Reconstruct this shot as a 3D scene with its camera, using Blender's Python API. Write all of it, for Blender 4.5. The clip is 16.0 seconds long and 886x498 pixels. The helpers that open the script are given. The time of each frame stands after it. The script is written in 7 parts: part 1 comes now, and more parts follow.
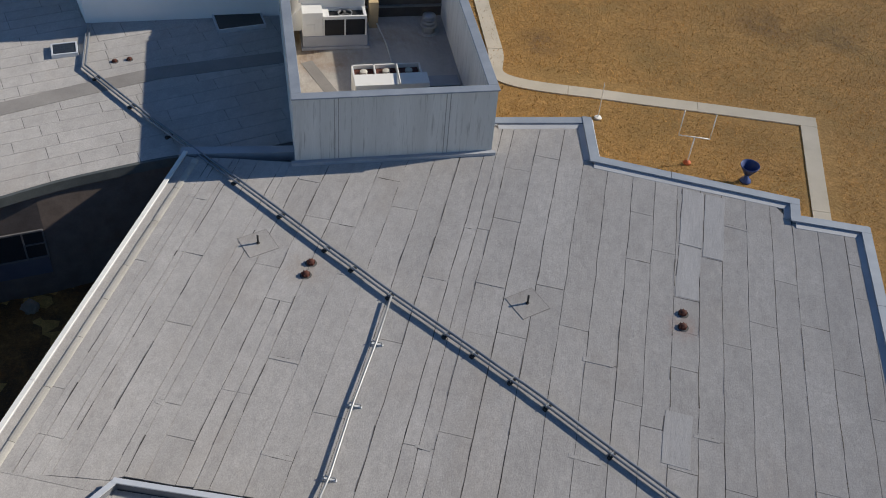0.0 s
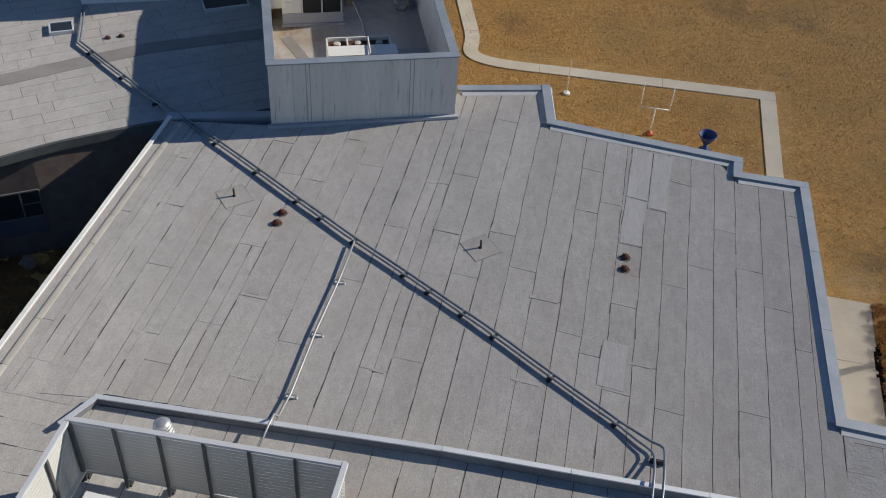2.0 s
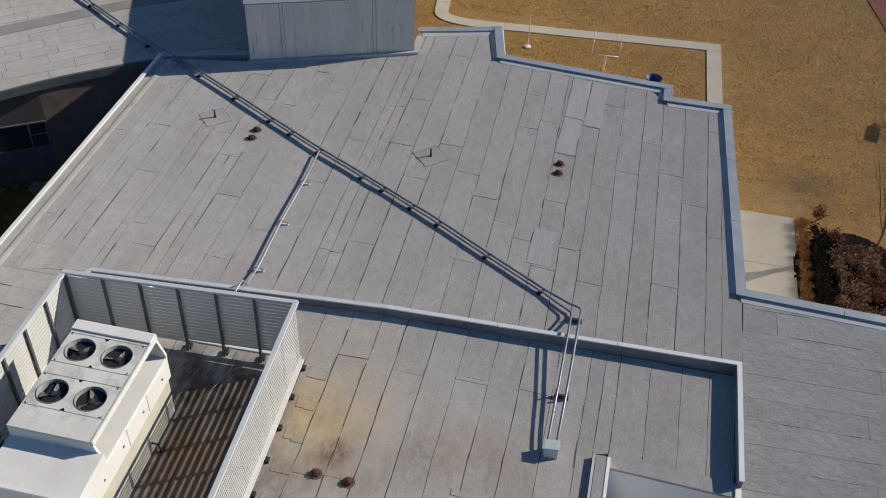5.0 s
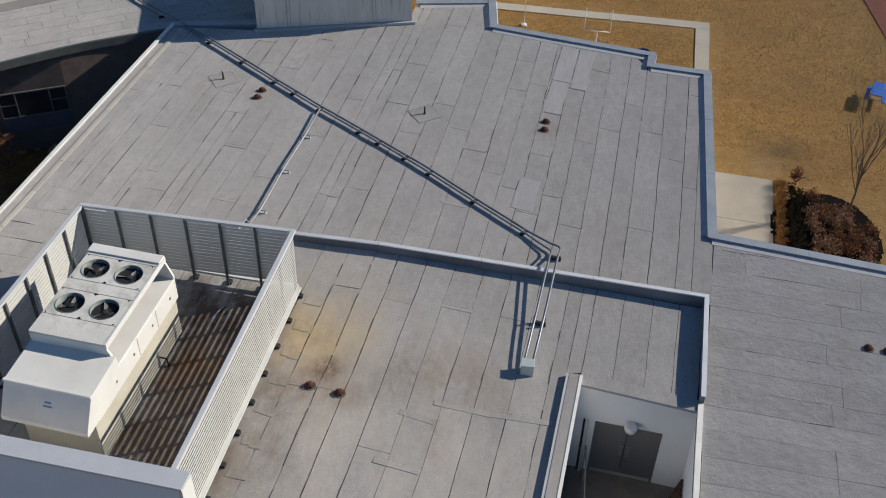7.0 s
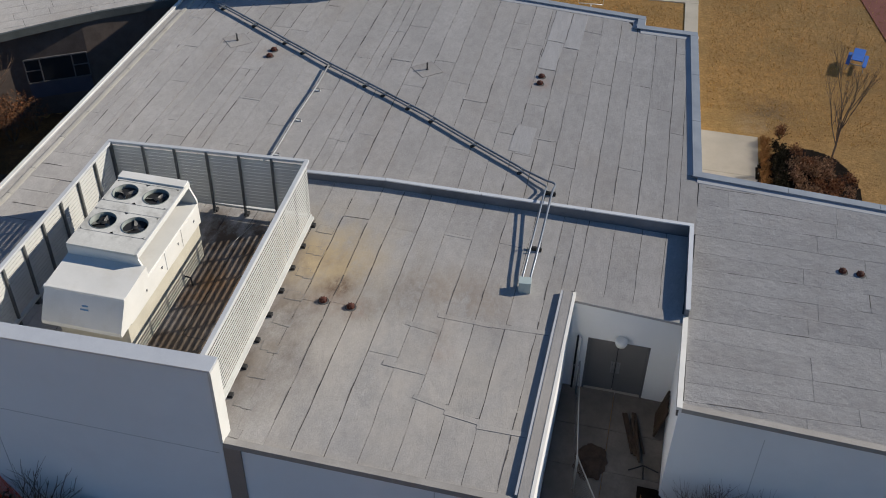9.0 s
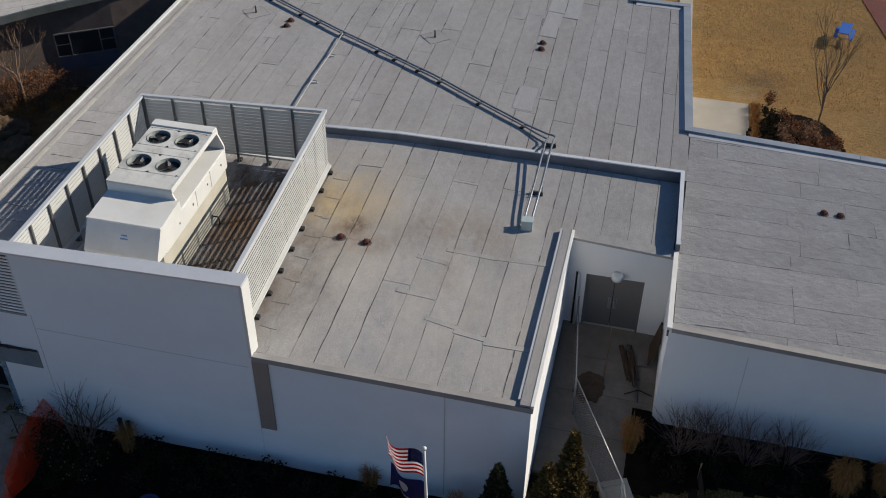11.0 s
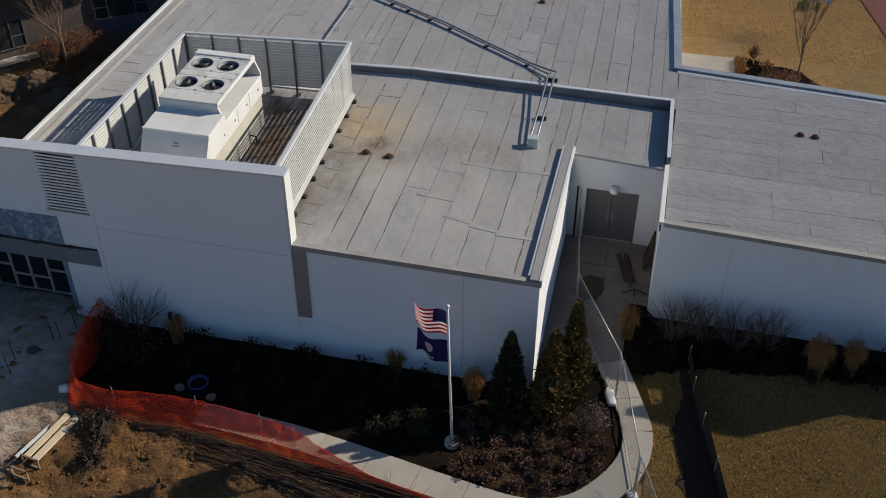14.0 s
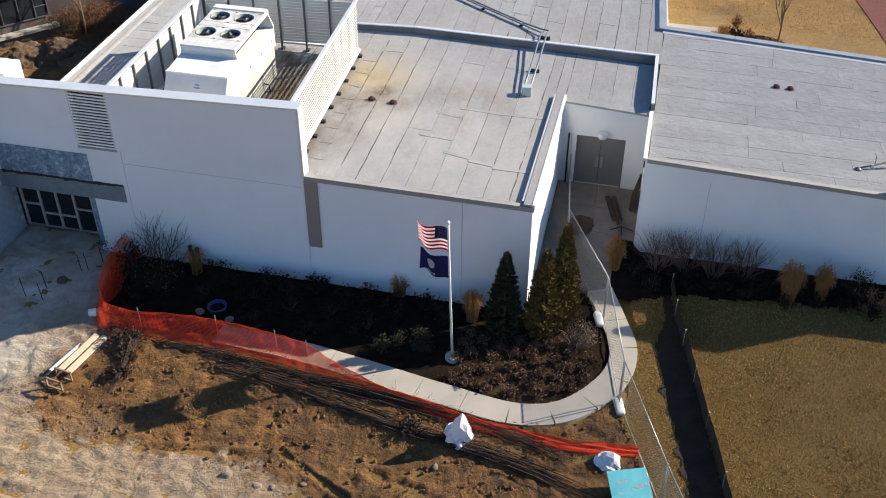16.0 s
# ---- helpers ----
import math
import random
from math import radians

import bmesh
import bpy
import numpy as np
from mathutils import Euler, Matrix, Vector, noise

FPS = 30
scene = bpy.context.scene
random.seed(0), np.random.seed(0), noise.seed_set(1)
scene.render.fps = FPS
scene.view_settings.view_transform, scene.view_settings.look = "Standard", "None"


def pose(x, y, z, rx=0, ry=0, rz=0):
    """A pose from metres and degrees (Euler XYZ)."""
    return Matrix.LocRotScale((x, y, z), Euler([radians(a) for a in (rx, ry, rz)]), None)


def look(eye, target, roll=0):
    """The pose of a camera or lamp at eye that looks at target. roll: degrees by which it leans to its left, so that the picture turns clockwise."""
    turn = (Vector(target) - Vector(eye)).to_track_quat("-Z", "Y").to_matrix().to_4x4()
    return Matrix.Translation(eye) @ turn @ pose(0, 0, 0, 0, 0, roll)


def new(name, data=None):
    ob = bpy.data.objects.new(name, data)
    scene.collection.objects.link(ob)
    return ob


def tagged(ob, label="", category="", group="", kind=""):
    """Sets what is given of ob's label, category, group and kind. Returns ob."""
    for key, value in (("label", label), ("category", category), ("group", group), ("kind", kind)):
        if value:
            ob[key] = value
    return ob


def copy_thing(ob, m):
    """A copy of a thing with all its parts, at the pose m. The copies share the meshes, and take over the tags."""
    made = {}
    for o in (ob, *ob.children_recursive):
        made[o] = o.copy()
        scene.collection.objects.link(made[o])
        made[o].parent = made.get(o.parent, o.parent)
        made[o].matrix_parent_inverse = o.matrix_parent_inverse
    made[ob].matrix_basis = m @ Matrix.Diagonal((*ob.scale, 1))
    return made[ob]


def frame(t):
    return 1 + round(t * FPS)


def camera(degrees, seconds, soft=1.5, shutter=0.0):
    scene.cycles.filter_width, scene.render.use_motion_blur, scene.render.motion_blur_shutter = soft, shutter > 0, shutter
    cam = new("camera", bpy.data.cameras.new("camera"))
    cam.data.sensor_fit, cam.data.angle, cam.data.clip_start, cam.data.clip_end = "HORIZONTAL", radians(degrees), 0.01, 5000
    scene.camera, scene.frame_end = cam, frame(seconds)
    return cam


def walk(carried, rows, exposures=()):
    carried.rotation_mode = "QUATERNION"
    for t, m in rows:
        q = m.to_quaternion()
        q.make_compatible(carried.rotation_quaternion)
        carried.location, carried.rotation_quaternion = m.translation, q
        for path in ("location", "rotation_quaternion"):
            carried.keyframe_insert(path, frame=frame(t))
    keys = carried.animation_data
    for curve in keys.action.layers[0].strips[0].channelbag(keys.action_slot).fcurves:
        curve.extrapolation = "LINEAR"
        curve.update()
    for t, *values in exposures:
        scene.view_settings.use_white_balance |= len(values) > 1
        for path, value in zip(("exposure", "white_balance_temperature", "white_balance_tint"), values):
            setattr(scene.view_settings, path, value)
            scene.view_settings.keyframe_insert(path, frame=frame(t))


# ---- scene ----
cam = camera(46.2, 16.0, soft=1.0)
PATH = [
    (0, (1.018, -1.152, 23.775), (0.803, 0.291, 22.408), 5.1),
    (0.5, (1.629, -1.688, 23.893), (1.405, -0.243, 22.528), 4.7),
    (1, (2.18, -2.246, 24.074), (1.944, -0.801, 22.712), 4.4),
    (1.5, (2.689, -2.908, 24.169), (2.445, -1.46, 22.812), 4.1),
    (2, (3.175, -3.67, 24.161), (2.925, -2.218, 22.808), 3.9),
    (2.5, (3.715, -4.456, 24.135), (3.459, -3.0, 22.788), 3.6),
    (3, (4.267, -5.274, 24.14), (4.002, -3.815, 22.798), 3.2),
    (3.5, (4.773, -6.123, 24.135), (4.503, -4.66, 22.799), 3.0),
    (4, (5.307, -6.94, 24.152), (5.029, -5.473, 22.82), 2.7),
    (4.5, (5.799, -7.716, 24.182), (5.514, -6.247, 22.855), 2.5),
    (5, (6.255, -8.431, 24.174), (5.965, -6.96, 22.851), 2.3),
    (7.5, (7.942, -11.864, 23.981), (7.613, -10.382, 22.68), 1.6),
    (8, (8.147, -12.657, 23.808), (7.816, -11.169, 22.513), 1.5),
    (8.5, (8.276, -13.471, 23.672), (7.946, -11.978, 22.383), 1.3),
    (9, (8.415, -14.293, 23.571), (8.083, -12.796, 22.288), 1.2),
    (11.5, (9.126, -18.105, 23.402), (8.78, -16.595, 22.138), 0.5),
    (12, (9.159, -18.906, 23.269), (8.817, -17.391, 22.01), 0.5),
    (12.5, (9.311, -19.745, 23.206), (8.966, -18.225, 21.952), 0.5),
    (13, (9.441, -20.574, 23.088), (9.094, -19.049, 21.841), 0.3),
    (13.5, (9.525, -21.408, 22.983), (9.176, -19.879, 21.741), 0.3),
    (14, (9.618, -22.243, 22.925), (9.27, -20.711, 21.688), 0.2),
    (14.5, (9.777, -23.098, 22.8), (9.427, -21.562, 21.569), 0.2),
    (15, (9.986, -24.013, 22.695), (9.636, -22.473, 21.468), 0.1),
    (15.5, (10.146, -24.908, 22.579), (9.799, -23.364, 21.357), 0.1),
    (16, (10.331, -25.752, 22.517), (9.984, -24.206, 21.297), 0.2),
]
walk(cam, [(t, look(eye, target, roll)) for t, eye, target, roll in PATH], [(0.0, 0.36), (0.5, 0.29), (1.5, 0.26), (3.0, 0.25), (5.0, 0.22), (9.0, 0.2), (12.5, 0.07), (14.0, 0.1), (14.5, 0.28), (15.0, 0.6), (15.5, 0.78), (16.0, 1.1)])

# ---- light ----
SUN = Vector((1.54, 0.865, 1.0)).normalized()
world = bpy.data.worlds.new("sky")
scene.world = world
world.use_nodes = True
wn = world.node_tree
sky = wn.nodes.new("ShaderNodeTexSky")
sky.sky_type, sky.sun_disc = "NISHITA", False
sky.sun_elevation, sky.sun_rotation = math.asin(SUN.z), math.atan2(SUN.x, SUN.y)
sky.air_density, sky.dust_density, sky.ozone_density = 1.0, 0.2, 4.5
wn.nodes["Background"].inputs["Strength"].default_value = 0.066
tint = wn.nodes.new("ShaderNodeMix")
tint.data_type, tint.blend_type = "RGBA", "MULTIPLY"
tint.inputs[0].default_value, tint.inputs[7].default_value = 1.0, (0.87, 1.0, 1.09, 1.0)
wn.links.new(sky.outputs["Color"], tint.inputs[6])
wn.links.new(tint.outputs[2], wn.nodes["Background"].inputs["Color"])
sun_data = bpy.data.lights.new("sun", "SUN")
sun_data.energy, sun_data.angle, sun_data.color = 4.95, radians(0.6), (1.0, 0.905, 0.765)
sun = new("sun", sun_data)
sun.matrix_world = look(SUN * 80, (0, 0, 0))

# ---- materials ----
def material(name, a, b, scale=4.0, rough=0.8, bump=0.15, fine=60.0, metal=0.0, stain=None, stain_scale=0.35,
             stain_mix=0.5, vary=0.0, island=0.0, stretch=(1, 1, 1), spec=0.4, fine_mix=0.35, spots=(), mottle=0.0, over=None, relief=0.02, stain_from=0.52, wrinkle=0.0):
    """Two colours over two scales of noise, an optional stain colour, relief, and a shade that differs piece by piece."""
    m = bpy.data.materials.new(name)
    m.use_nodes = True
    t = m.node_tree
    bsdf = t.nodes["Principled BSDF"]
    geo = t.nodes.new("ShaderNodeTexCoord")
    mp = t.nodes.new("ShaderNodeMapping")
    mp.inputs["Scale"].default_value = stretch
    t.links.new(geo.outputs["Object"], mp.inputs["Vector"])

    def noise_of(sc, detail=4.0, rough_=0.6):
        n = t.nodes.new("ShaderNodeTexNoise")
        n.inputs["Scale"].default_value, n.inputs["Detail"].default_value, n.inputs["Roughness"].default_value = sc, detail, rough_
        t.links.new(mp.outputs["Vector"], n.inputs["Vector"])
        return n.outputs["Fac"]

    def mix(fac, x, y, how="MIX"):
        n = t.nodes.new("ShaderNodeMix")
        n.data_type, n.blend_type = "RGBA", how
        for socket, v in (("Factor", fac), ("A", x), ("B", y)):
            s = [q for q in n.inputs if q.name == socket and (socket == "Factor" and q.type == "VALUE" or socket != "Factor" and q.type == "RGBA")][0]
            if isinstance(v, bpy.types.NodeSocket):
                t.links.new(v, s)
            else:
                s.default_value = v if socket == "Factor" else (*v, 1)
        return [o for o in n.outputs if o.type == "RGBA"][0]

    def ramp(fac, lo, hi, to_lo=0.0, to_hi=1.0):
        n = t.nodes.new("ShaderNodeMapRange")
        t.links.new(fac, n.inputs["Value"])
        for k, v in zip(("From Min", "From Max", "To Min", "To Max"), (lo, hi, to_lo, to_hi)):
            n.inputs[k].default_value = v
        return n.outputs["Result"]

    small, big = noise_of(fine, 5.0, 0.7), noise_of(scale)
    col = mix(ramp(big, 0.32, 0.68), a, b)
    dark = tuple(0.55 * c for c in a)
    col = mix(ramp(small, 0.35, 0.75, 0.0, fine_mix), col, dark)
    if stain:
        col = mix(ramp(noise_of(stain_scale, 6.0, 0.65), stain_from, stain_from + 0.2, 0.0, stain_mix), col, stain)
    if mottle:
        spot, streak = noise_of(2.6, 8.0, 0.78), noise_of(20.0, 6.0, 0.8)
        col = mix(ramp(spot, 0.42, 0.66, 0.0, mottle), col, tuple(0.62 * c for c in a))
        col = mix(ramp(streak, 0.5, 0.72, 0.0, 0.8 * mottle), col, tuple(1.25 * c for c in b))
    if over:
        at = t.nodes.new("ShaderNodeAttribute")
        at.attribute_name = over[0]
        w = t.nodes.new("ShaderNodeMath")
        w.operation = "ADD"
        t.links.new(at.outputs["Fac"], w.inputs[0])
        t.links.new(ramp(noise_of(1.6, 8.0, 0.7), 0.3, 0.7, -0.45, 0.45), w.inputs[1])
        cover = mix(ramp(noise_of(3.0, 8.0, 0.75), 0.35, 0.68), over[1], over[2])
        col = mix(ramp(w.outputs["Value"], 0.3, 0.62), col, cover)
    for x, y, r, colour, most in spots:
        d = t.nodes.new("ShaderNodeVectorMath")
        d.operation = "DISTANCE"
        d.inputs[1].default_value = (x, y, 0)
        flat = t.nodes.new("ShaderNodeVectorMath")
        flat.operation = "MULTIPLY"
        flat.inputs[1].default_value = (1, 1, 0)
        t.links.new(geo.outputs["Object"], flat.inputs[0])
        t.links.new(flat.outputs["Vector"], d.inputs[0])
        w = t.nodes.new("ShaderNodeMath")
        w.operation = "MULTIPLY"
        t.links.new(ramp(d.outputs["Value"], 0.1 * r, r, most, 0.0), w.inputs[0])
        t.links.new(ramp(noise_of(2.2 / r, 5.0, 0.7), 0.35, 0.62), w.inputs[1])
        col = mix(w.outputs["Value"], col, colour)
    if vary or island:
        n = t.nodes.new("ShaderNodeObjectInfo" if vary else "ShaderNodeNewGeometry")
        r = n.outputs["Random" if vary else "Random Per Island"]
        v = t.nodes.new("ShaderNodeHueSaturation")
        amount = vary or island
        t.links.new(ramp(r, 0, 1, 1 - amount, 1 + amount), v.inputs["Value"])
        t.links.new(col, v.inputs["Color"])
        col = v.outputs["Color"]
    t.links.new(col, bsdf.inputs["Base Color"])
    t.links.new(ramp(small, 0.3, 0.7, max(0.0, rough - 0.08), min(1.0, rough + 0.08)), bsdf.inputs["Roughness"])
    bsdf.inputs["Metallic"].default_value = metal
    bsdf.inputs["Diffuse Roughness"].default_value = 1.0 if rough > 0.8 else 0.0
    bsdf.inputs["Specular IOR Level"].default_value = spec
    if bump:
        n = t.nodes.new("ShaderNodeBump")
        n.inputs["Strength"].default_value, n.inputs["Distance"].default_value = bump, relief
        height = small
        if wrinkle:
            both = t.nodes.new("ShaderNodeMath")
            both.operation = "MULTIPLY_ADD"
            both.inputs[1].default_value = wrinkle
            t.links.new(noise_of(3.2, 4.0, 0.6), both.inputs[0])
            t.links.new(small, both.inputs[2])
            height = both.outputs["Value"]
        t.links.new(height, n.inputs["Height"])
        t.links.new(n.outputs["Normal"], bsdf.inputs["Normal"])
    return m


MEMBRANE = material("roof_membrane", (0.424, 0.413, 0.406), (0.508, 0.495, 0.486), 0.5, 0.9, 0.5, 26, stain=(0.36, 0.325, 0.295), stain_scale=0.3, stain_mix=0.5, vary=0.05, stretch=(1.5, 0.85, 1), mottle=0.48, fine_mix=0.72, wrinkle=1.9, spots=((0.4, 7.4, 3.0, (0.45, 0.38, 0.27), 0.9), (0.3, 6.6, 2.0, (0.38, 0.285, 0.16), 1.0), (0.75, 5.3, 0.75, (0.22, 0.12, 0.07), 1.1), (0.75, 5.95, 0.6, (0.22, 0.15, 0.10), 1.0), (1.65, 5.2, 0.7, (0.26, 0.14, 0.08), 1.0), (3.6, 6.6, 1.6, (0.22, 0.18, 0.145), 0.9), (4.8, 6.6, 1.6, (0.26, 0.21, 0.17), 0.8), (2.3, 5.6, 1.3, (0.29, 0.26, 0.22), 0.8), (4.2, 4.9, 0.6, (0.25, 0.20, 0.16), 0.6), (4.3, 4.2, 0.6, (0.30, 0.22, 0.18), 0.6), (1.9, 5.4, 0.8, (0.27, 0.24, 0.20), 0.6), (-5.4, 17.7, 0.8, (0.34, 0.27, 0.21), 0.6), (4.6, 18.5, 0.6, (0.36, 0.22, 0.18), 0.6), (-1.8, 4.2, 4.3, (0.11, 0.078, 0.056), 1.5), (-2.2, 2.2, 3.3, (0.11, 0.08, 0.056), 1.4), (-2.3, 5.2, 1.3, (0.20, 0.105, 0.04), 1.0), (0.1, 6.8, 1.1, (0.40, 0.29, 0.15), 0.7), (3.4, 3.6, 6.5, (0.56, 0.52, 0.465), 0.75), (6.0, 3.0, 3.0, (0.56, 0.525, 0.475), 0.6), (-2.7, 7.1, 2.3, (0.11, 0.08, 0.058), 1.5), (0.25, 6.9, 1.5, (0.50, 0.40, 0.25), 1.1), (1.0, 5.95, 0.55, (0.17, 0.11, 0.075), 1.2)))
SEAM = material("seam_bitumen", (0.06, 0.057, 0.055), (0.15, 0.145, 0.14), 3.0, 0.85, 0.2)
STUCCO = material("white_stucco", (0.78, 0.78, 0.775), (0.84, 0.84, 0.835), 0.6, 0.88, 0.25, 70, stain=(0.62, 0.60, 0.57), stain_scale=0.3, stain_mix=0.35, fine_mix=0.12)
STREAKED = material("streaked_stucco", (0.64, 0.61, 0.56), (0.74, 0.71, 0.66), 0.4, 0.88, 0.2, 6, stretch=(7, 7, 0.4), stain=(0.24, 0.21, 0.17), stain_scale=1.6, stain_mix=0.8, stain_from=0.54, fine_mix=0.2)
BLUECOPING = material("blue_grey_coping", (0.185, 0.215, 0.265), (0.245, 0.28, 0.33), 1.2, 0.55, 0.05, 30, metal=0.15, fine_mix=0.2)
COPING = material("galvanised_coping", (0.52, 0.55, 0.60), (0.60, 0.63, 0.67), 1.2, 0.45, 0.05, 30, metal=0.25, fine_mix=0.15)
WHITE_METAL = material("white_metal", (0.62, 0.625, 0.61), (0.69, 0.69, 0.67), 1.0, 0.45, 0.05, 30, stain=(0.50, 0.48, 0.43), stain_scale=1.2, stain_mix=0.4, fine_mix=0.12)
LOUVRE = material("louvre_metal", (0.52, 0.53, 0.52), (0.60, 0.61, 0.595), 1.0, 0.5, 0.05, 30, metal=0.1, fine_mix=0.15)
FRAME_METAL = material("galvanised_steel", (0.30, 0.31, 0.32), (0.38, 0.39, 0.40), 4.0, 0.5, 0.05, 60, metal=0.5)
PARAPET = material("parapet_flashing", (0.33, 0.35, 0.39), (0.40, 0.42, 0.46), 0.8, 0.75, 0.15, 40)
DARKFLASH = material("weathered_granule_flashing", (0.15, 0.16, 0.18), (0.23, 0.24, 0.265), 0.8, 0.85, 0.2, 40, stain=(0.09, 0.09, 0.095), stain_scale=0.9, stain_mix=0.6)
GRASS = material("dormant_grass", (0.45, 0.253, 0.070), (0.58, 0.345, 0.105), 0.22, 0.95, 1.0, 7, stain=(0.245, 0.17, 0.056), stain_scale=0.3, stain_mix=0.75, stain_from=0.48, fine_mix=0.9, mottle=0.8, relief=0.05, over=("front", (0.19, 0.105, 0.028), (0.30, 0.18, 0.052)), spots=((-1.4, 38.2, 1.3, (0.10, 0.06, 0.03), 0.9), (8.5, 43.0, 2.0, (0.12, 0.075, 0.035), 0.8), (11.6, 42.6, 1.5, (0.12, 0.075, 0.035), 0.8), (13.6, 25.8, 1.9, (0.13, 0.085, 0.045), 0.8), (13.0, 24.6, 1.0, (0.40, 0.30, 0.18), 0.6)))
FRONTLAWN = material("front_lawn", (0.165, 0.102, 0.032), (0.25, 0.16, 0.054), 0.5, 0.95, 1.0, 11, stain=(0.11, 0.085, 0.032), stain_scale=0.5, stain_mix=0.6, fine_mix=0.7, spec=0.1)
DIRT = material("bare_dirt", (0.16, 0.071, 0.021), (0.34, 0.172, 0.052), 0.9, 0.95, 1.0, 9, stain=(0.062, 0.034, 0.018), stain_scale=0.8, stain_mix=0.9, stain_from=0.44, fine_mix=0.75, relief=0.09, mottle=0.7, over=("dust", (0.255, 0.18, 0.112), (0.37, 0.28, 0.19)), spots=((-9.3, -2.0, 5.0, (0.66, 0.62, 0.56), 0.95), (-10.0, -6.0, 3.6, (0.58, 0.53, 0.46), 0.9), (-5.0, -9.5, 3.2, (0.33, 0.27, 0.19), 0.6), (-1.0, -10.5, 3.0, (0.34, 0.28, 0.205), 0.6), (2.5, -7.2, 1.6, (0.11, 0.065, 0.035), 0.7)))
CONCRETE = material("concrete", (0.46, 0.415, 0.345), (0.54, 0.49, 0.415), 0.8, 0.85, 0.15, 40, stain=(0.36, 0.32, 0.265), stain_scale=0.6, stain_mix=0.5, fine_mix=0.15)
# near-black base carries the bed's shade; the spot paints its sunlit end brown
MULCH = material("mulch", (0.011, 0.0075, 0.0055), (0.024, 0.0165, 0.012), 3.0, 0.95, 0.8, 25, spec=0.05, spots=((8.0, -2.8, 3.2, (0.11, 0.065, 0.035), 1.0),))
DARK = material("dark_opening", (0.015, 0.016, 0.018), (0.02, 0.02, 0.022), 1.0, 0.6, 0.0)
DOOR = material("grey_door_paint", (0.17, 0.165, 0.165), (0.19, 0.185, 0.185), 1.0, 0.5, 0.03, 40, fine_mix=0.1)
BLACK = material("black_rubber", (0.02, 0.02, 0.022), (0.035, 0.035, 0.035), 6.0, 0.7, 0.2)
WESTWALL = material("dark_brown_brick", (0.11, 0.088, 0.077), (0.16, 0.128, 0.112), 2.0, 0.9, 0.4, 25)
BLOCK = material("grey_block", (0.34, 0.35, 0.36), (0.40, 0.41, 0.42), 1.0, 0.9, 0.4, 30)


# ---- helpers for building ----
def put(bm, name, mat, parent=None, smooth=False):
    me = bpy.data.meshes.new(name)
    bmesh.ops.recalc_face_normals(bm, faces=bm.faces)
    bm.to_mesh(me)
    bm.free()
    for m in mat if isinstance(mat, (list, tuple)) else [mat]:
        me.materials.append(m)
    if smooth:
        for p in me.polygons:
            p.use_smooth = True
    ob = new(name, me)
    if parent is not None:
        ob.parent = parent
    return ob


def part(name, bm, mat, parent, label="", smooth=False):
    ob = put(bm, name, mat, parent, smooth)
    return tagged(ob, label) if label else ob


def thing(name, label, category, at=(0, 0, 0), turn=0, group="", kind=""):
    ob = new(name)
    ob.matrix_world = pose(*at, 0, 0, turn)
    ob.empty_display_size = 0.2
    return tagged(ob, label, category, group, kind)


def add_box(bm, x0, x1, y0, y1, z0, z1, bevel=0.0, m=None):
    v = bmesh.ops.create_cube(bm, size=1.0)["verts"]
    bmesh.ops.scale(bm, vec=(x1 - x0, y1 - y0, z1 - z0), verts=v)
    bmesh.ops.translate(bm, vec=((x0 + x1) / 2, (y0 + y1) / 2, (z0 + z1) / 2), verts=v)
    if bevel:
        edges = list({e for q in v for e in q.link_edges})
        got = bmesh.ops.bevel(bm, geom=edges, offset=bevel, segments=2, affect="EDGES", profile=0.5)
        v = list({q for fc in got["faces"] for q in fc.verts} | {q for q in v if q.is_valid})
    if m is not None:
        bmesh.ops.transform(bm, matrix=m, verts=v)
    return v


def box(*a, **k):
    bm = bmesh.new()
    add_box(bm, *a, **k)
    return bm


def add_prism(bm, poly, z0, z1):
    """A solid over a plan outline; z0 and z1 are numbers or functions of x, y."""
    f0 = z0 if callable(z0) else (lambda x, y: z0)
    f1 = z1 if callable(z1) else (lambda x, y: z1)
    lo = [bm.verts.new((x, y, f0(x, y))) for x, y in poly]
    hi = [bm.verts.new((x, y, f1(x, y))) for x, y in poly]
    bm.faces.new(lo[::-1])
    bm.faces.new(hi)
    n = len(poly)
    for k in range(n):
        bm.faces.new((lo[k], lo[(k + 1) % n], hi[(k + 1) % n], hi[k]))
    return lo + hi


def prism(poly, z0, z1):
    bm = bmesh.new()
    add_prism(bm, poly, z0, z1)
    return bm


def add_tube(bm, pts, r, sides=8, r1=None, caps=True):
    """A round bar along points, tapering from r to r1."""
    pts = [Vector(p) for p in pts]
    rings, r1 = [], r if r1 is None else r1
    for k, p in enumerate(pts):
        d = (pts[min(k + 1, len(pts) - 1)] - pts[max(k - 1, 0)]).normalized()
        q = d.to_track_quat("Z", "Y")
        rr = r + (r1 - r) * k / max(1, len(pts) - 1)
        rings.append([bm.verts.new(p + q @ Vector((rr * math.cos(a), rr * math.sin(a), 0))) for a in (2 * math.pi * n / sides for n in range(sides))])
    for a, b in zip(rings, rings[1:]):
        for n in range(sides):
            bm.faces.new((a[n], a[(n + 1) % sides], b[(n + 1) % sides], b[n]))
    if caps:
        bm.faces.new(rings[0][::-1])
        bm.faces.new(rings[-1])


def tube(pts, r, sides=8, r1=None):
    bm = bmesh.new()
    add_tube(bm, pts, r, sides, r1)
    return bm


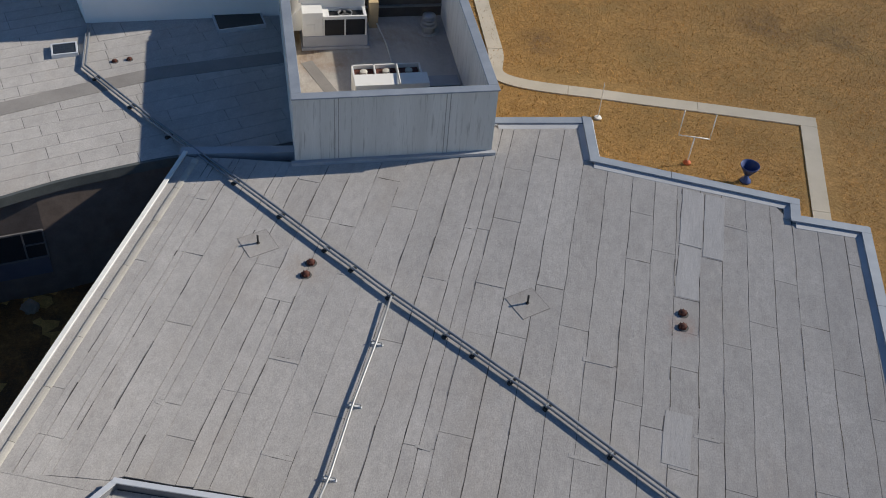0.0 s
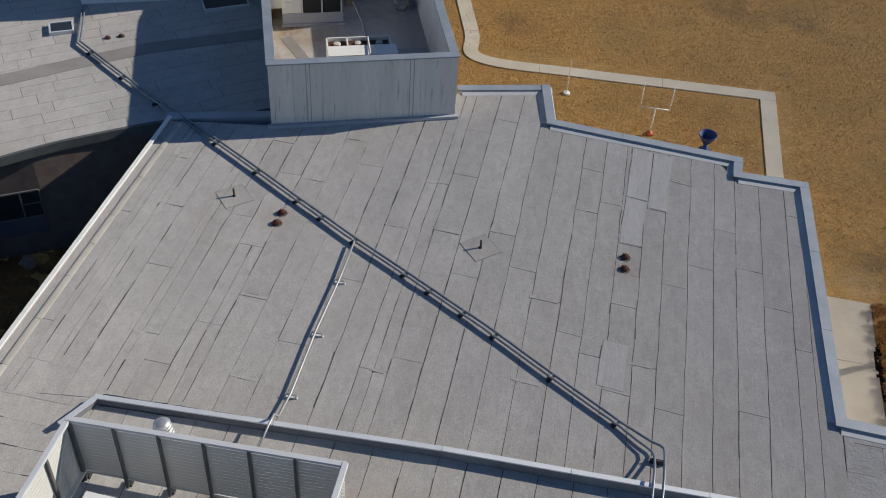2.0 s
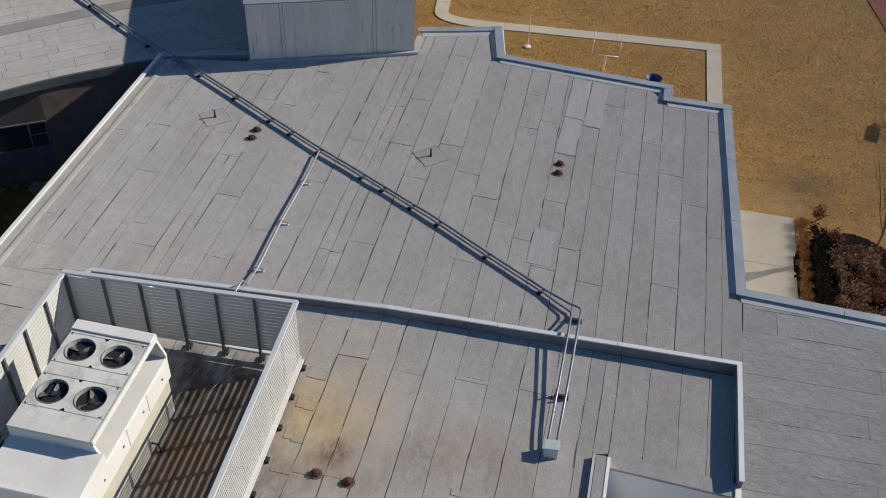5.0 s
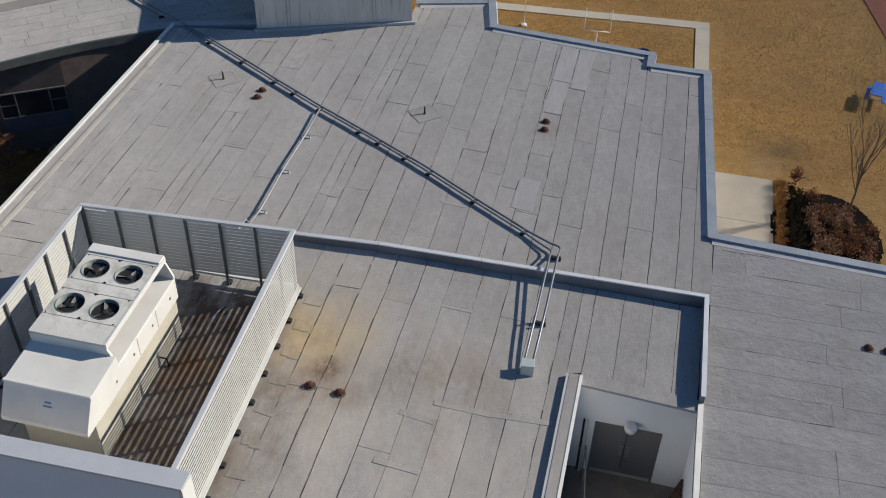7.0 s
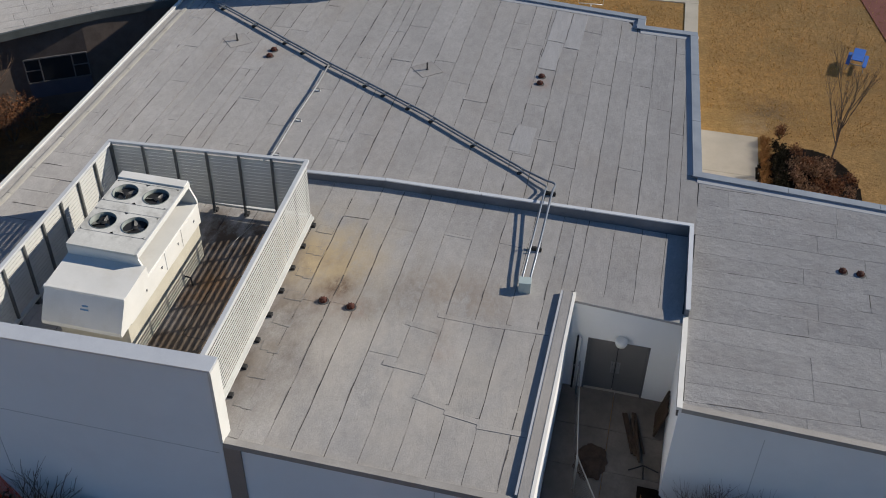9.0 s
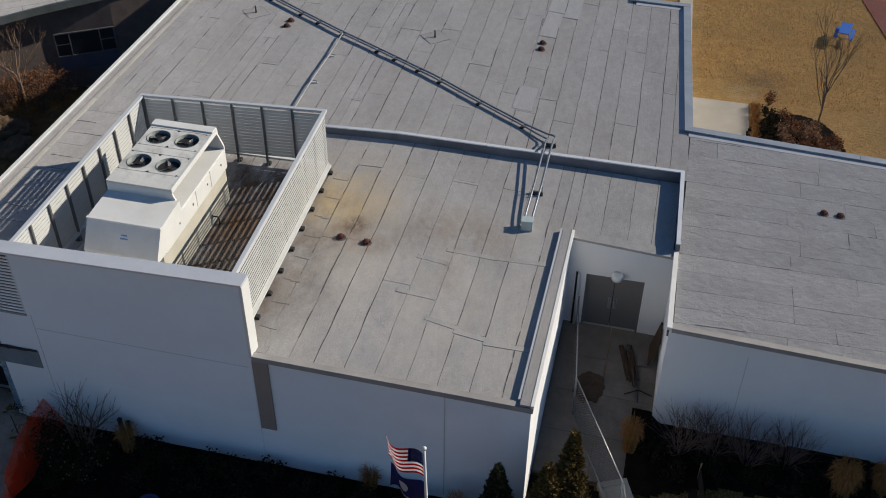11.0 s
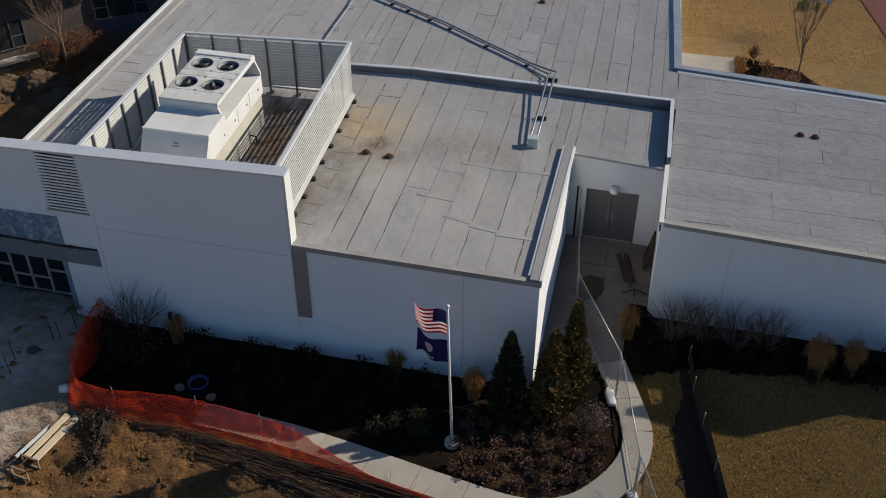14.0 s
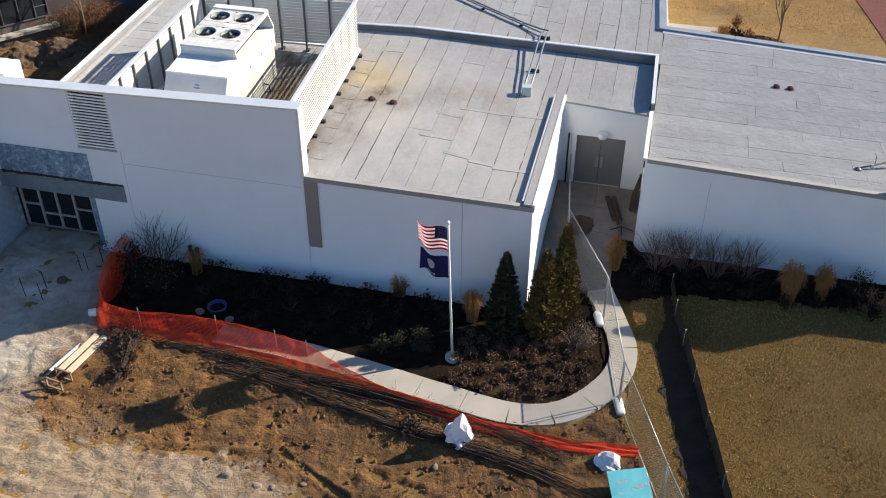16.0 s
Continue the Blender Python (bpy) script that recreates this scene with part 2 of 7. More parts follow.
def add_lathe(bm, profile, sides=20, centre=(0, 0, 0)):
    """A turned form from (radius, height) pairs."""
    c = Vector(centre)
    rings = [[bm.verts.new(c + Vector((max(r, 1e-4) * math.cos(a), max(r, 1e-4) * math.sin(a), z))) for a in (2 * math.pi * n / sides for n in range(sides))] for r, z in profile]
    for a, b in zip(rings, rings[1:]):
        for n in range(sides):
            bm.faces.new((a[n], a[(n + 1) % sides], b[(n + 1) % sides], b[n]))
    bm.faces.new(rings[0][::-1])
    bm.faces.new(rings[-1])


def lathe(profile, sides=20, centre=(0, 0, 0)):
    bm = bmesh.new()
    add_lathe(bm, profile, sides, centre)
    return bm


def ramp01(v, a, b):
    u = min(1.0, max(0.0, (v - a) / (b - a)))
    return u * u * (3 - 2 * u)


def roof_z(x, y):
    """The roof's deck: level in the west, falling towards the north-east."""
    drop = 0.0684 * min(9.5, max(0.0, x - 1.0)) + 0.07 * max(0.0, x - 10.5)
    return 4.25 - drop * (0.1 + 0.9 * min(1.0, max(0.0, y / 8.0)))


def ground_z(x, y):
    """The lie of the land round the building."""
    z = -0.25 * ramp01(y, 10, 20)
    z += 0.38 * ramp01(y, 0.5, 5.0) * ramp01(x, 7.0, 7.4) * (1 - ramp01(x, 10.4, 10.8)) * (1 - ramp01(y, 8, 9))
    z -= 0.45 * ramp01(-y, 3.8, 7.5) * (1 - ramp01(x, 2, 9))
    return z

# ---- ground ----
RUTS = [((1.3, -7.1), (3.7, -8.35), 0.11, 0.15), ((-1.6, -7.3), (0.6, -7.0), 0.16, 0.05), ((-2.2, -7.75), (0.3, -7.5), 0.16, 0.05), ((4.2, -7.4), (7.6, -8.6), 0.2, 0.06), ((4.0, -8.2), (7.2, -9.4), 0.2, 0.06)]


def rut(x, y):
    """How deep wheel ruts and a narrow cut lie in the churned dirt."""
    deep = 0.0
    for (ax, ay), (bx, by), wide, most in RUTS:
        d = Vector((bx - ax, by - ay))
        u = min(1.0, max(0.0, ((x - ax) * d.x + (y - ay) * d.y) / d.length_squared))
        away = math.hypot(x - ax - d.x * u + 0.12 * noise.noise((x, y, 3.0)), y - ay - d.y * u)
        if away < 2 * wide:
            deep += most * (math.cos(math.pi * away / (2 * wide)) if away < wide else -0.35 * math.sin(math.pi * (away - wide) / wide))
    return deep


def sheet(name, poly_test, step, x0, x1, y0, y1, lift, mat, rough=0.0, parent=None, seed=0.0, churn=0.0):
    """A sheet of ground over the cells whose middles pass the test."""
    bm, grid = bmesh.new(), {}
    nx, ny = int((x1 - x0) / step), int((y1 - y0) / step)

    def vert(i, j):
        if (i, j) not in grid:
            x, y = x0 + i * step, y0 + j * step
            h = rough * (noise.noise((x * 0.9 + seed, y * 0.9, 0.3)) + 0.6 * noise.noise((x * 2.3, y * 2.3 + seed, 1.7)) + 0.3 * noise.noise((x * 6, y * 6, seed))) + churn * (noise.noise((x * 2.1, y * 3.0, 5.0)) + 0.8 * abs(noise.noise((x * 4.5, y * 4.5, 9.0))) + 0.5 * noise.noise((x * 10, y * 10, 4.0)))
            if churn:
                h -= rut(x, y)
            grid[i, j] = bm.verts.new((x, y, ground_z(x, y) + lift + h))
        return grid[i, j]

    for i in range(nx):
        for j in range(ny):
            if poly_test(x0 + (i + 0.5) * step, y0 + (j + 0.5) * step):
                bm.faces.new((vert(i, j), vert(i + 1, j), vert(i + 1, j + 1), vert(i, j + 1)))
    return put(bm, name, mat, parent, smooth=True)


def ground_sheet():
    bm = bmesh.new()
    xs = sorted({*[float(v) for v in np.arange(-30, 45.01, 0.75)], -600.0, -200.0, -80.0, -45.0, 60.0, 90.0, 200.0, 600.0})
    ys = sorted({*[float(v) for v in np.arange(-24, 60.01, 0.75)], -600.0, -200.0, -80.0, -40.0, 75.0, 100.0, 200.0, 600.0})
    sunk = lambda x, y: 0.15 if 6.0 < x < 13.0 and -2.5 < y < 9.0 else 0.0
    v = [[bm.verts.new((x, y, ground_z(x, y) - sunk(x, y))) for y in ys] for x in xs]
    for i in range(len(xs) - 1):
        for j in range(len(ys) - 1):
            bm.faces.new((v[i][j], v[i + 1][j], v[i + 1][j + 1], v[i][j + 1]))
    ob = put(bm, "ground", GRASS, smooth=True)
    front = ob.data.attributes.new("front", "FLOAT", "POINT")
    front.data.foreach_set("value", [1.2 * (1 - ramp01(q.co.y, 2.0, 9.0)) - 0.3 for q in ob.data.vertices])
    return ob


tagged(ground_sheet(), "dormant straw-brown lawn round the building", "lawn", kind="structure")


def spline(points, n):
    """Points along a smooth curve through the given plan points."""
    p = [Vector((*q, 0)) for q in points]
    p = [2 * p[0] - p[1], *p, 2 * p[-1] - p[-2]]
    out = []
    for k in range(1, len(p) - 2):
        for s in range(n):
            u = s / n
            out.append(0.5 * (2 * p[k] + (p[k + 1] - p[k - 1]) * u + (2 * p[k - 1] - 5 * p[k] + 4 * p[k + 1] - p[k + 2]) * u * u + (3 * p[k] - p[k - 1] - 3 * p[k + 1] + p[k + 2]) * u ** 3))
    return [*out, p[-2]]


def pavement(name, points, width, label, slab=1.25, top=0.05, n=8, mat=CONCRETE):
    """A concrete path of slabs with joints between them, along a curve."""
    root = tagged(new(name), label, "path", kind="structure")
    line = spline(points, n)
    run, cuts, d = [line[0]], [], 0.0
    for a, b in zip(line, line[1:]):
        d += (b - a).length
        run.append(b)
        if d >= slab:
            cuts.append(run)
            run, d = [b], 0.0
    if len(run) > 1:
        cuts.append(run)
    for run in cuts:
        bm = bmesh.new()
        left, right = [], []
        for k, p in enumerate(run):
            t = (run[min(k + 1, len(run) - 1)] - run[max(k - 1, 0)]).normalized()
            nrm = Vector((-t.y, t.x, 0))
            shift = t * (0.008 if k == 0 else -0.008 if k == len(run) - 1 else 0)
            left.append((p + nrm * width / 2 + shift))
            right.append((p - nrm * width / 2 + shift))
        out = [(q.x, q.y) for q in left + right[::-1]]
        strip_l = [(q.x, q.y) for q in left]
        strip_r = [(q.x, q.y) for q in right]
        for k in range(len(run) - 1):
            quad = [strip_l[k], strip_l[k + 1], strip_r[k + 1], strip_r[k]]
            add_prism(bm, quad, lambda x, y: ground_z(x, y) - 0.1, lambda x, y: ground_z(x, y) + top)
        bmesh.ops.remove_doubles(bm, verts=bm.verts, dist=0.0005)
        part("slab", bm, mat, root)
    return root


CREAM = material("pale_cream_concrete", (0.58, 0.53, 0.43), (0.66, 0.605, 0.50), 0.8, 0.85, 0.15, 40, stain=(0.46, 0.41, 0.32), stain_scale=0.6, stain_mix=0.5, fine_mix=0.15)
pavement("pavement_front", [(-2.1, -3.25), (-0.6, -3.36), (1.0, -3.5), (3.3, -3.88), (5.6, -4.3), (7.8, -4.58), (9.3, -4.05), (10.4, -2.6), (10.65, -1.2), (10.2, 0.2), (9.6, 1.6)], 0.85, "pale concrete path curving round the planting bed", top=0.11)
pavement("pavement_back", [(-4.9, 42.0), (-3.2, 37.0), (-2.4, 34.9), (2.0, 35.0), (6.0, 35.3), (10.27, 35.6)], 0.65, "pale concrete path along the brown lawn", slab=5.0, mat=CREAM)
pavement("pavement_side", [(9.95, 35.25), (10.05, 32.5), (10.15, 29.9), (10.3, 26.0), (10.45, 23.6)], 0.65, "pale concrete path beside the building", slab=5.0, mat=CREAM)
pad = tagged(new("pavement_pad"), "pale concrete pad beside the planted bed", "paving", kind="structure")
for k in range(3):
    part("slab", prism([(10.5, 15.0 + 2.9 * k), (13.25, 15.0 + 2.9 * k), (13.2, 17.88 + 2.9 * k), (10.5, 17.88 + 2.9 * k)], lambda x, y: ground_z(x, y) - 0.1, lambda x, y: ground_z(x, y) + 0.04), CONCRETE, pad)

# ---- roofs ----
MAIN = [(-10.3, 0.35), (0.0, 0.35), (0.0, 0.03), (7.3, 0.03), (7.3, 7.6), (10.45, 7.6), (10.45, 14.5), (9.95, 24.3), (7.8, 24.05), (7.8, 24.9), (1.65, 24.6), (1.2, 26.6), (-1.6, 25.75), (-1.3, 24.15), (-7.25, 21.8), (-10.25, 21.3)]
WING = [(10.45, 4.15), (34.0, 4.15), (34.0, 15.6), (10.45, 14.6)]


def cross(poly, axis, v):
    """Where the line axis = v crosses an outline: the other coordinate, in order."""
    out = []
    for (a, b) in zip(poly, poly[1:] + poly[:1]):
        if (a[axis] - v) * (b[axis] - v) < 0:
            u = (v - a[axis]) / (b[axis] - a[axis])
            out.append(a[1 - axis] + u * (b[1 - axis] - a[1 - axis]))
    return sorted(out)


def deck_of(poly, root):
    """The dark deck under the sheets, following the falls."""
    bm = bmesh.new()
    lows, highs = [min(p[k] for p in poly) for k in (0, 1)], [max(p[k] for p in poly) for k in (0, 1)]
    stops = sorted({p[0] for p in poly} | {lows[0] + 0.5 * k for k in range(int((highs[0] - lows[0]) / 0.5) + 1)})
    for x, xn in zip(stops, stops[1:]):
        if xn - x < 0.01:
            continue
        a, b = cross(poly, 0, x + 0.003), cross(poly, 0, xn - 0.003)
        if len(a) == len(b):
            for s in range(0, len(a), 2):
                n = max(1, int((a[s + 1] - a[s]) / 1.0))
                for k in range(n):
                    q = [(x, a[s] + (a[s + 1] - a[s]) * k / n), (xn, b[s] + (b[s + 1] - b[s]) * k / n), (xn, b[s] + (b[s + 1] - b[s]) * (k + 1) / n), (x, a[s] + (a[s + 1] - a[s]) * (k + 1) / n)]
                    add_prism(bm, q, lambda x, y: roof_z(x, y) - 0.35, lambda x, y: roof_z(x, y) - 0.025)
    bmesh.ops.remove_doubles(bm, verts=bm.verts, dist=0.002)
    return part("roof_deck", bm, SEAM, root)


roof_main = tagged(new("roof_main"), "flat grey roof of granulated membrane sheets with dark seams", "roof", kind="structure")
roof_wing = tagged(new("roof_wing"), "flat grey roof wing of long membrane sheets", "roof", kind="structure")
for poly, root in ((MAIN, roof_main), (WING, roof_wing)):
    deck_of(poly, root)

# ---- walls ----
def wall(name, bm, mat=STUCCO, label="white stucco outer wall", category="wall"):
    return tagged(put(bm, name, mat), label, category, kind="structure")


def high_top(x, y=0):
    return 6.70 + 0.035 * x


bm = bmesh.new()
add_prism(bm, [(-6.38, 0), (0.0, 0), (0.0, 0.36), (-6.38, 0.36)], -0.6, high_top)
add_prism(bm, [(-7.74, 0), (-6.38, 0), (-6.38, 0.36), (-7.74, 0.36)], -0.6, 4.33)
add_prism(bm, [(-7.76, 0), (-7.74, 0), (-7.74, 0.36), (-7.76, 0.36)], -0.6, high_top)
add_prism(bm, [(-13.0, 0), (-7.76, 0), (-7.76, 0.36), (-13.0, 0.36)], 2.3, high_top)
bmesh.ops.remove_doubles(bm, verts=bm.verts, dist=0.0005)
wall("wall_front_high", bm)
wall("wall_front_low", prism([(0.0, 0.02), (7.35, 0.0), (7.35, 0.32), (0.0, 0.32)], -0.6, lambda x, y: roof_z(x, y) - 0.03))
wall("wall_alcove_west", prism([(7.05, 0.32), (7.35, 0.32), (7.35, 7.5), (7.05, 7.5)], -0.6, lambda x, y: roof_z(7.2, y) + 0.12))
bm = bmesh.new()
add_box(bm, 7.05, 7.95, 7.5, 7.8, -0.3, 3.6)
add_box(bm, 9.7, 10.8, 7.5, 7.8, -0.3, 3.6)
add_box(bm, 7.95, 9.7, 7.5, 7.8, 2.45, 3.6)
add_prism(bm, [(7.05, 7.5), (10.8, 7.5), (10.8, 7.8), (7.05, 7.8)], 3.6, lambda x, y: roof_z(x, y) - 0.05)
add_box(bm, 7.95, 9.7, 7.5, 7.8, -0.3, 0.36)
wall("wall_alcove_back", bm)
wall("wall_alcove_east", prism([(10.5, 4.4), (10.8, 4.4), (10.8, 7.5), (10.5, 7.5)], -0.6, lambda x, y: roof_z(10.8, y) - 0.05))
wall("wall_wing_front", prism([(10.5, 4.1), (34, 4.1), (34, 4.4), (10.5, 4.4)], -0.6, lambda x, y: roof_z(x, y) - 0.02))
outer = [(34.0, 4.4), (34.0, 15.78), (10.66, 14.8), (10.08, 24.43), (7.96, 24.2), (7.96, 25.0), (1.78, 24.76), (1.33, 26.7), (-1.75, 25.75)]
bm = bmesh.new()
for (ax, ay), (bx, by) in zip(outer, outer[1:]):
    d = Vector((bx - ax, by - ay, 0)).normalized() * 0.0
    n = Vector((-(by - ay), bx - ax, 0)).normalized() * 0.3
    add_prism(bm, [(ax, ay), (bx, by), (bx + n.x, by + n.y), (ax + n.x, ay + n.y)], -0.8, lambda x, y: roof_z(x, y) + 0.05)
wall("wall_back", bm)
bm = prism([(-10.35, 1.36), (-10.05, 1.36), (-10.05, 21.3), (-10.35, 21.3)], -1.0, 4.24)
add_prism(bm, [(-10.35, 0.36), (-10.05, 0.36), (-10.05, 1.358), (-10.35, 1.358)], 2.46, 4.24)
wall("wall_west", bm)
# added out of view, only to cast the shade on the front lawn
wall("wall_wing_tower", prism([(18.4, 4.1), (21.9, 4.1), (21.9, 4.38), (18.4, 4.38)], 3.0, 5.43), STUCCO, "unseen wall added above the wing front to shade the lawn")


def parapet(name, line, height, width, label, cap=0.05, cap_mat=COPING, over=0.05, cant=0.0, rise=0.0, face_mat=None):
    """An upstand along plan points, with a metal coping in lengths and a sloped flashing at its foot; rise: how much taller it gets for each metre east."""
    root = tagged(new(name), label, "parapet", kind="structure")
    for i, ((ax, ay), (bx, by)) in enumerate(zip(line, line[1:])):
        d = Vector((bx - ax, by - ay, 0))
        length = d.length
        d.normalize()

        def turns(k):
            if not 0 < k < len(line) - 1:
                return True
            p, q, r = (Vector(line[j]) for j in (k - 1, k, k + 1))
            return (q - p).normalized().dot((r - q).normalized()) < 0.98

        n = Vector((-d.y, d.x, 0))

        def strip(h0, h1, w0, w1, s0, s1, mat, nm):
            bm = bmesh.new()
            pl = [(ax + d.x * s + n.x * w, ay + d.y * s + n.y * w) for s, w in ((s0, w0), (s1, w0), (s1, w1), (s0, w1))]
            add_prism(bm, pl, lambda x, y: roof_z(x, y) + h0 + rise * x * (h0 > 0), lambda x, y: roof_z(x, y) + h1 + rise * x)
            return part(nm, bm, mat, root)

        strip(-0.2, height, -width / 2, width / 2, 0, length, face_mat or PARAPET, "upstand")
        if cant:
            bm = bmesh.new()
            pl = [(ax + d.x * s + n.x * w, ay + d.y * s + n.y * w) for s, w in ((0, -width / 2), (length, -width / 2), (length, -width / 2 - cant), (0, -width / 2 - cant))]
            add_prism(bm, pl, lambda x, y: roof_z(x, y) - 0.1, lambda x, y: roof_z(x, y) + 0.02 + (height - 0.03) * max(0.0, 1 + ((x - ax) * n.x + (y - ay) * n.y + width / 2) / cant))
            part("cant_flashing", bm, PARAPET, root)
        k, s = max(1, round(length / 3.0)), 0.0
        for q in range(k):
            strip(height + 0.004 * (i % 2), height + cap + 0.004 * (i % 2), -width / 2 - over, width / 2 + over, length * q / k - (over + width / 2 if q == 0 and turns(i) else 0), length * (q + 1) / k - 0.012 + (over + width / 2 if q == k - 1 and turns(i + 1) else 0), cap_mat, "coping")
    return root


parapet("parapet_inner", [(-7.75, 9.3), (-7.3, 10.2), (-3.0, 10.47), (1.0, 10.72), (4.0, 10.97), (7.2, 11.24), (10.42, 11.5), (10.5, 7.7)], 0.27, 0.10, "low dark-faced parapet with pale metal coping across the roof", cap=0.04, over=0.015, rise=0.011, face_mat=DARKFLASH)
parapet("parapet_back", [(-1.6, 25.62), (1.17, 26.5), (1.62, 24.6), (4.0, 24.68), (7.8, 24.83), (7.8, 24.03), (9.92, 24.27), (10.5, 14.65), (34.0, 15.6)], 0.10, 0.24, "low roof-edge parapet with blue-grey metal coping", cap=0.04, cap_mat=BLUECOPING, over=0.03, cant=0.2)
parapet("parapet_west", [(-10.5, 0.36), (-10.26, 21.3)], 0.10, 0.06, "roof edge with white metal coping", cap_mat=WHITE_METAL, over=0.03)
cant = tagged(new("trim_cant"), "pale raised roll of membrane in lengths inside the roof edge", "roof edge", kind="structure")
part("flange", prism([(-10.49, 0.4), (-9.98, 0.4), (-9.86, 21.28), (-10.25, 21.28)], 4.16, 4.268), MEMBRANE, cant)
ROLL = material("pale_edge_roll", (0.43, 0.418, 0.385), (0.50, 0.485, 0.445), 1.2, 0.85, 0.3, 30, stain=(0.34, 0.31, 0.26), stain_scale=1.0, stain_mix=0.5, fine_mix=0.4, vary=0.08)
rnd, y = random.Random(31), 0.45
while y < 21.0:
    yn = min(21.2, y + rnd.uniform(1.1, 1.9))
    bm = bmesh.new()
    ends = []
    for v, fat in ((y + 0.008, 0.96), (y + 0.08, 1.0), ((y + yn) / 2, 1.02), (yn - 0.08, 1.0), (yn - 0.006, 0.95)):
        mid = -10.14 + 0.0115 * v + 0.006 * rnd.uniform(-1, 1)
        ends.append([bm.verts.new((mid + fat * u, v, 4.25 + fat * h)) for u, h in ((-0.1, -0.02), (-0.095, 0.035), (-0.06, 0.055), (0.0, 0.065), (0.06, 0.055), (0.095, 0.03), (0.105, -0.02))])
    for p, q in zip(ends, ends[1:]):
        for k in range(6):
            bm.faces.new((p[k], p[k + 1], q[k + 1], q[k]))
    bm.faces.new(ends[0])
    bm.faces.new(ends[-1][::-1])
    part("roll_length", bm, ROLL, cant)
    y = yn

# ---- building to the west ----
roof_west = tagged(new("roof_west"), "flat pale grey roof of the neighbouring wing, curved along its edge", "roof", kind="structure")
edge = [(p.x, p.y) for p in spline([(-21.5, 8.0), (-20.0, 11.0), (-18.7, 13.3), (-17.4, 15.15), (-16.06, 16.77), (-14.8, 18.05), (-13.45, 19.34), (-12.3, 20.25), (-11.07, 21.15), (-10.4, 21.55)], 4)]
west_line = [(-25.0, 8.0), (-22.0, 11.5), (-18.5, 15.5), (-16.4, 17.45), (-13.95, 19.0), (-12.1, 20.5), (-10.4, 21.7)]
west_poly = edge + [(-6.85, 22.3), (-8.9, 27.3), (-9.5, 30.6), (-11.5, 34.0), (-40.0, 30.0), (-40.0, 8.0)]
part("roof_deck", prism(west_poly, 3.7, 3.985), SEAM, roof_west)
bm = bmesh.new()
for (ax, ay), (bx, by) in zip(west_line, west_line[1:]):
    add_prism(bm, [(ax, ay), (bx, by), (bx - 0.2, by + 0.4), (ax - 0.2, ay + 0.4)], -1.2, 3.7)
bmesh.ops.remove_doubles(bm, verts=bm.verts, dist=0.0005)
wall("wall_west_wing", bm, WESTWALL, "dark brown brick wall of the neighbouring wing in shade")

# ---- rooftop enclosure ----
POST = material("dark_steel_post", (0.11, 0.115, 0.12), (0.16, 0.165, 0.17), 4.0, 0.5, 0.05, 40, metal=0.3)
RAILGREY = material("pale_grey_rail", (0.50, 0.52, 0.55), (0.58, 0.60, 0.62), 1.0, 0.5, 0.05, 30, metal=0.15, fine_mix=0.15)
def louvre_screen(name, a, b, z0, z1, spacing=0.13, posts=6, inward=1, low_out=False, plates=0.0, climb=0.0):
    """A louvred screen wall between two plan points: slats, posts, top and bottom rail; climb: how far it rises over its length."""
    d = Vector((b[0] - a[0], b[1] - a[1], 0))
    L = d.length
    root = thing(name, "pale louvred metal screen round the rooftop unit", "louvre screen", (a[0], a[1], z0), math.degrees(math.atan2(d.y, d.x)), "screens round the rooftop unit")
    H = z1 - z0
    slat = bmesh.new()
    top = plates or 0.075
    pl = [(0.0, 0.0), (0.004, top), (0.010, top), (0.006, 0.0)] if low_out or plates else [(0.0, 0.0), (0.045, 0.075), (0.052, 0.08), (0.007, 0.004)]
    lo = [slat.verts.new((0.03, -y * inward, z)) for y, z in pl]
    hi = [slat.verts.new((L - 0.03, -y * inward, z)) for y, z in pl]
    for k in range(4):
        slat.faces.new((lo[k], lo[(k + 1) % 4], hi[(k + 1) % 4], hi[k]))
    slat.faces.new(lo[::-1])
    slat.faces.new(hi)
    first = part("slat", slat, LOUVRE, root)
    first.location.z = 0.06
    n = int((H - 0.1) / spacing)
    for k in range(1, n):
        o = new("slat", first.data)
        o.parent, o.location.z = root, 0.06 + k * spacing
    for k in range(posts + 1):
        x = 0.05 + (L - 0.1) * k / posts
        part("post", box(x - 0.03, x + 0.03, 0.0 if inward > 0 else -0.07, 0.07 if inward > 0 else 0.0, -0.28, H - 0.02), POST, root)
    for k in range(posts + 1):
        x, s = 0.05 + (L - 0.1) * k / posts, -1 if inward > 0 else 1
        part("foot", box(x - 0.07, x + 0.07, min(0, 0.12 * s) - 0.02, max(0, 0.12 * s) + 0.02, -0.3, -0.2, bevel=0.01), BLACK, root)
    part("top_rail", box(-0.04, L + 0.04, -0.075, 0.05, H - 0.06, H + 0.02, bevel=0.008), RAILGREY, root)
    part("bottom_rail", box(0, L, -0.1, 0.02, -0.02, 0.05), LOUVRE, root)
    for me in {ob.data for ob in root.children}:
        high = me.name.startswith(("slat", "top_rail"))
        for v in me.vertices:
            if high or v.co.z > 0.5:
                v.co.z += climb * (v.co.x / L - 0.5)
    return root


louvre_screen("louvre_screen", (-6.62, 0.4), (-6.62, 8.15), 4.55, 6.36, spacing=0.115, inward=-1, posts=8, plates=0.097)
louvre_screen("louvre_screen", (-0.62, 8.35), (-6.62, 8.15), 4.55, 6.47, spacing=0.115, inward=1, posts=6, plates=0.106, climb=-0.2)
louvre_screen("louvre_screen", (-0.40, 0.4), (-0.62, 8.35), 4.55, 6.58, spacing=0.115, inward=1, posts=8, low_out=True)



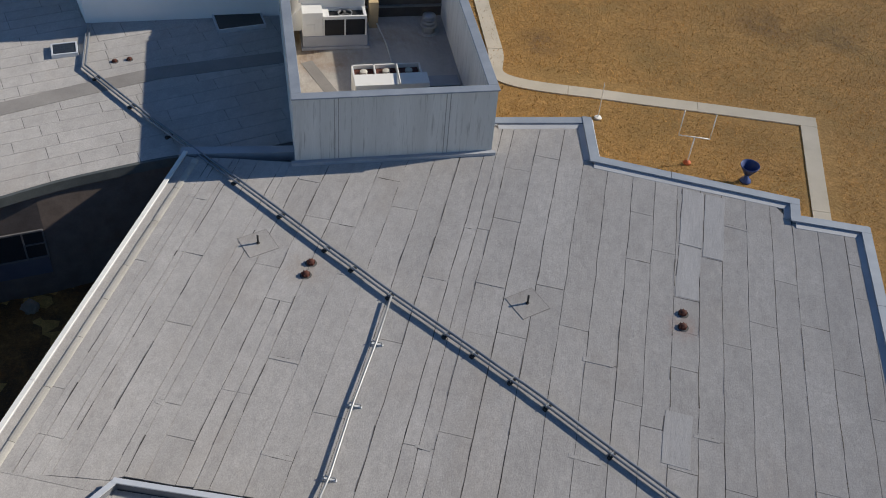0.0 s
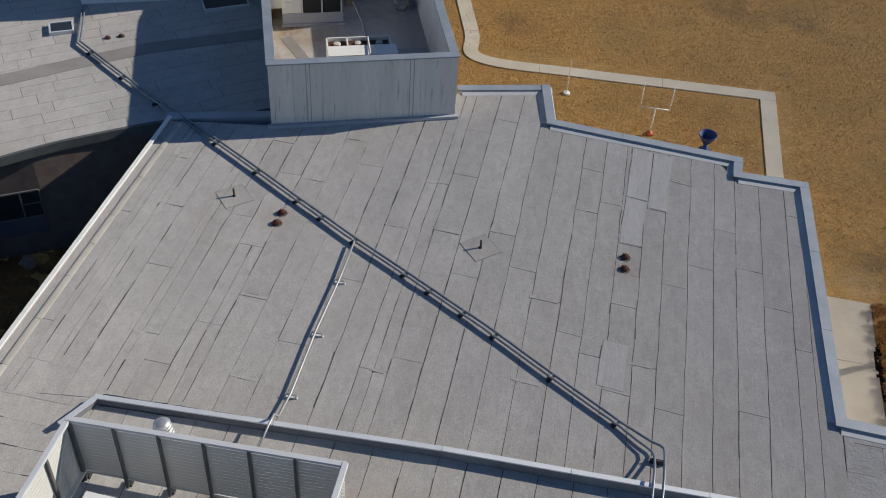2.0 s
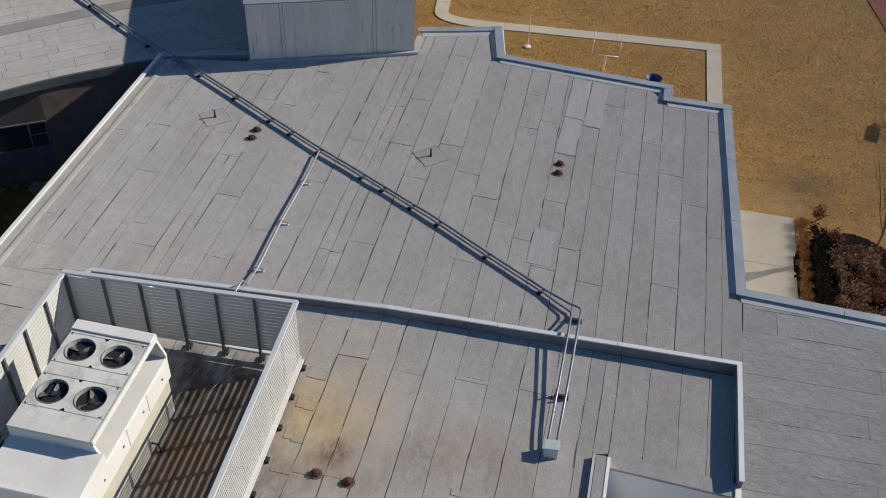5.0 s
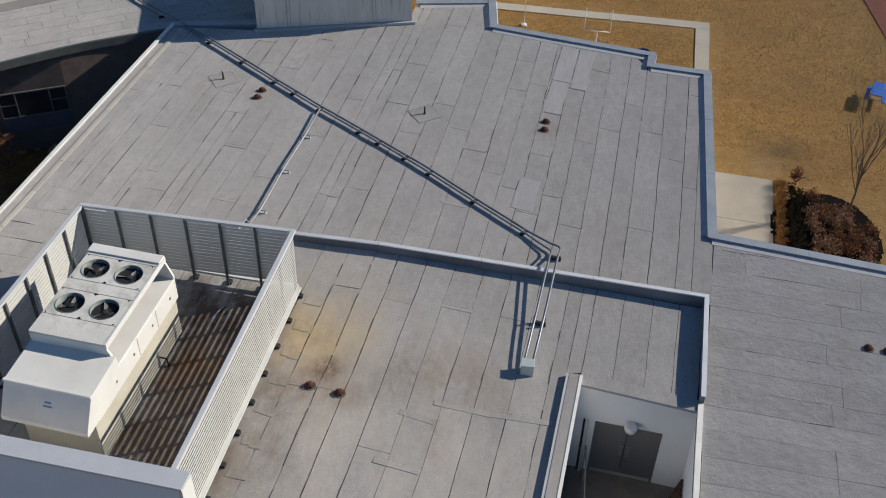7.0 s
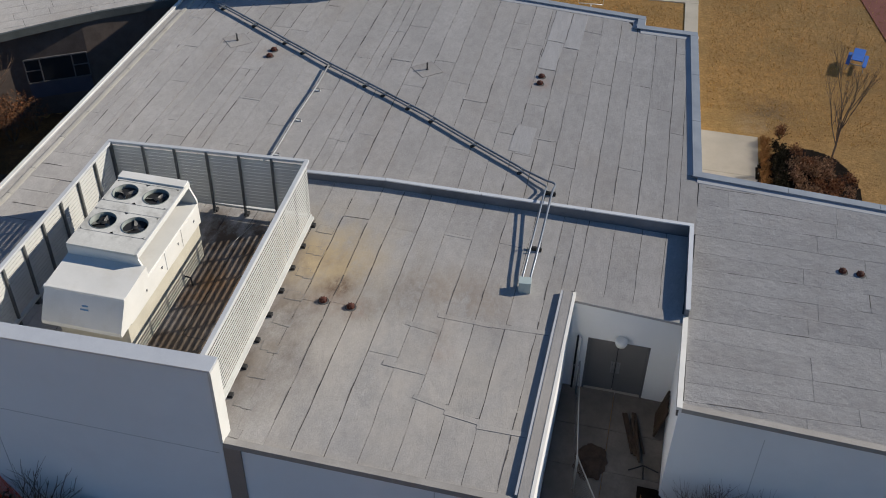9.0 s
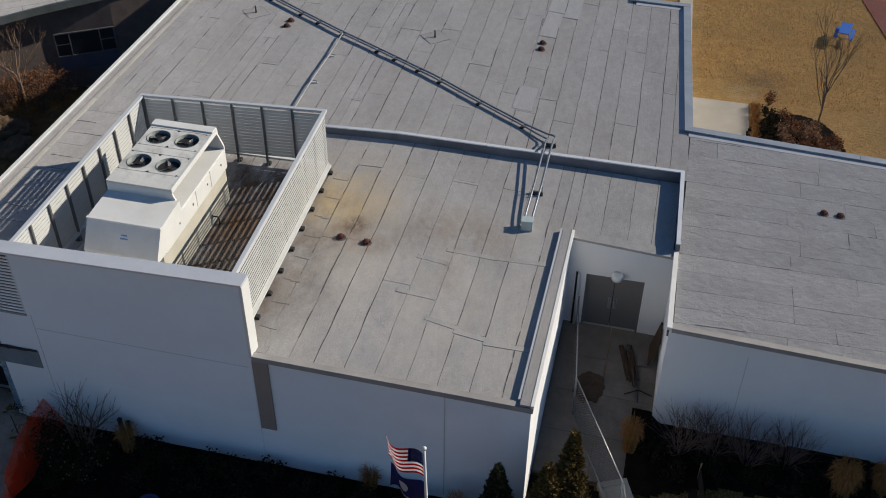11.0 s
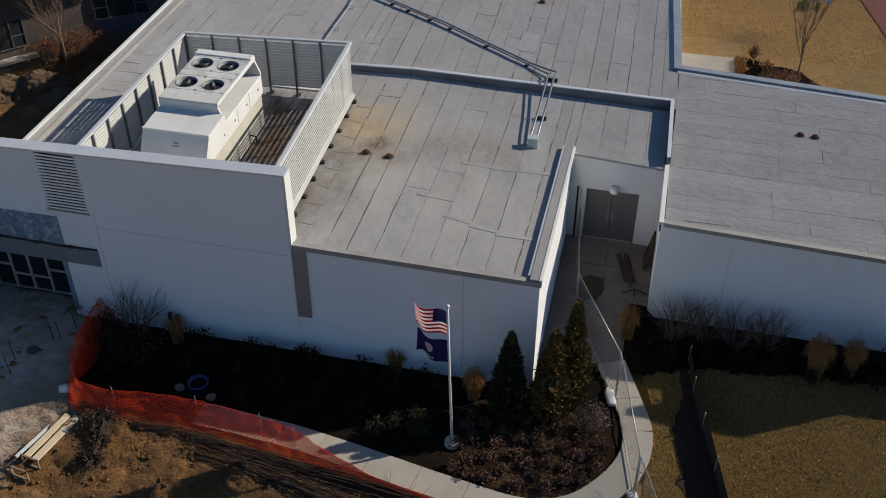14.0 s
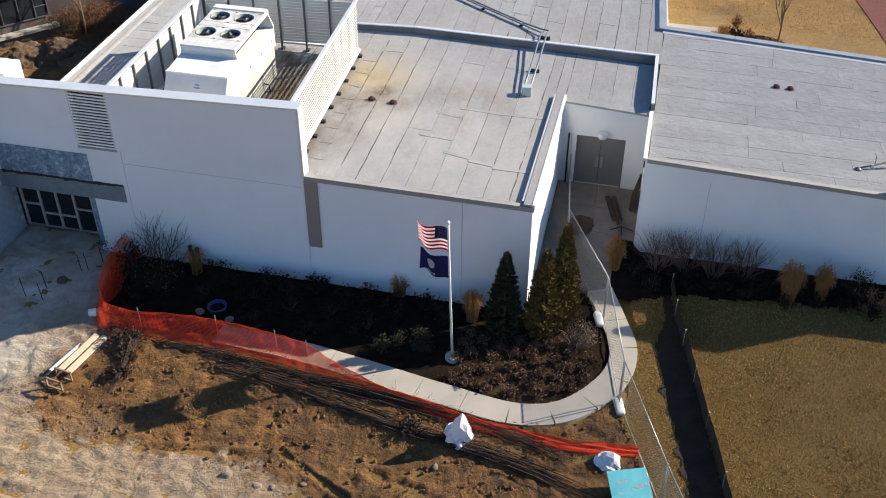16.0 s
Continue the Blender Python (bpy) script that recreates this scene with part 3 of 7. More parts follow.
# ---- more materials ----
RUST = material("rusty_iron", (0.085, 0.026, 0.018), (0.14, 0.042, 0.026), 8.0, 0.85, 0.4, 50)
FANBLADE = material("grey_blade", (0.10, 0.10, 0.10), (0.15, 0.15, 0.145), 4.0, 0.5, 0.0)
DECKMETAL = material("dirty_white_metal", (0.56, 0.56, 0.53), (0.66, 0.66, 0.63), 1.4, 0.5, 0.05, 25, stain=(0.24, 0.23, 0.20), stain_scale=1.3, stain_mix=0.75, fine_mix=0.25, mottle=0.35)
PATCHEDGE = material("patch_edge_bitumen", (0.22, 0.215, 0.21), (0.34, 0.33, 0.325), 5.0, 0.85, 0.1)
TEALRING = material("weathered_ring", (0.16, 0.19, 0.185), (0.24, 0.27, 0.26), 5.0, 0.6, 0.1)
TAN = material("tan_base", (0.46, 0.44, 0.37), (0.53, 0.51, 0.44), 1.5, 0.7, 0.1, 30)
PIPE = material("painted_pipe", (0.15, 0.175, 0.215), (0.23, 0.255, 0.30), 3.0, 0.4, 0.05, 40, metal=0.4)
SILVER = material("galvanised_vent", (0.50, 0.51, 0.52), (0.60, 0.61, 0.62), 4.0, 0.35, 0.1, 40, metal=0.7)
GREENBOX = material("pale_green_box", (0.33, 0.41, 0.42), (0.40, 0.47, 0.48), 2.0, 0.5, 0.05)
DARKBRICK = material("dark_brick", (0.10, 0.085, 0.075), (0.14, 0.12, 0.10), 3.0, 0.9, 0.4, 20)
BAND = material("worn_membrane_band", (0.23, 0.22, 0.215), (0.29, 0.28, 0.27), 0.8, 0.9, 0.2, 30)
BLUEMARK = material("blue_mark", (0.12, 0.25, 0.42), (0.15, 0.3, 0.48), 3.0, 0.6, 0.0)
GLASS = material("dark_glass", (0.02, 0.024, 0.03), (0.03, 0.035, 0.04), 0.5, 0.12, 0.0, spec=0.6)
PLYWOOD = material("tan_wood", (0.45, 0.34, 0.2), (0.52, 0.41, 0.26), 3.0, 0.8, 0.15, 25)


# ---- rooftop unit ----
def fan_plate(bm, cx, cy, hx, hy, r, z, n=32):
    """A rectangle with a round hole in it."""
    ring, rim = [], []
    for k in range(n):
        a = 2 * math.pi * (k + 0.5) / n
        c, s = math.cos(a), math.sin(a)
        ring.append(bm.verts.new((cx + r * c, cy + r * s, z)))
        q = min(hx / abs(c), hy / abs(s))
        rim.append(bm.verts.new((cx + q * c, cy + q * s, z)))
    for k in range(n):
        j = (k + 1) % n
        bm.faces.new((ring[k], rim[k], rim[j], ring[j]))


def fan(root, cx, cy, z, r, turn):
    guard = bmesh.new()
    add_lathe(guard, [(r + 0.01, -0.10), (r + 0.018, 0.01), (r + 0.01, 0.02), (r, 0.018), (r - 0.01, -0.34)], 32, (cx, cy, z))
    guard.faces.ensure_lookup_table()
    for fc in [q for q in guard.faces if len(q.verts) > 4]:
        guard.faces.remove(fc)
    ring = part("fan_ring", guard, TEALRING, root, "weathered grey-green fan ring", smooth=True)
    part("well", lathe([(r - 0.012, -0.33), (r - 0.012, -0.30)], 24, (cx, cy, z)), BLACK, ring)
    hub = bmesh.new()
    add_lathe(hub, [(0.07, -0.2), (0.075, -0.06), (0.03, -0.045)], 14, (cx, cy, z))
    part("hub", hub, BLACK, ring)
    for k in range(3):
        a = turn + k * math.pi / 1.5
        b = bmesh.new()
        pts = []
        for rr, w in ((0.06, 0.045), (0.16, 0.085), (r - 0.05, 0.12)):
            for side in (-1, 1):
                d = w * side
                pts.append((cx + rr * math.cos(a) - d * math.sin(a), cy + rr * math.sin(a) + d * math.cos(a), z - 0.09 + 0.045 * side))
        up = [b.verts.new(p) for p in pts]
        dn = [b.verts.new((p[0], p[1], p[2] - 0.01)) for p in pts]
        for o, flip in ((up, False), (dn, True)):
            for i in (0, 2):
                f4 = (o[i], o[i + 1], o[i + 3], o[i + 2])
                b.faces.new(f4[::-1] if flip else f4)
        for i, j in ((0, 2), (2, 4), (4, 5), (5, 3), (3, 1), (1, 0)):
            b.faces.new((up[i], up[j], dn[j], dn[i]))
        part("blade", b, FANBLADE, ring)


def rooftop_unit():
    root = thing("rooftop_unit", "large white rooftop air conditioner with four fans, streaked with dirt", "air conditioner", (0, 0, 0))
    x0, x1, y0, y1 = -5.2, -3.1, 3.2, 6.35
    part("base", box(x0 + 0.15, x1 - 0.03, 1.95, y1 - 0.1, 4.25, 5.45), TAN, root, "tan plinth with open shade under the casing")
    part("casing", box(x0, x1, 2.1, y1, 5.42, 6.1, bevel=0.015), WHITE_METAL, root)
    part("coil_neck", box(x0 + 0.3, x1 - 0.55, y0 + 0.1, y1 - 0.08, 6.08, 6.66), DARK, root, "dark condenser coil under the fan deck")
    for y in (y0, y1 - 0.06):
        bm = bmesh.new()
        pl = [(x0, 6.08), (x1, 6.08), (x1, 6.2), (x1 - 0.2, 6.7), (x0, 6.7)]
        a = [bm.verts.new((x, y, z)) for x, z in pl]
        b = [bm.verts.new((x, y + 0.06, z)) for x, z in pl]
        bm.faces.new(a)
        bm.faces.new(b[::-1])
        for k in range(5):
            bm.faces.new((a[k], b[k], b[(k + 1) % 5], a[(k + 1) % 5]))
        part("end_plate", bm, WHITE_METAL, root)
    centres = [(-4.72, 5.53), (-3.83, 5.53), (-4.72, 4.27), (-3.83, 4.27)]
    dk = part("fan_deck", box(x0, x1 - 0.2, 5.98, y1, 6.69, 6.755), DECKMETAL, root, "dirty white fan deck with panel seams")
    for a in ((x0, x1 - 0.2, 4.72, 5.08), (x0, x1 - 0.2, y0, 3.82), (-5.2, -5.165, 3.82, 4.72), (-3.385, x1 - 0.2, 3.82, 4.72), (-5.2, -5.165, 5.08, 5.98), (-3.385, x1 - 0.2, 5.08, 5.98)):
        part("deck_panel", box(*a, 6.69, 6.755), DECKMETAL, dk)
    for cx, cy in centres:
        bm = bmesh.new()
        fan_plate(bm, cx, cy, 0.445, 0.45, 0.335, 6.755)
        part("fan_panel", bm, DECKMETAL, dk)
    part("edge_rail", box(x1 - 0.2, x1 - 0.15, y0, y1, 6.62, 6.77, bevel=0.006), WHITE_METAL, root)
    for y in (5.98, 5.08, 4.72, 3.82, 6.2):
        part("seam", box(x0 + 0.01, x1 - 0.22, y - 0.008, y + 0.008, 6.752, 6.759), FRAME_METAL, dk)
    for k, (cx, cy) in enumerate(centres):
        fan(root, cx, cy, 6.75, 0.335, 0.5 + 0.4 * k)
    part("end_cap", box(x0 - 0.02, x1 - 0.18, y1 - 0.28, y1 + 0.02, 6.74, 6.80, bevel=0.01), WHITE_METAL, root)
    hood = bmesh.new()
    prof = [(3.22, 5.5), (3.22, 6.42), (2.02, 6.36), (1.55, 5.62), (1.55, 5.5)]
    a = [hood.verts.new((x0 - 0.02, y, z)) for y, z in prof]
    b = [hood.verts.new((x1 + 0.02, y, z)) for y, z in prof]
    hood.faces.new(a)
    hood.faces.new(b[::-1])
    for k in range(5):
        hood.faces.new((a[k], b[k], b[(k + 1) % 5], a[(k + 1) % 5]))
    hd = part("intake_hood", hood, WHITE_METAL, root, "white sloped intake hood")
    part("hood_lip", box(x0 - 0.03, x1 + 0.03, 1.97, 2.05, 6.33, 6.39, bevel=0.01), WHITE_METAL, hd)
    sl = math.atan2(0.74, 0.47)
    for k, w in enumerate((0.16, 0.22)):
        part("mark", box(-w / 2, w / 2, -0.02, 0.02, -0.003, 0.006, m=Matrix.Translation((-4.1, 1.835 - 0.05 * k, 6.07 - 0.079 * k)) @ Matrix.Rotation(sl, 4, "X")), BLUEMARK, hd)
    for y in (2.7, 3.6, 4.6, 5.6):
        part("door_panel", box(x1 - 0.005, x1 + 0.012, y - 0.42, y + 0.42, 5.48, 6.05, bevel=0.005), WHITE_METAL, root)
        part("latch", box(x1 + 0.012, x1 + 0.035, y + 0.3, y + 0.34, 5.75, 5.82), FRAME_METAL, root)
    return root


rooftop_unit()


def gas_pipe():
    root = thing("gas_pipe", "dark pipe stub and low floor pipe beside the rooftop unit", "pipe", (0, 0, 0))
    part("pipe", tube([(-3.2, 5.0, 4.56), (-2.95, 5.0, 4.54), (-2.93, 5.0, 4.27)], 0.022), BLACK, root, smooth=True)
    part("pipe", tube([(-2.3, 7.9, 4.29), (-2.45, 7.3, 4.29), (-2.62, 6.75, 4.29)], 0.012), FRAME_METAL, root, smooth=True)
    return root


gas_pipe()

# ---- pipes over the roof ----
def conduit_run():
    root = thing("conduit_run", "long run of blue-grey conduits on small blocks across the roof", "pipe", (0, 0, 0))
    line = [(-16.2, 27.2), (-15.25, 24.9), (-11.9, 22.75), (-8.5, 20.58), (-6.6, 19.45), (-4.67, 18.27), (-3.0, 17.28), (-1.2, 16.28), (1.2, 14.93), (3.4, 13.7), (5.0, 12.84)]

    def lift(x, y):
        return roof_z(x, y) + 0.13 if x > -9.5 else 4.12 + 0.26 * ramp01(x, -11.5, -9.6)

    ends = ((0.06, 0.036, 0.02, [(5.78, 12.5, 4.13), (5.98, 12.44, 4.14), (6.08, 12.36, 4.15), (6.11, 12.2, 4.2), (6.1, 11.7, 4.40), (6.1, 11.25, 4.46), (6.1, 9.3, 4.30), (6.08, 7.6, 4.2), (6.07, 7.5, 4.1)]),
            (-0.05, 0.032, 0.0, [(5.4, 12.5, 4.1), (5.72, 12.3, 4.1), (5.83, 12.18, 4.14), (5.87, 11.95, 4.25), (5.87, 11.6, 4.42), (5.87, 11.2, 4.46), (5.87, 9.3, 4.30), (5.86, 7.6, 4.2), (5.88, 7.5, 4.1)]))
    for off, r, h, end in ends:
        pts = []
        for k, (x, y) in enumerate(line):
            a, b = Vector(line[max(k - 1, 0)]), Vector(line[min(k + 1, len(line) - 1)])
            t = (b - a).normalized()
            pts.append((x - t.y * off, y + t.x * off, lift(x, y) + h))
        dense = []
        for p, q in zip(pts, pts[1:]):
            for k in range(6):
                u = k / 6
                sway = 0.012 * noise.noise((p[0] + (q[0] - p[0]) * u, 7 * off, 2.0))
                dense.append((p[0] + (q[0] - p[0]) * u, p[1] + (q[1] - p[1]) * u + sway, p[2] + (q[2] - p[2]) * u))
        part("pipe", tube([*dense, *pts[-1:], *end], r), PIPE, root, smooth=True)

    def on_line(x):
        for (ax, ay), (bx, by) in zip(line, line[1:]):
            if ax <= x <= bx:
                return ay + (by - ay) * (x - ax) / (bx - ax)
        return line[-1][1]

    for x in (-14.6, -12.9, -11.2, -8.4, -6.7, -5.1, -4.2, -3.0, -1.3, -0.5, 0.55, 1.5, 3.15, 4.9):
        y = on_line(x)
        z = roof_z(x, y) if x > -9.5 else 4.0
        m = Matrix.Translation((x, y, 0)) @ Matrix.Rotation(math.atan2(-2.45, 4.3), 4, "Z")
        part("support", box(-0.05, 0.05, -0.15, 0.1, z, z + 0.085, bevel=0.01, m=m), BLACK, root)
        part("strap", box(-0.012, 0.012, -0.09, 0.1, z + 0.085, z + 0.175, bevel=0.005, m=m), FRAME_METAL, root)
    for y in (12.05, 9.25):
        z = roof_z(6.0, y)
        part("support", box(5.8, 6.17, y - 0.04, y + 0.04, z, z + 0.14, bevel=0.01), BLACK, root)
        for x in (5.81, 6.13):
            part("strut", box(x, x + 0.03, y - 0.02, y + 0.02, z + 0.14, z + (0.34 if y < 10 else 0.2)), FRAME_METAL, root)
    return root


conduit_run()


def branch_pipe():
    root = thing("branch_pipe", "thin pale pipe on small frame stands branching from the conduit run", "pipe", (0, 0, 0))
    part("pipe", tube([(-2.95, 17.15, 4.42), (-2.93, 15.6, 4.40), (-2.97, 13.6, 4.40), (-2.93, 11.5, 4.40), (-2.98, 10.75, 4.42), (-3.0, 10.55, 4.74), (-3.02, 10.2, 4.74), (-3.1, 9.4, 4.45)], 0.03), FRAME_METAL, root, smooth=True)
    for y in (15.6, 13.6, 11.5):
        st = part("stand", box(-3.1, -2.76, y - 0.035, y + 0.035, 4.25, 4.285, bevel=0.008), RAILGREY, root)
        for x in (-3.08, -2.8):
            part("upright", box(x, x + 0.022, y - 0.02, y + 0.02, 4.285, 4.37, bevel=0.004), FRAME_METAL, st)
        part("crossbar", box(-3.08, -2.778, y - 0.016, y + 0.016, 4.345, 4.368), FRAME_METAL, st)
    return root


branch_pipe()
jb = thing("junction_box", "pale green metal junction box on the roof", "utility box", (5.97, 7.42, roof_z(6.0, 7.42)), 6)
part("box", box(-0.17, 0.17, -0.14, 0.14, 0.0, 0.36, bevel=0.012), GREENBOX, jb)
part("lid", box(-0.18, 0.18, -0.15, 0.15, 0.36, 0.385, bevel=0.008), GREENBOX, jb)


def roof_drain(x, y, name="roof_drain"):
    root = thing(name, "rust-red iron roof drain dome in a tarry ring", "roof drain", (x, y, roof_z(x, y)), 0, "paired roof drains")
    dome = bmesh.new()
    add_lathe(dome, [(0.1, 0.0), (0.105, 0.045), (0.092, 0.095), (0.055, 0.13), (0.02, 0.14)], 14)
    part("dome", dome, RUST, root, smooth=True)
    for k in range(8):
        a = k * math.pi / 4
        part("rib", box(0.065, 0.113, -0.011, 0.011, 0.01, 0.1, m=Matrix.Rotation(a, 4, "Z")), RUST, root)
    part("collar", lathe([(0.16, 0.0), (0.16, 0.012), (0.11, 0.022)], 18), SEAM, root)
    return root


first = roof_drain(4.6, 19.0)
for x, y in ((4.62, 18.5), (-5.35, 17.93), (-5.35, 17.46), (0.76, 5.28), (1.55, 5.25), (15.0, 11.3), (15.52, 11.33)):
    copy_thing(first, pose(x, y, roof_z(x, y)))
for x, y in ((-14.5, 25.6), (-14.1, 25.85)):
    copy_thing(first, pose(x, y, 4.0)).scale = (0.75, 0.75, 0.75)


def tie_off(x, y, name="roof_anchor"):
    root = thing(name, "small dark fall-protection post on a square patch", "roof anchor", (x, y, roof_z(x, y)), 0, "roof anchors")
    part("patch", box(-0.42, 0.42, -0.42, 0.42, 0.012, 0.02, m=Matrix.Rotation(0.75, 4, "Z")), MEMBRANE, root, "square membrane patch")
    for k in range(4):
        m = Matrix.Rotation(0.75 + k * math.pi / 2, 4, "Z")
        part("patch_edge", box(-0.43, 0.43, 0.415, 0.43, 0.012, 0.022, m=m), PATCHEDGE, root)
    part("post", tube([(0, 0, 0.0), (0, 0, 0.3)], 0.03), BLACK, root, smooth=True)
    part("plate", lathe([(0.05, 0.015), (0.05, 0.04), (0.03, 0.05)], 12), BLACK, root)
    return root


a0 = tie_off(0.52, 18.02)
copy_thing(a0, pose(-6.95, 18.28, roof_z(-6.95, 18)))


def mushroom_vent(x, y, z, s=1.0):
    root = thing("roof_vent", "galvanised stacked-ring roof vent on a round curb", "roof vent", (x, y, z), 0, "roof vents")
    part("pipe", lathe([(0.2 * s, 0), (0.17 * s, 0.12 * s), (0.16 * s, 0.4 * s)], 18), SILVER, root, smooth=True)
    for k, r in enumerate((0.25, 0.23, 0.21)):
        part("ring", lathe([(r * s * 0.9, (0.2 + 0.12 * k) * s), (r * s, (0.21 + 0.12 * k) * s), (r * s, (0.27 + 0.12 * k) * s), (r * s * 0.85, (0.29 + 0.12 * k) * s)], 20), SILVER, root)
    part("cap", lathe([(0.2 * s, 0.54 * s), (0.2 * s, 0.57 * s), (0.1 * s, 0.62 * s), (0.02 * s, 0.63 * s)], 20), SILVER, root, smooth=True)
    part("flange", lathe([(0.32 * s, 0), (0.32 * s, 0.02), (0.2 * s, 0.03)], 20), MEMBRANE, root)
    return root


mushroom_vent(-5.35, 9.6, 4.25)
sv = thing("pipe_stub", "short black vent pipes with a dark sleeve", "vent pipe", (-3.5, 9.6, 4.25))
part("pipe", tube([(0, 0, 0), (0, 0, 0.3)], 0.05), BLACK, sv)
part("pipe", tube([(0.3, -0.15, 0.06), (-0.3, 0.1, 0.06)], 0.04), FRAME_METAL, sv)

# ---- mechanical well at the back ----
WELL_DEEP = 0.02
WELL_TURN = math.degrees(math.atan2(2.36, 5.95))


def in_well(x, y, z=0.05):
    return pose(-7.05, 21.87, 4.25, 0, 0, WELL_TURN) @ Vector((x + 0.31 * WELL_DEEP / 1.2, y + 1.74 * WELL_DEEP / 1.2, z - WELL_DEEP))


def well():
    root = thing("penthouse", "streaked beige stucco rooftop enclosure with an open top", "roof enclosure", (-7.05, 21.87, 4.25), WELL_TURN)
    L, D, H, T = 5.95, 8.05, 2.3, 0.22
    for nm, a, m in (("front_wall", (0, L, 0, T), STREAKED), ("side_wall", (0, T, T, D), STREAKED), ("side_wall", (L - T, L, T, D), STREAKED)):
        part(nm, box(*a, -0.4 - WELL_DEEP, H), m, root)
    part("rear_wall", box(0, L, D, D + 0.3, -0.4 - WELL_DEEP, 2.34), DARKBRICK, root, "dark brick rear wall")
    part("ledge", box(T, L - T, D - 0.08, D, 0.45 - WELL_DEEP, 0.52 - WELL_DEEP), FRAME_METAL, root)
    for a in ((-0.05, L + 0.05, -0.05, T + 0.03), (-0.05, T + 0.03, T + 0.03, D), (L - T - 0.03, L + 0.05, T + 0.03, D)):
        part("coping", box(*a, H, H + 0.05, bevel=0.01), BLUECOPING, root)
    for x in (1.15, 1.27, 4.42, 4.54):
        part("joint", box(x, x + 0.025, -0.006, 0.0, 0.1, H), JOINTGREY, root)
    part("floor_sheet", box(T, L - T, T, D, -0.3 - WELL_DEEP, 0.04 - WELL_DEEP), MEMBRANE, root)
    part("base_flashing", box(-0.12, L + 0.1, -0.14, -0.0, -0.3, 0.12), PARAPET, root)
    part("patch", box(-0.2, 0.2, -2.6, 0.0, 0.042, 0.05, m=Matrix.Translation((0.72, 5.35, -WELL_DEEP)) @ Matrix.Rotation(0.35, 4, "Z")), BAND, root)
    return root


JOINTGREY = material("grey_joint", (0.34, 0.32, 0.29), (0.42, 0.40, 0.36), 3.0, 0.85, 0.0)
well()
m = pose(-7.05, 21.87, 4.25, 0, 0, WELL_TURN)
tagged(put(box(0, 5.95, 8.35, 15.5, -0.4, 2.3, m=m), "wall_penthouse_rear", STUCCO), "white stucco block behind the rooftop enclosure", "wall", kind="structure")


def packaged_unit():
    root = thing("packaged_unit", "old white packaged air conditioner with open dark coils", "air conditioner", in_well(0.66, 6.06), WELL_TURN)
    part("curb", box(-0.05, 2.25, -0.06, 1.4, 0.0, 0.1), PARAPET, root)
    part("base_section", box(0.0, 2.19, 0.0, 1.35, 0.1, 0.5, bevel=0.012), PARAPET, root, "grey lower section")
    part("cabinet", box(0.0, 0.68, 0.02, 1.3, 0.5, 1.38, bevel=0.012), WHITE_METAL, root)
    part("access_panel", box(0.12, 0.4, 0.005, 0.022, 0.62, 0.95, bevel=0.004), WHITE_METAL, root)
    part("coil_section", box(0.7, 2.12, 0.04, 0.6, 0.5, 1.12), DARK, root, "dark open coil section")
    for x in (0.69, 1.4, 2.1):
        part("frame_post", box(x, x + 0.05, 0.01, 0.06, 0.5, 1.12), WHITE_METAL, root)
    for a in ((0.69, 2.15, 0.0, 0.07), (0.69, 2.15, 0.56, 0.62), (0.69, 0.9, 0.07, 0.56), (2.05, 2.15, 0.07, 0.56)):
        part("tray_rim", box(*a, 1.12, 1.24, bevel=0.006), WHITE_METAL, root)
    ring = part("fan_ring", lathe([(0.24, 1.13), (0.25, 1.2), (0.22, 1.2), (0.21, 1.13)], 20, (1.45, 0.32, 0)), FRAME_METAL, root)
    for k in range(3):
        part("blade", box(-0.04, 0.04, 0.03, 0.2, 1.15, 1.165, m=Matrix.Translation((1.45, 0.32, 0)) @ Matrix.Rotation(2.1 * k, 4, "Z")), FANBLADE, ring)
    part("lid", box(-0.08, 2.15, 0.6, 1.4, 0.5, 1.62, bevel=0.015), WHITE_METAL, root)
    hood = bmesh.new()
    pr = [(0.0, 0.6), (0.0, 1.5), (-0.5, 1.0), (-0.5, 0.6)]
    a = [hood.verts.new((x, 0.25, z)) for x, z in pr]
    b = [hood.verts.new((x, 1.3, z)) for x, z in pr]
    hood.faces.new(a)
    hood.faces.new(b[::-1])
    for k in range(4):
        hood.faces.new((a[k], b[k], b[(k + 1) % 4], a[(k + 1) % 4]))
    part("hood", hood, WHITE_METAL, root)
    return root


packaged_unit()


def condenser_bank():
    root = thing("condenser_bank", "low white condenser with three rusty open fan bays", "air conditioner", in_well(2.02, 2.35), WELL_TURN)
    part("cabinet", box(0, 2.35, 0, 0.62, 0.1, 1.0, bevel=0.012), WHITE_METAL, root)
    for k in range(3):
        bay = part("bay", box(0.05 + 0.72 * k, 0.68 + 0.72 * k, 0.66, 1.12, 0.1, 0.86), RUST, root, "rusty open fan bay")
        part("motor", lathe([(0.12, 0.86), (0.12, 0.93), (0.04, 0.95)], 12, (0.37 + 0.72 * k, 0.9, 0)), TAN, bay)
    for a in ((0, 2.2, 1.12, 1.17), (0, 0.05, 0.62, 1.17), (0.69, 0.74, 0.62, 1.17), (1.41, 1.46, 0.62, 1.17), (2.15, 2.2, 0.62, 1.17)):
        part("frame_bar", box(*a, 0.1, 1.0), WHITE_METAL, root)
    part("cover_sheet", box(2.5, 3.6, 1.15, 1.75, 0.0, 0.08, bevel=0.01), PARAPET, root)
    return root


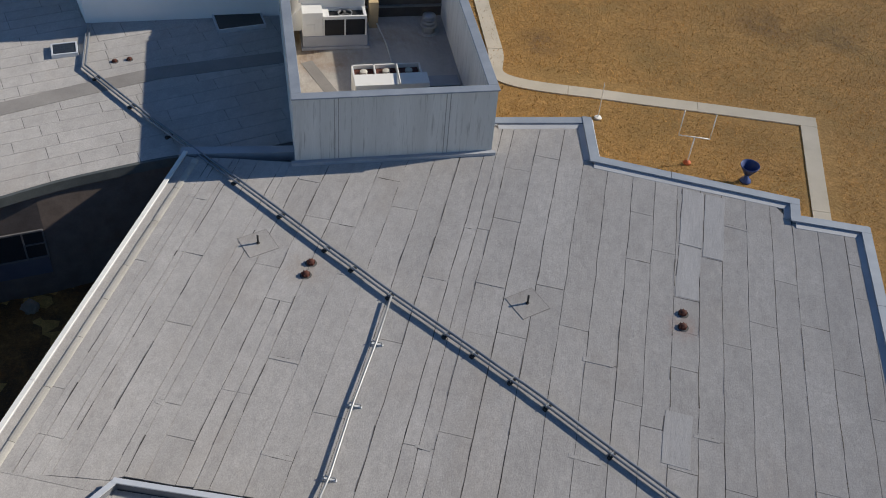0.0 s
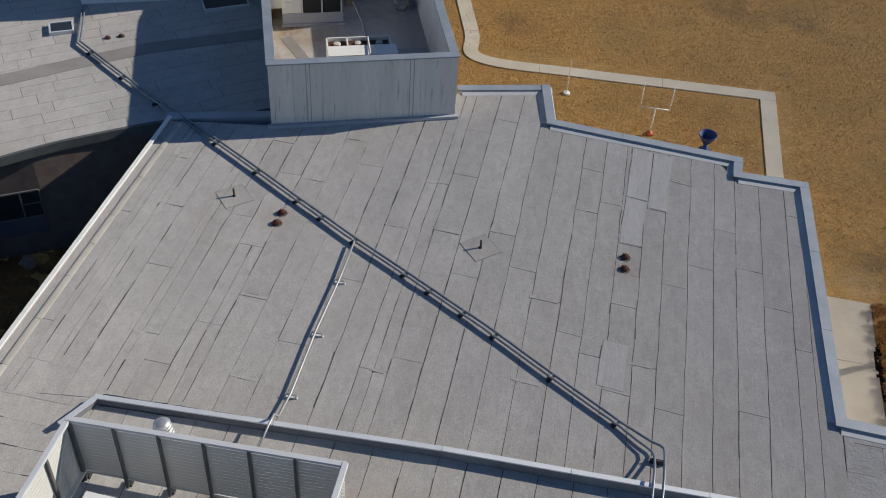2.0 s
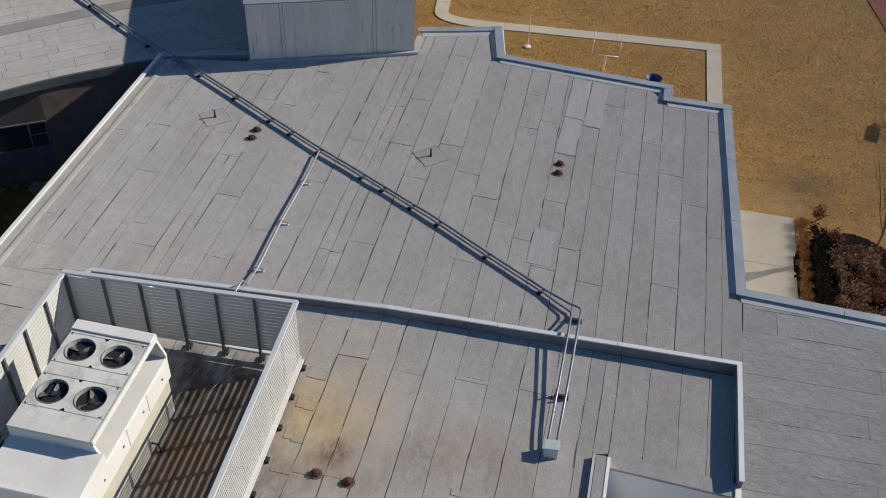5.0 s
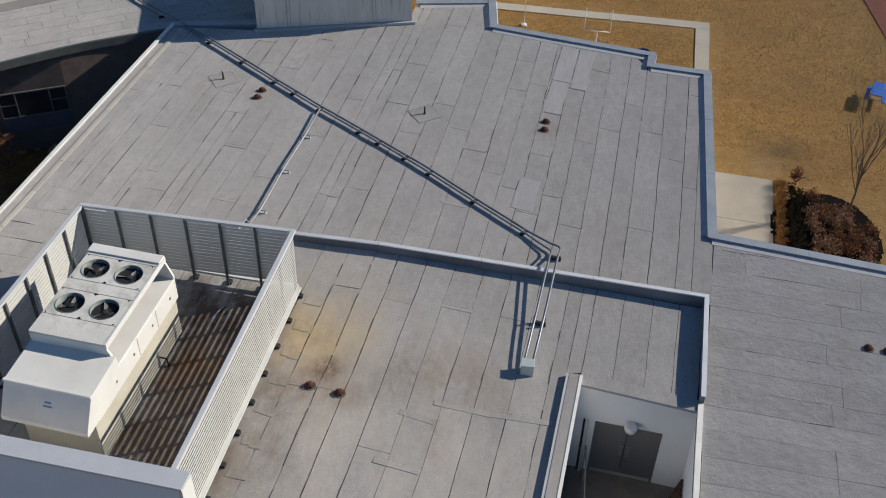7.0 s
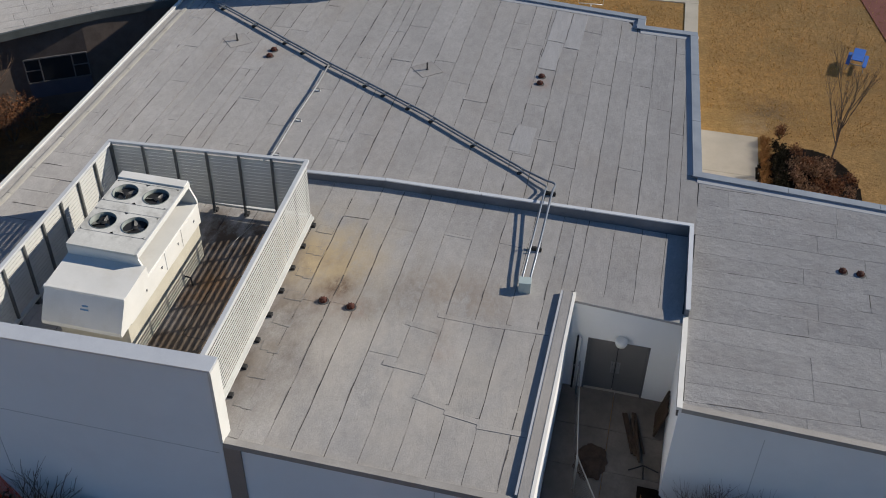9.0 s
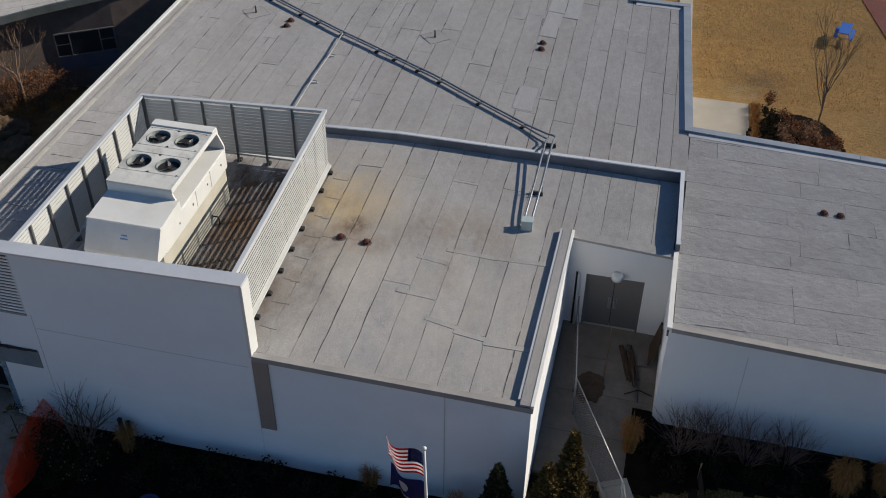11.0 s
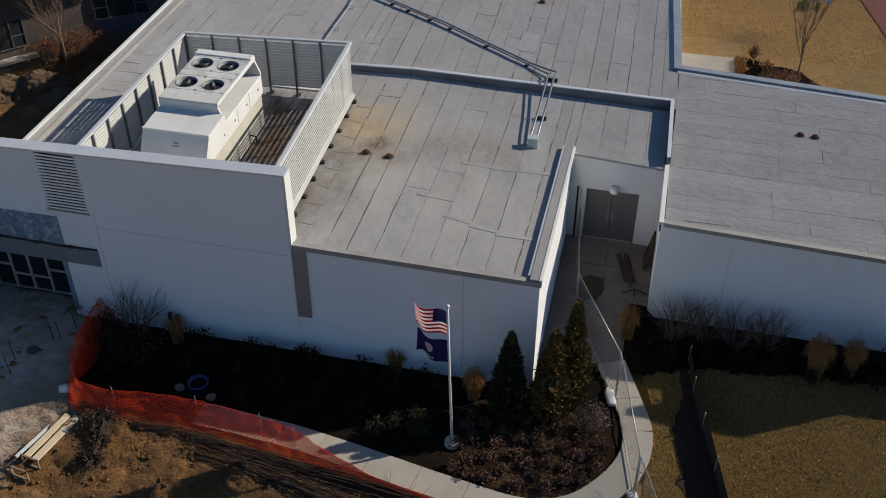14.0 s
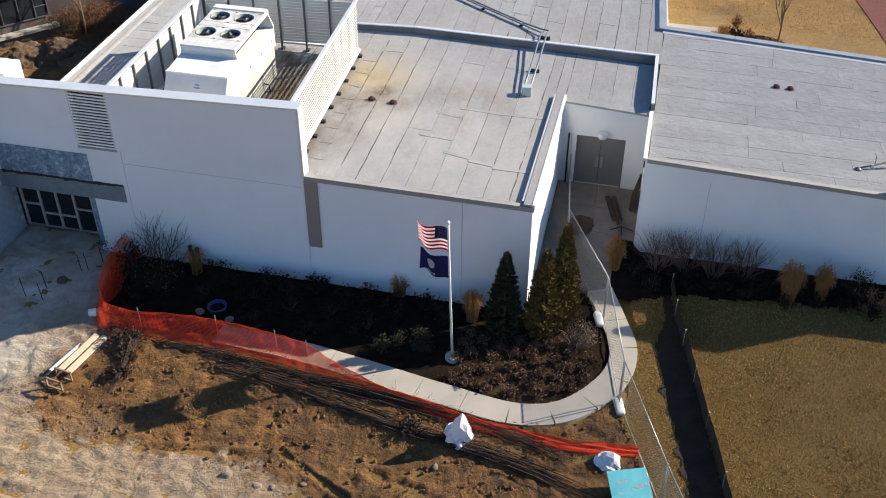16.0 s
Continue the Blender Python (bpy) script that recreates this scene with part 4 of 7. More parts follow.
condenser_bank()
mushroom_vent(*in_well(5.1, 6.95), 1.15)
tb = thing("crate", "weathered tan wooden crate standing on end", "crate", in_well(3.05, 7.3), WELL_TURN)
part("side", box(0, 0.32, 0, 0.05, 0, 0.95), PLYWOOD, tb)
part("side", box(0, 0.32, 0.4, 0.45, 0, 0.95), PLYWOOD, tb)
part("back", box(0.27, 0.32, 0.05, 0.4, 0, 0.95), PLYWOOD, tb)
part("top", box(0, 0.32, 0, 0.45, 0.95, 1.0), PLYWOOD, tb)
hs = thing("hose", "dark flexible hose lying across the well", "hose", (0, 0, 0))
part("hose", tube([in_well(3.3, 7.2, 0.3), in_well(3.4, 7.05, 0.1), in_well(3.52, 6.2, 0.08), in_well(3.56, 5.0, 0.08), in_well(3.5, 4.0, 0.3), in_well(3.45, 3.4, 1.1), in_well(3.42, 2.3, 1.12)], 0.028), LOUVRE, hs, smooth=True)
lp = thing("guy_arm", "dark jointed pipe lying low over the wing roof", "pipe", (17.5, 5.85, roof_z(17.5, 5.85)), 28)
part("arm", tube([(0.05, 0, 0.07), (0.5, 0.0, 0.1), (1.15, 0.0, 0.14), (1.9, 0.03, 0.16)], 0.035, 8), POST, lp, smooth=True)
part("foot_pad", lathe([(0.12, 0.0), (0.12, 0.05), (0.05, 0.1), (0.02, 0.11)], 14), POST, lp, smooth=True)
part("joint", box(0.46, 0.56, -0.05, 0.05, 0.0, 0.15, bevel=0.01), FRAME_METAL, lp)
part("rod", tube([(0.75, 0.15, 0.0), (0.73, 0.16, 0.32)], 0.012, 6), POST, lp)
part("bracket", box(1.1, 1.24, -0.07, 0.07, 0.0, 0.2, bevel=0.01), BLACK, lp)

# ---- front walls and entry ----
SHEATH = material("blue_sheathing", (0.10, 0.19, 0.29), (0.26, 0.37, 0.47), 2.5, 0.8, 0.4, 9, stain=(0.62, 0.66, 0.68), stain_scale=6.5, stain_mix=0.95, stain_from=0.5, mottle=0.9)
LINTEL = material("grey_blue_lintel", (0.14, 0.19, 0.23), (0.20, 0.25, 0.29), 2.0, 0.7, 0.2, 20)
STRIP = material("taupe_panel", (0.24, 0.215, 0.20), (0.28, 0.25, 0.23), 1.0, 0.6, 0.05, 40)
PALEFRAME = material("pale_window_frame", (0.50, 0.45, 0.42), (0.56, 0.51, 0.48), 3.0, 0.6, 0.1)
EDGE = material("taupe_edge_metal", (0.27, 0.26, 0.25), (0.33, 0.32, 0.31), 2.0, 0.8, 0.05, 30)
DARKEDGE = material("dark_edge_metal", (0.075, 0.085, 0.085), (0.11, 0.12, 0.12), 2.0, 0.5, 0.05, 30, metal=0.2)
JOINT = material("joint_sealant", (0.52, 0.52, 0.52), (0.60, 0.60, 0.60), 3.0, 0.8, 0.0)
OPAL = material("opal_glass", (0.80, 0.80, 0.78), (0.85, 0.85, 0.83), 2.0, 0.35, 0.0)


def trim(name, bm, mat, label, category="trim"):
    return tagged(put(bm, name, mat), label, category, kind="structure")


trim("trim_front_cap", prism([(-13.0, -0.05), (0.05, -0.05), (0.05, 0.41), (-13.0, 0.41)], high_top, lambda x, y: high_top(x) + 0.06), COPING, "blue-grey metal cap on the tall front wall")
trim("trim_front_corner", box(-0.02, 0.06, -0.04, 0.4, 4.28, 6.69), WHITE_METAL, "white metal corner of the tall front wall")
trim("trim_low_edge", prism([(0.05, -0.05), (7.4, -0.07), (7.4, 0.12), (0.05, 0.14)], lambda x, y: roof_z(x, y) - 0.08, lambda x, y: roof_z(x, y) + 0.09), EDGE, "taupe metal roof edge on the low front wall")
trim("trim_low_strip", box(0.02, 0.46, -0.03, 0.02, 1.55, 4.16, bevel=0.008), STRIP, "taupe vertical panel on the white wall")
for nm, a in (("trim_joint_a", (5.15, 5.17, -0.006, 0.02, 0.2, 4.1)), ("trim_joint_b", (-6.26, -6.24, -0.006, 0.02, 0.1, 4.36)), ("trim_joint_c", (12.7, 12.72, 4.094, 4.12, 0.3, 3.3)), ("trim_joint_d", (20.0, 20.02, 4.094, 4.12, 0.3, 3.2)), ("trim_joint_e", (-6.2, -0.1, -0.005, 0.02, 3.86, 3.88))):
    trim(nm, box(*a), JOINT, "fine joint line in the stucco wall")
trim("trim_alcove_west", prism([(7.06, -0.05), (7.39, -0.05), (7.39, 7.62), (7.06, 7.62)], lambda x, y: roof_z(7.2, y) + 0.12, lambda x, y: roof_z(7.2, y) + 0.17), MEMBRANE, "membrane-covered coping along the alcove wall")
trim("trim_alcove_upstand", prism([(6.98, 0.15), (7.05, 0.15), (7.05, 7.62), (6.98, 7.62)], lambda x, y: roof_z(x, y) - 0.1, lambda x, y: roof_z(x, y) + 0.15), PARAPET, "low flashed upstand beside the alcove")
trim("trim_alcove_lip", prism([(7.33, -0.06), (7.41, -0.06), (7.41, 7.6), (7.33, 7.6)], lambda x, y: roof_z(7.2, y) + 0.02, lambda x, y: roof_z(7.2, y) + 0.185), WHITE_METAL, "bright metal lip along the alcove wall")
trim("trim_alcove_back", prism([(7.35, 7.42), (10.5, 7.42), (10.5, 7.86), (7.35, 7.86)], lambda x, y: roof_z(x, y) - 0.05, lambda x, y: roof_z(x, y) + 0.03), MEMBRANE, "membrane-covered edge above the alcove doors")
trim("trim_alcove_east", prism([(10.42, 4.02), (10.56, 4.02), (10.56, 7.72), (10.42, 7.72)], lambda x, y: roof_z(10.6, y) + 0.0, lambda x, y: roof_z(10.6, y) + 0.1), WHITE_METAL, "white metal coping along the alcove wall")
trim("trim_wing_edge", prism([(10.56, 4.03), (34.0, 4.03), (34.0, 4.22), (10.56, 4.22)], lambda x, y: roof_z(x, 4.1) - 0.08, lambda x, y: roof_z(x, 4.1) + 0.07), EDGE, "taupe metal roof edge on the wing")


WHITEPAINT = material("white_slat_paint", (0.80, 0.80, 0.79), (0.85, 0.85, 0.84), 1.5, 0.5, 0.05, 30, fine_mix=0.1)


def front_louvre():
    root = thing("wall_louvre", "white metal louvre set into the tall front wall", "louvre", (0, 0, 0))
    for k in range(18):
        z = 4.37 + 0.112 * k
        bm = bmesh.new()
        pl = [(0.0, 0.0), (0.0, 0.052), (0.022, 0.056), (0.022, 0.004)]
        a = [bm.verts.new((-7.72, y, z + q)) for y, q in pl]
        b = [bm.verts.new((-6.40, y, z + q)) for y, q in pl]
        bm.faces.new(a)
        bm.faces.new(b[::-1])
        for i in range(4):
            bm.faces.new((a[i], b[i], b[(i + 1) % 4], a[(i + 1) % 4]))
        part("slat", bm, WHITEPAINT, root)
    for a in ((-7.74, -7.68, 0.01, 0.2, 4.33, 6.44), (-6.44, -6.38, 0.01, 0.2, 4.33, 6.44)):
        part("jamb", box(*a), LOUVRE, root)
    # solid panel, coloured near-black to paint shade into the gaps
    part("backing", box(-7.72, -6.4, 0.2, 0.22, 4.36, 6.4), DARK, root, "near-black panel standing for the shade behind the slats")
    part("sill", box(-7.76, -6.36, -0.03, 0.2, 4.30, 4.36, bevel=0.006), FRAME_METAL, root)
    part("head", box(-7.74, -6.38, 0.0, 0.36, 6.40, 6.455), STUCCO, root)
    return root


front_louvre()
trim("trim_sheathing", box(-10.9, -7.52, -0.035, 0.0, 2.98, 4.06), SHEATH, "bare blue and white sheathing where cladding is stripped", "sheathing")
trim("trim_lintel", box(-11.1, -6.40, -0.02, 0.02, 2.29, 2.97), LINTEL, "grey-blue flashing band above the entry windows")
torn = bmesh.new()
rnd = random.Random(14)
x = -10.9
while x < -6.45:
    w = rnd.uniform(0.12, 0.4)
    add_box(torn, x, min(x + w, -6.42), -0.045, -0.021, 2.95 - rnd.uniform(0.0, 0.07), 2.99 + rnd.uniform(0.0, 0.05))
    x += w
trim("trim_torn_edge", torn, DARK, "dark torn edge of building paper above the flashing")
trim("trim_reveal", box(-7.77, -7.60, -0.012, 0.0, 0.25, 2.42), SHEATH, "bare sheathing at the side of the entry")


def entry_window():
    root = tagged(new("window_entry"), "entry glazing with pale frames and dark panes", "window", kind="structure")
    y = 0.9
    xs, top, bot = [-11.13, -10.43, -9.76, -9.08, -8.37, -7.8], 2.3, 0.0
    for x in xs:
        part("mullion", box(x - 0.04, x + 0.04, y - 0.06, y + 0.06, bot, top, bevel=0.006), PALEFRAME, root)
    mids = [0.98, 0.63, 0.63, 1.0, 1.0]
    for a, b, m in zip(xs, xs[1:], mids):
        for z in (0.03, m, top - 0.03):
            part("rail", box(a + 0.04, b - 0.04, y - 0.05, y + 0.05, z - 0.035, z + 0.035), PALEFRAME, root)
        for z0, z1 in ((0.065, m - 0.035), (m + 0.035, top - 0.065)):
            part("pane", box(a + 0.04, b - 0.04, y, y + 0.012, z0, z1), GLASS, root)
    part("sill", box(-11.15, -7.78, y - 0.12, y + 0.1, -0.3, 0.0), CONCRETE, root)
    return root


entry_window()
# the room's darkness is put into this panel's colour
wall("wall_entry_back", box(-13.0, -7.76, 1.05, 1.35, -0.6, 2.3), DARK, "near-black panel standing for the unlit room behind the entry glazing")
wall("wall_entry_soffit", box(-13.0, -7.76, 0.36, 1.35, 2.3, 2.45), LINTEL, "soffit above the entry glazing")
wall("wall_entry_side", box(-7.76, -7.5, 0.36, 1.35, -0.6, 2.45))


def block_wall():
    root = tagged(new("wall_block"), "grey concrete block wall beside the entry", "wall", kind="structure")
    part("core", box(-11.5, -11.17, -4.6, 0.72, -0.7, 4.3), JOINT, root)
    blk = box(0, 0.02, -0.198, 0.198, -0.098, 0.098, bevel=0.006)
    first = part("block", blk, BLOCK, root)
    first.location = (-11.17, 0.5, 0.1)
    for r in range(21):
        for c in range(12):
            if r == 0 and c == 0:
                continue
            o = new("block", first.data)
            o.parent, o.location = root, (-11.17, 0.5 - 0.41 * c - 0.2 * (r % 2), 0.1 + 0.205 * r - 0.205)
    return root


block_wall()
wall("wall_stair_tower", box(-13.5, -10.5, 0.9, 1.9, 4.0, 6.2), STUCCO, "white stucco upstand beside the roof edge")

# ---- alcove ----
def doors():
    root = tagged(new("door_alcove"), "closed grey double doors with pull handles", "door", kind="structure")
    for x0, x1, hx in ((7.99, 8.815, 8.74), (8.835, 9.66, 8.91)):
        leaf = part("door_leaf", box(x0, x1, 7.6, 7.645, 0.38, 2.42, bevel=0.004), DOOR, root)
        part("handle", tube([(hx, 7.6, 1.2), (hx, 7.53, 1.2), (hx, 7.53, 1.5), (hx, 7.6, 1.5)], 0.014, 6), FRAME_METAL, leaf)
        part("push_plate", box(hx - 0.05, hx + 0.05, 7.592, 7.6, 1.12, 1.58), FRAME_METAL, leaf)
    for a in ((7.93, 7.99, 0.36, 2.48), (9.66, 9.72, 0.36, 2.48)):
        part("frame", box(a[0], a[1], 7.49, 7.68, a[2], a[3]), DOOR, root)
    part("frame", box(7.93, 9.72, 7.49, 7.68, 2.42, 2.48), DOOR, root)
    part("threshold", box(7.95, 9.7, 7.42, 7.7, 0.34, 0.385), CONCRETE, root)
    return root


doors()
lamp = thing("wall_lamp", "white half-round wall lamp above the doors", "wall lamp", (8.87, 7.5, 2.66))
part("shade", lathe([(0.02, -0.12), (0.15, -0.11), (0.18, -0.02), (0.18, 0.08), (0.1, 0.1)], 20, (0, -0.16, 0)), OPAL, lamp, smooth=True)
part("back_plate", box(-0.1, 0.1, -0.03, 0.0, -0.08, 0.08), FRAME_METAL, lamp)
wall("wall_alcove_core", box(7.9, 9.75, 7.68, 7.8, -0.3, 2.46), DARK, "dark wall behind the doors")
dp = thing("downpipe", "white drainpipe beside the doors", "drainpipe", (7.72, 7.4, 0.36))
part("pipe", tube([(0, 0, 0.0), (0, 0, 2.15)], 0.045), WHITE_METAL, dp, smooth=True)
part("pipe", tube([(-0.08, 0.02, 0.0), (-0.08, 0.02, 2.2)], 0.03), BLACK, dp, smooth=True)
part("bracket", box(-0.12, 0.06, -0.02, 0.1, 1.0, 1.04), FRAME_METAL, dp)
OLDSLAB = material("stained_concrete", (0.21, 0.178, 0.146), (0.295, 0.257, 0.22), 0.9, 0.9, 0.3, 20, stain=(0.13, 0.10, 0.08), stain_scale=0.6, stain_mix=0.7, mottle=0.4)
floor = tagged(new("pavement_alcove"), "worn concrete slabs of the alcove floor", "paving", kind="structure")
for i in range(2):
    for j in range(4):
        x0, y0 = 7.36 + 1.57 * i, 1.5 + 1.5 * j
        part("slab", prism([(x0 + 0.008, y0 + 0.008), (x0 + 1.56, y0 + 0.008), (x0 + 1.56, y0 + 1.49), (x0 + 0.008, y0 + 1.49)], lambda x, y: ground_z(x, y) - 0.1, lambda x, y: ground_z(x, y) + 0.03), OLDSLAB, floor)


def debris():
    g = "timber offcuts on the alcove floor"
    rnd = random.Random(5)
    for k in range(7):
        x, y = 9.45 + 0.06 * k + rnd.uniform(-0.05, 0.05), 5.9 + rnd.uniform(-0.2, 0.2)
        t = thing("timber_offcut", "weathered brown timber lying on the alcove floor", "timber", (x, y, ground_z(x, y) + 0.04 + 0.03 * (k % 3)), 12 + rnd.uniform(-5, 5), g)
        part("board", box(-0.035, 0.035, -0.75, 0.75, 0, 0.035, bevel=0.004), MULCHWOOD, t)
    for k in range(6):
        t = thing("leaning_timber", "dark timber leaning on the alcove wall", "timber", (10.2, 6.9 - 0.16 * k, ground_z(10.2, 6.5) + 0.03), 0, "timbers leaning on the wall")
        part("board", box(-0.03, 0.03, -0.04, 0.04, 0, 1.1, m=Matrix.Rotation(0.22, 4, "Y")), MULCHWOOD, t)
    t = thing("sawhorse_leg", "thin dark metal tripod lying on the floor", "tripod", (10.0, 4.9, ground_z(10, 4.9) + 0.04))
    for a in (0.3, 1.5, 2.6):
        part("leg", tube([(0, 0, 0.05), (0.45 * math.cos(a), -0.45 * math.sin(a), 0.02)], 0.02, 6), BLACK, t)
    # a flattened brown lump makes the dark patch on the floor
    m = thing("leaf_litter", "flat irregular dark brown patch on the alcove floor", "leaf litter", (8.55, 4.75, ground_z(8.6, 4.8) + 0.03))
    bm = bmesh.new()
    for v in bmesh.ops.create_icosphere(bm, subdivisions=4, radius=1.0)["verts"]:
        q = v.co * (1 + 0.4 * noise.noise(v.co * 2.0) + 0.2 * noise.noise(v.co * 6))
        v.co = Vector((q.x * 0.42, q.y * 0.6, max(-0.02, q.z * 0.07)))
    part("litter", bm, MULCHWOOD, m)


MULCHWOOD = material("weathered_brown_wood", (0.065, 0.04, 0.026), (0.12, 0.078, 0.05), 3.0, 0.9, 0.4, 30)
debris()

# ---- building to the west ----
tagged(roof_west, "flat pale grey roof of the neighbouring wing, curved along its edge")
bm = bmesh.new()
for (ax, ay), (bx, by) in zip(edge, edge[1:]):
    add_prism(bm, [(ax, ay - 0.03), (bx, by - 0.03), (bx - 0.05, by + 0.07), (ax - 0.05, ay + 0.07)], 3.72, 4.03)
trim("trim_west_edge", bm, DARKEDGE, "dark green-grey metal edge of the curved roof")
trim("trim_west_upstand", prism([(-10.45, 21.25), (-7.2, 22.35), (-7.3, 22.65), (-10.5, 21.6)], 3.9, 4.3), PARAPET, "flashed upstand between the two roofs")
bm = bmesh.new()
band = [(-20.5, 18.6), (-16.7, 22.1), (-14.85, 23.75), (-12.9, 25.4), (-9.3, 27.55)]
for (ax, ay), (bx, by) in zip(band, band[1:]):
    add_prism(bm, [(ax + 0.2, ay - 0.28), (bx + 0.2, by - 0.28), (bx - 0.2, by + 0.28), (ax - 0.2, ay + 0.28)], 4.0, 4.02)
trim("trim_west_band", bm, BAND, "darker membrane band along the neighbouring roof")
wall("wall_west_upper", prism([(-16.45, 27.5), (-9.5, 30.4), (-12.5, 36.0), (-21.0, 33.5)], 3.9, 9.0), STUCCO, "tall white stucco block above the neighbouring roof")


def skylight(x, y, w, d, turn, label):
    root = thing("skylight", label, "skylight", (x, y, 4.0), turn, "skylights")
    for a in ((-w / 2, w / 2, -d / 2, -d / 2 + 0.06), (-w / 2, w / 2, d / 2 - 0.06, d / 2), (-w / 2, -w / 2 + 0.06, -d / 2 + 0.06, d / 2 - 0.06), (w / 2 - 0.06, w / 2, -d / 2 + 0.06, d / 2 - 0.06)):
        part("curb", box(*a, 0, 0.15, bevel=0.006), COPING, root)
    part("pane", box(-w / 2 + 0.06, w / 2 - 0.06, -d / 2 + 0.06, d / 2 - 0.06, 0.09, 0.125), GLASS, root)
    return root


skylight(-16.3, 25.65, 0.85, 0.72, 30, "small square skylight with a pale curb and dark pane")
skylight(-11.5, 29.2, 1.7, 1.2, 32, "wide skylight with a pale curb and dark pane")


def west_window(name, a, b, start, xs, z0, z1, zm, low):
    """A window of bays set on a wall line; the outer bays are split by a rail, a panel may hang below."""
    root = tagged(new(name), "dark window with thin dark frames in the shaded wall", "window", kind="structure")
    d = Vector((b[0] - a[0], b[1] - a[1], 0)).normalized()
    m = pose(a[0] + d.x * start, a[1] + d.y * start, 0, 0, 0, math.degrees(math.atan2(d.y, d.x)))
    L = xs[-1]
    for x in xs:
        part("mullion", box(x - 0.025, x + 0.025, -0.06, 0.03, z0, z1, m=m), DARKFRAME, root)
    for z in (z0, z1):
        part("rail", box(0, L, -0.055, 0.03, z - 0.025, z + 0.025, m=m), DARKFRAME, root)
    for k, (p, q) in enumerate(zip(xs, xs[1:])):
        part("pane", box(p + 0.025, q - 0.025, -0.02, 0.0, z0 + 0.025, z1 - 0.025, m=m), GLASS, root)
        if k in (0, len(xs) - 2):
            part("rail", box(p + 0.025, q - 0.025, -0.05, 0.02, zm - 0.02, zm + 0.02, m=m), DARKFRAME, root)
    if low:
        part("panel", box(0, L, -0.03, 0.02, low, z0 - 0.03, m=m), BLUEPANEL, root, "dark blue panel below the window")
    return root


DARKFRAME = material("dark_bronze_frame", (0.10, 0.10, 0.11), (0.14, 0.14, 0.15), 3.0, 0.5, 0.0)
BLUEPANEL = material("dark_blue_panel", (0.07, 0.075, 0.11), (0.10, 0.105, 0.14), 1.5, 0.6, 0.1)


west_window("window_west_1", (-16.4, 17.45), (-13.95, 19.0), 0.4, (0.0, 0.6, 1.85, 2.45), 1.35, 2.4, 1.9, 0.66)
west_window("window_west_2", (-22.0, 11.5), (-18.5, 15.5), 1.6, (0.0, 0.8, 1.6, 2.4, 3.15, 3.75), 0.85, 2.15, 1.4, None)
trim("trim_west_plinth", prism([(-22.15, 10.9), (-18.1, 15.5), (-18.35, 15.75), (-22.45, 11.15)], -0.6, 0.32), WESTWALL, "dark plinth under the ledge")
trim("trim_west_ledge", prism([(-22.2, 10.75), (-17.95, 15.45), (-18.25, 15.75), (-22.5, 11.1)], 0.325, 0.45), CONCRETE, "pale concrete ledge along the shaded wall", "ledge")

# ---- site: ground covers ----
TRACK = material("red_track", (0.26, 0.075, 0.055), (0.32, 0.10, 0.075), 0.6, 0.9, 0.2, 30)
ORANGE = material("orange_net", (0.82, 0.045, 0.012), (0.88, 0.07, 0.018), 2.0, 0.6, 0.0)
ORANGEPL = material("faded_orange_plastic", (0.42, 0.10, 0.035), (0.50, 0.13, 0.05), 3.0, 0.7, 0.1)
nt = ORANGE.node_tree
thin = nt.nodes.new("ShaderNodeBsdfTranslucent")
thin.inputs["Color"].default_value = (0.92, 0.10, 0.025, 1)
both = nt.nodes.new("ShaderNodeMixShader")
both.inputs[0].default_value = 0.35
nt.links.new(nt.nodes["Principled BSDF"].outputs[0], both.inputs[1])
nt.links.new(thin.outputs[0], both.inputs[2])
nt.links.new(both.outputs[0], nt.nodes["Material Output"].inputs["Surface"])
STRAW = material("straw_blades", (0.31, 0.15, 0.052), (0.45, 0.235, 0.088), 3.0, 0.9, 0.0, 20, island=0.35, spec=0.08)
TWIG = material("bare_twigs", (0.12, 0.085, 0.06), (0.19, 0.14, 0.10), 4.0, 0.9, 0.2, 30)
REDTWIG = material("red_brown_twigs", (0.13, 0.078, 0.062), (0.20, 0.125, 0.10), 4.0, 0.9, 0.2, 30)
FIELDSTONE = material("dusty_field_stone", (0.22, 0.18, 0.135), (0.31, 0.26, 0.20), 4.0, 0.9, 0.5, 20)
SOIL = material("dark_soil_heap", (0.10, 0.062, 0.034), (0.20, 0.13, 0.075), 2.0, 0.95, 1.0, 8, stain=(0.045, 0.028, 0.017), stain_scale=1.2, stain_mix=0.8, stain_from=0.46, relief=0.05, mottle=0.5)
BRUSH = material("cut_brush", (0.034, 0.020, 0.014), (0.085, 0.050, 0.033), 3.0, 0.9, 0.2, 30, island=0.5)
PALETWIG = material("pale_bark", (0.24, 0.155, 0.10), (0.33, 0.225, 0.15), 4.0, 0.9, 0.2, 30)
EVERGREEN = material("evergreen_sprays", (0.125, 0.085, 0.028), (0.215, 0.145, 0.05), 2.0, 0.85, 0.0, 20, island=0.45, spec=0.08)
EVERDARK = material("dark_evergreen_sprays", (0.035, 0.04, 0.022), (0.065, 0.06, 0.03), 2.0, 0.85, 0.0, 20, island=0.45, spec=0.08)
RUSSET = material("russet_leaves", (0.20, 0.09, 0.045), (0.34, 0.165, 0.085), 3.0, 0.9, 0.0, 20, island=0.5, spec=0.08)
DRYLEAF = material("dry_leaves", (0.25, 0.175, 0.125), (0.40, 0.30, 0.23), 3.0, 0.9, 0.0, 20, island=0.5, spec=0.08)
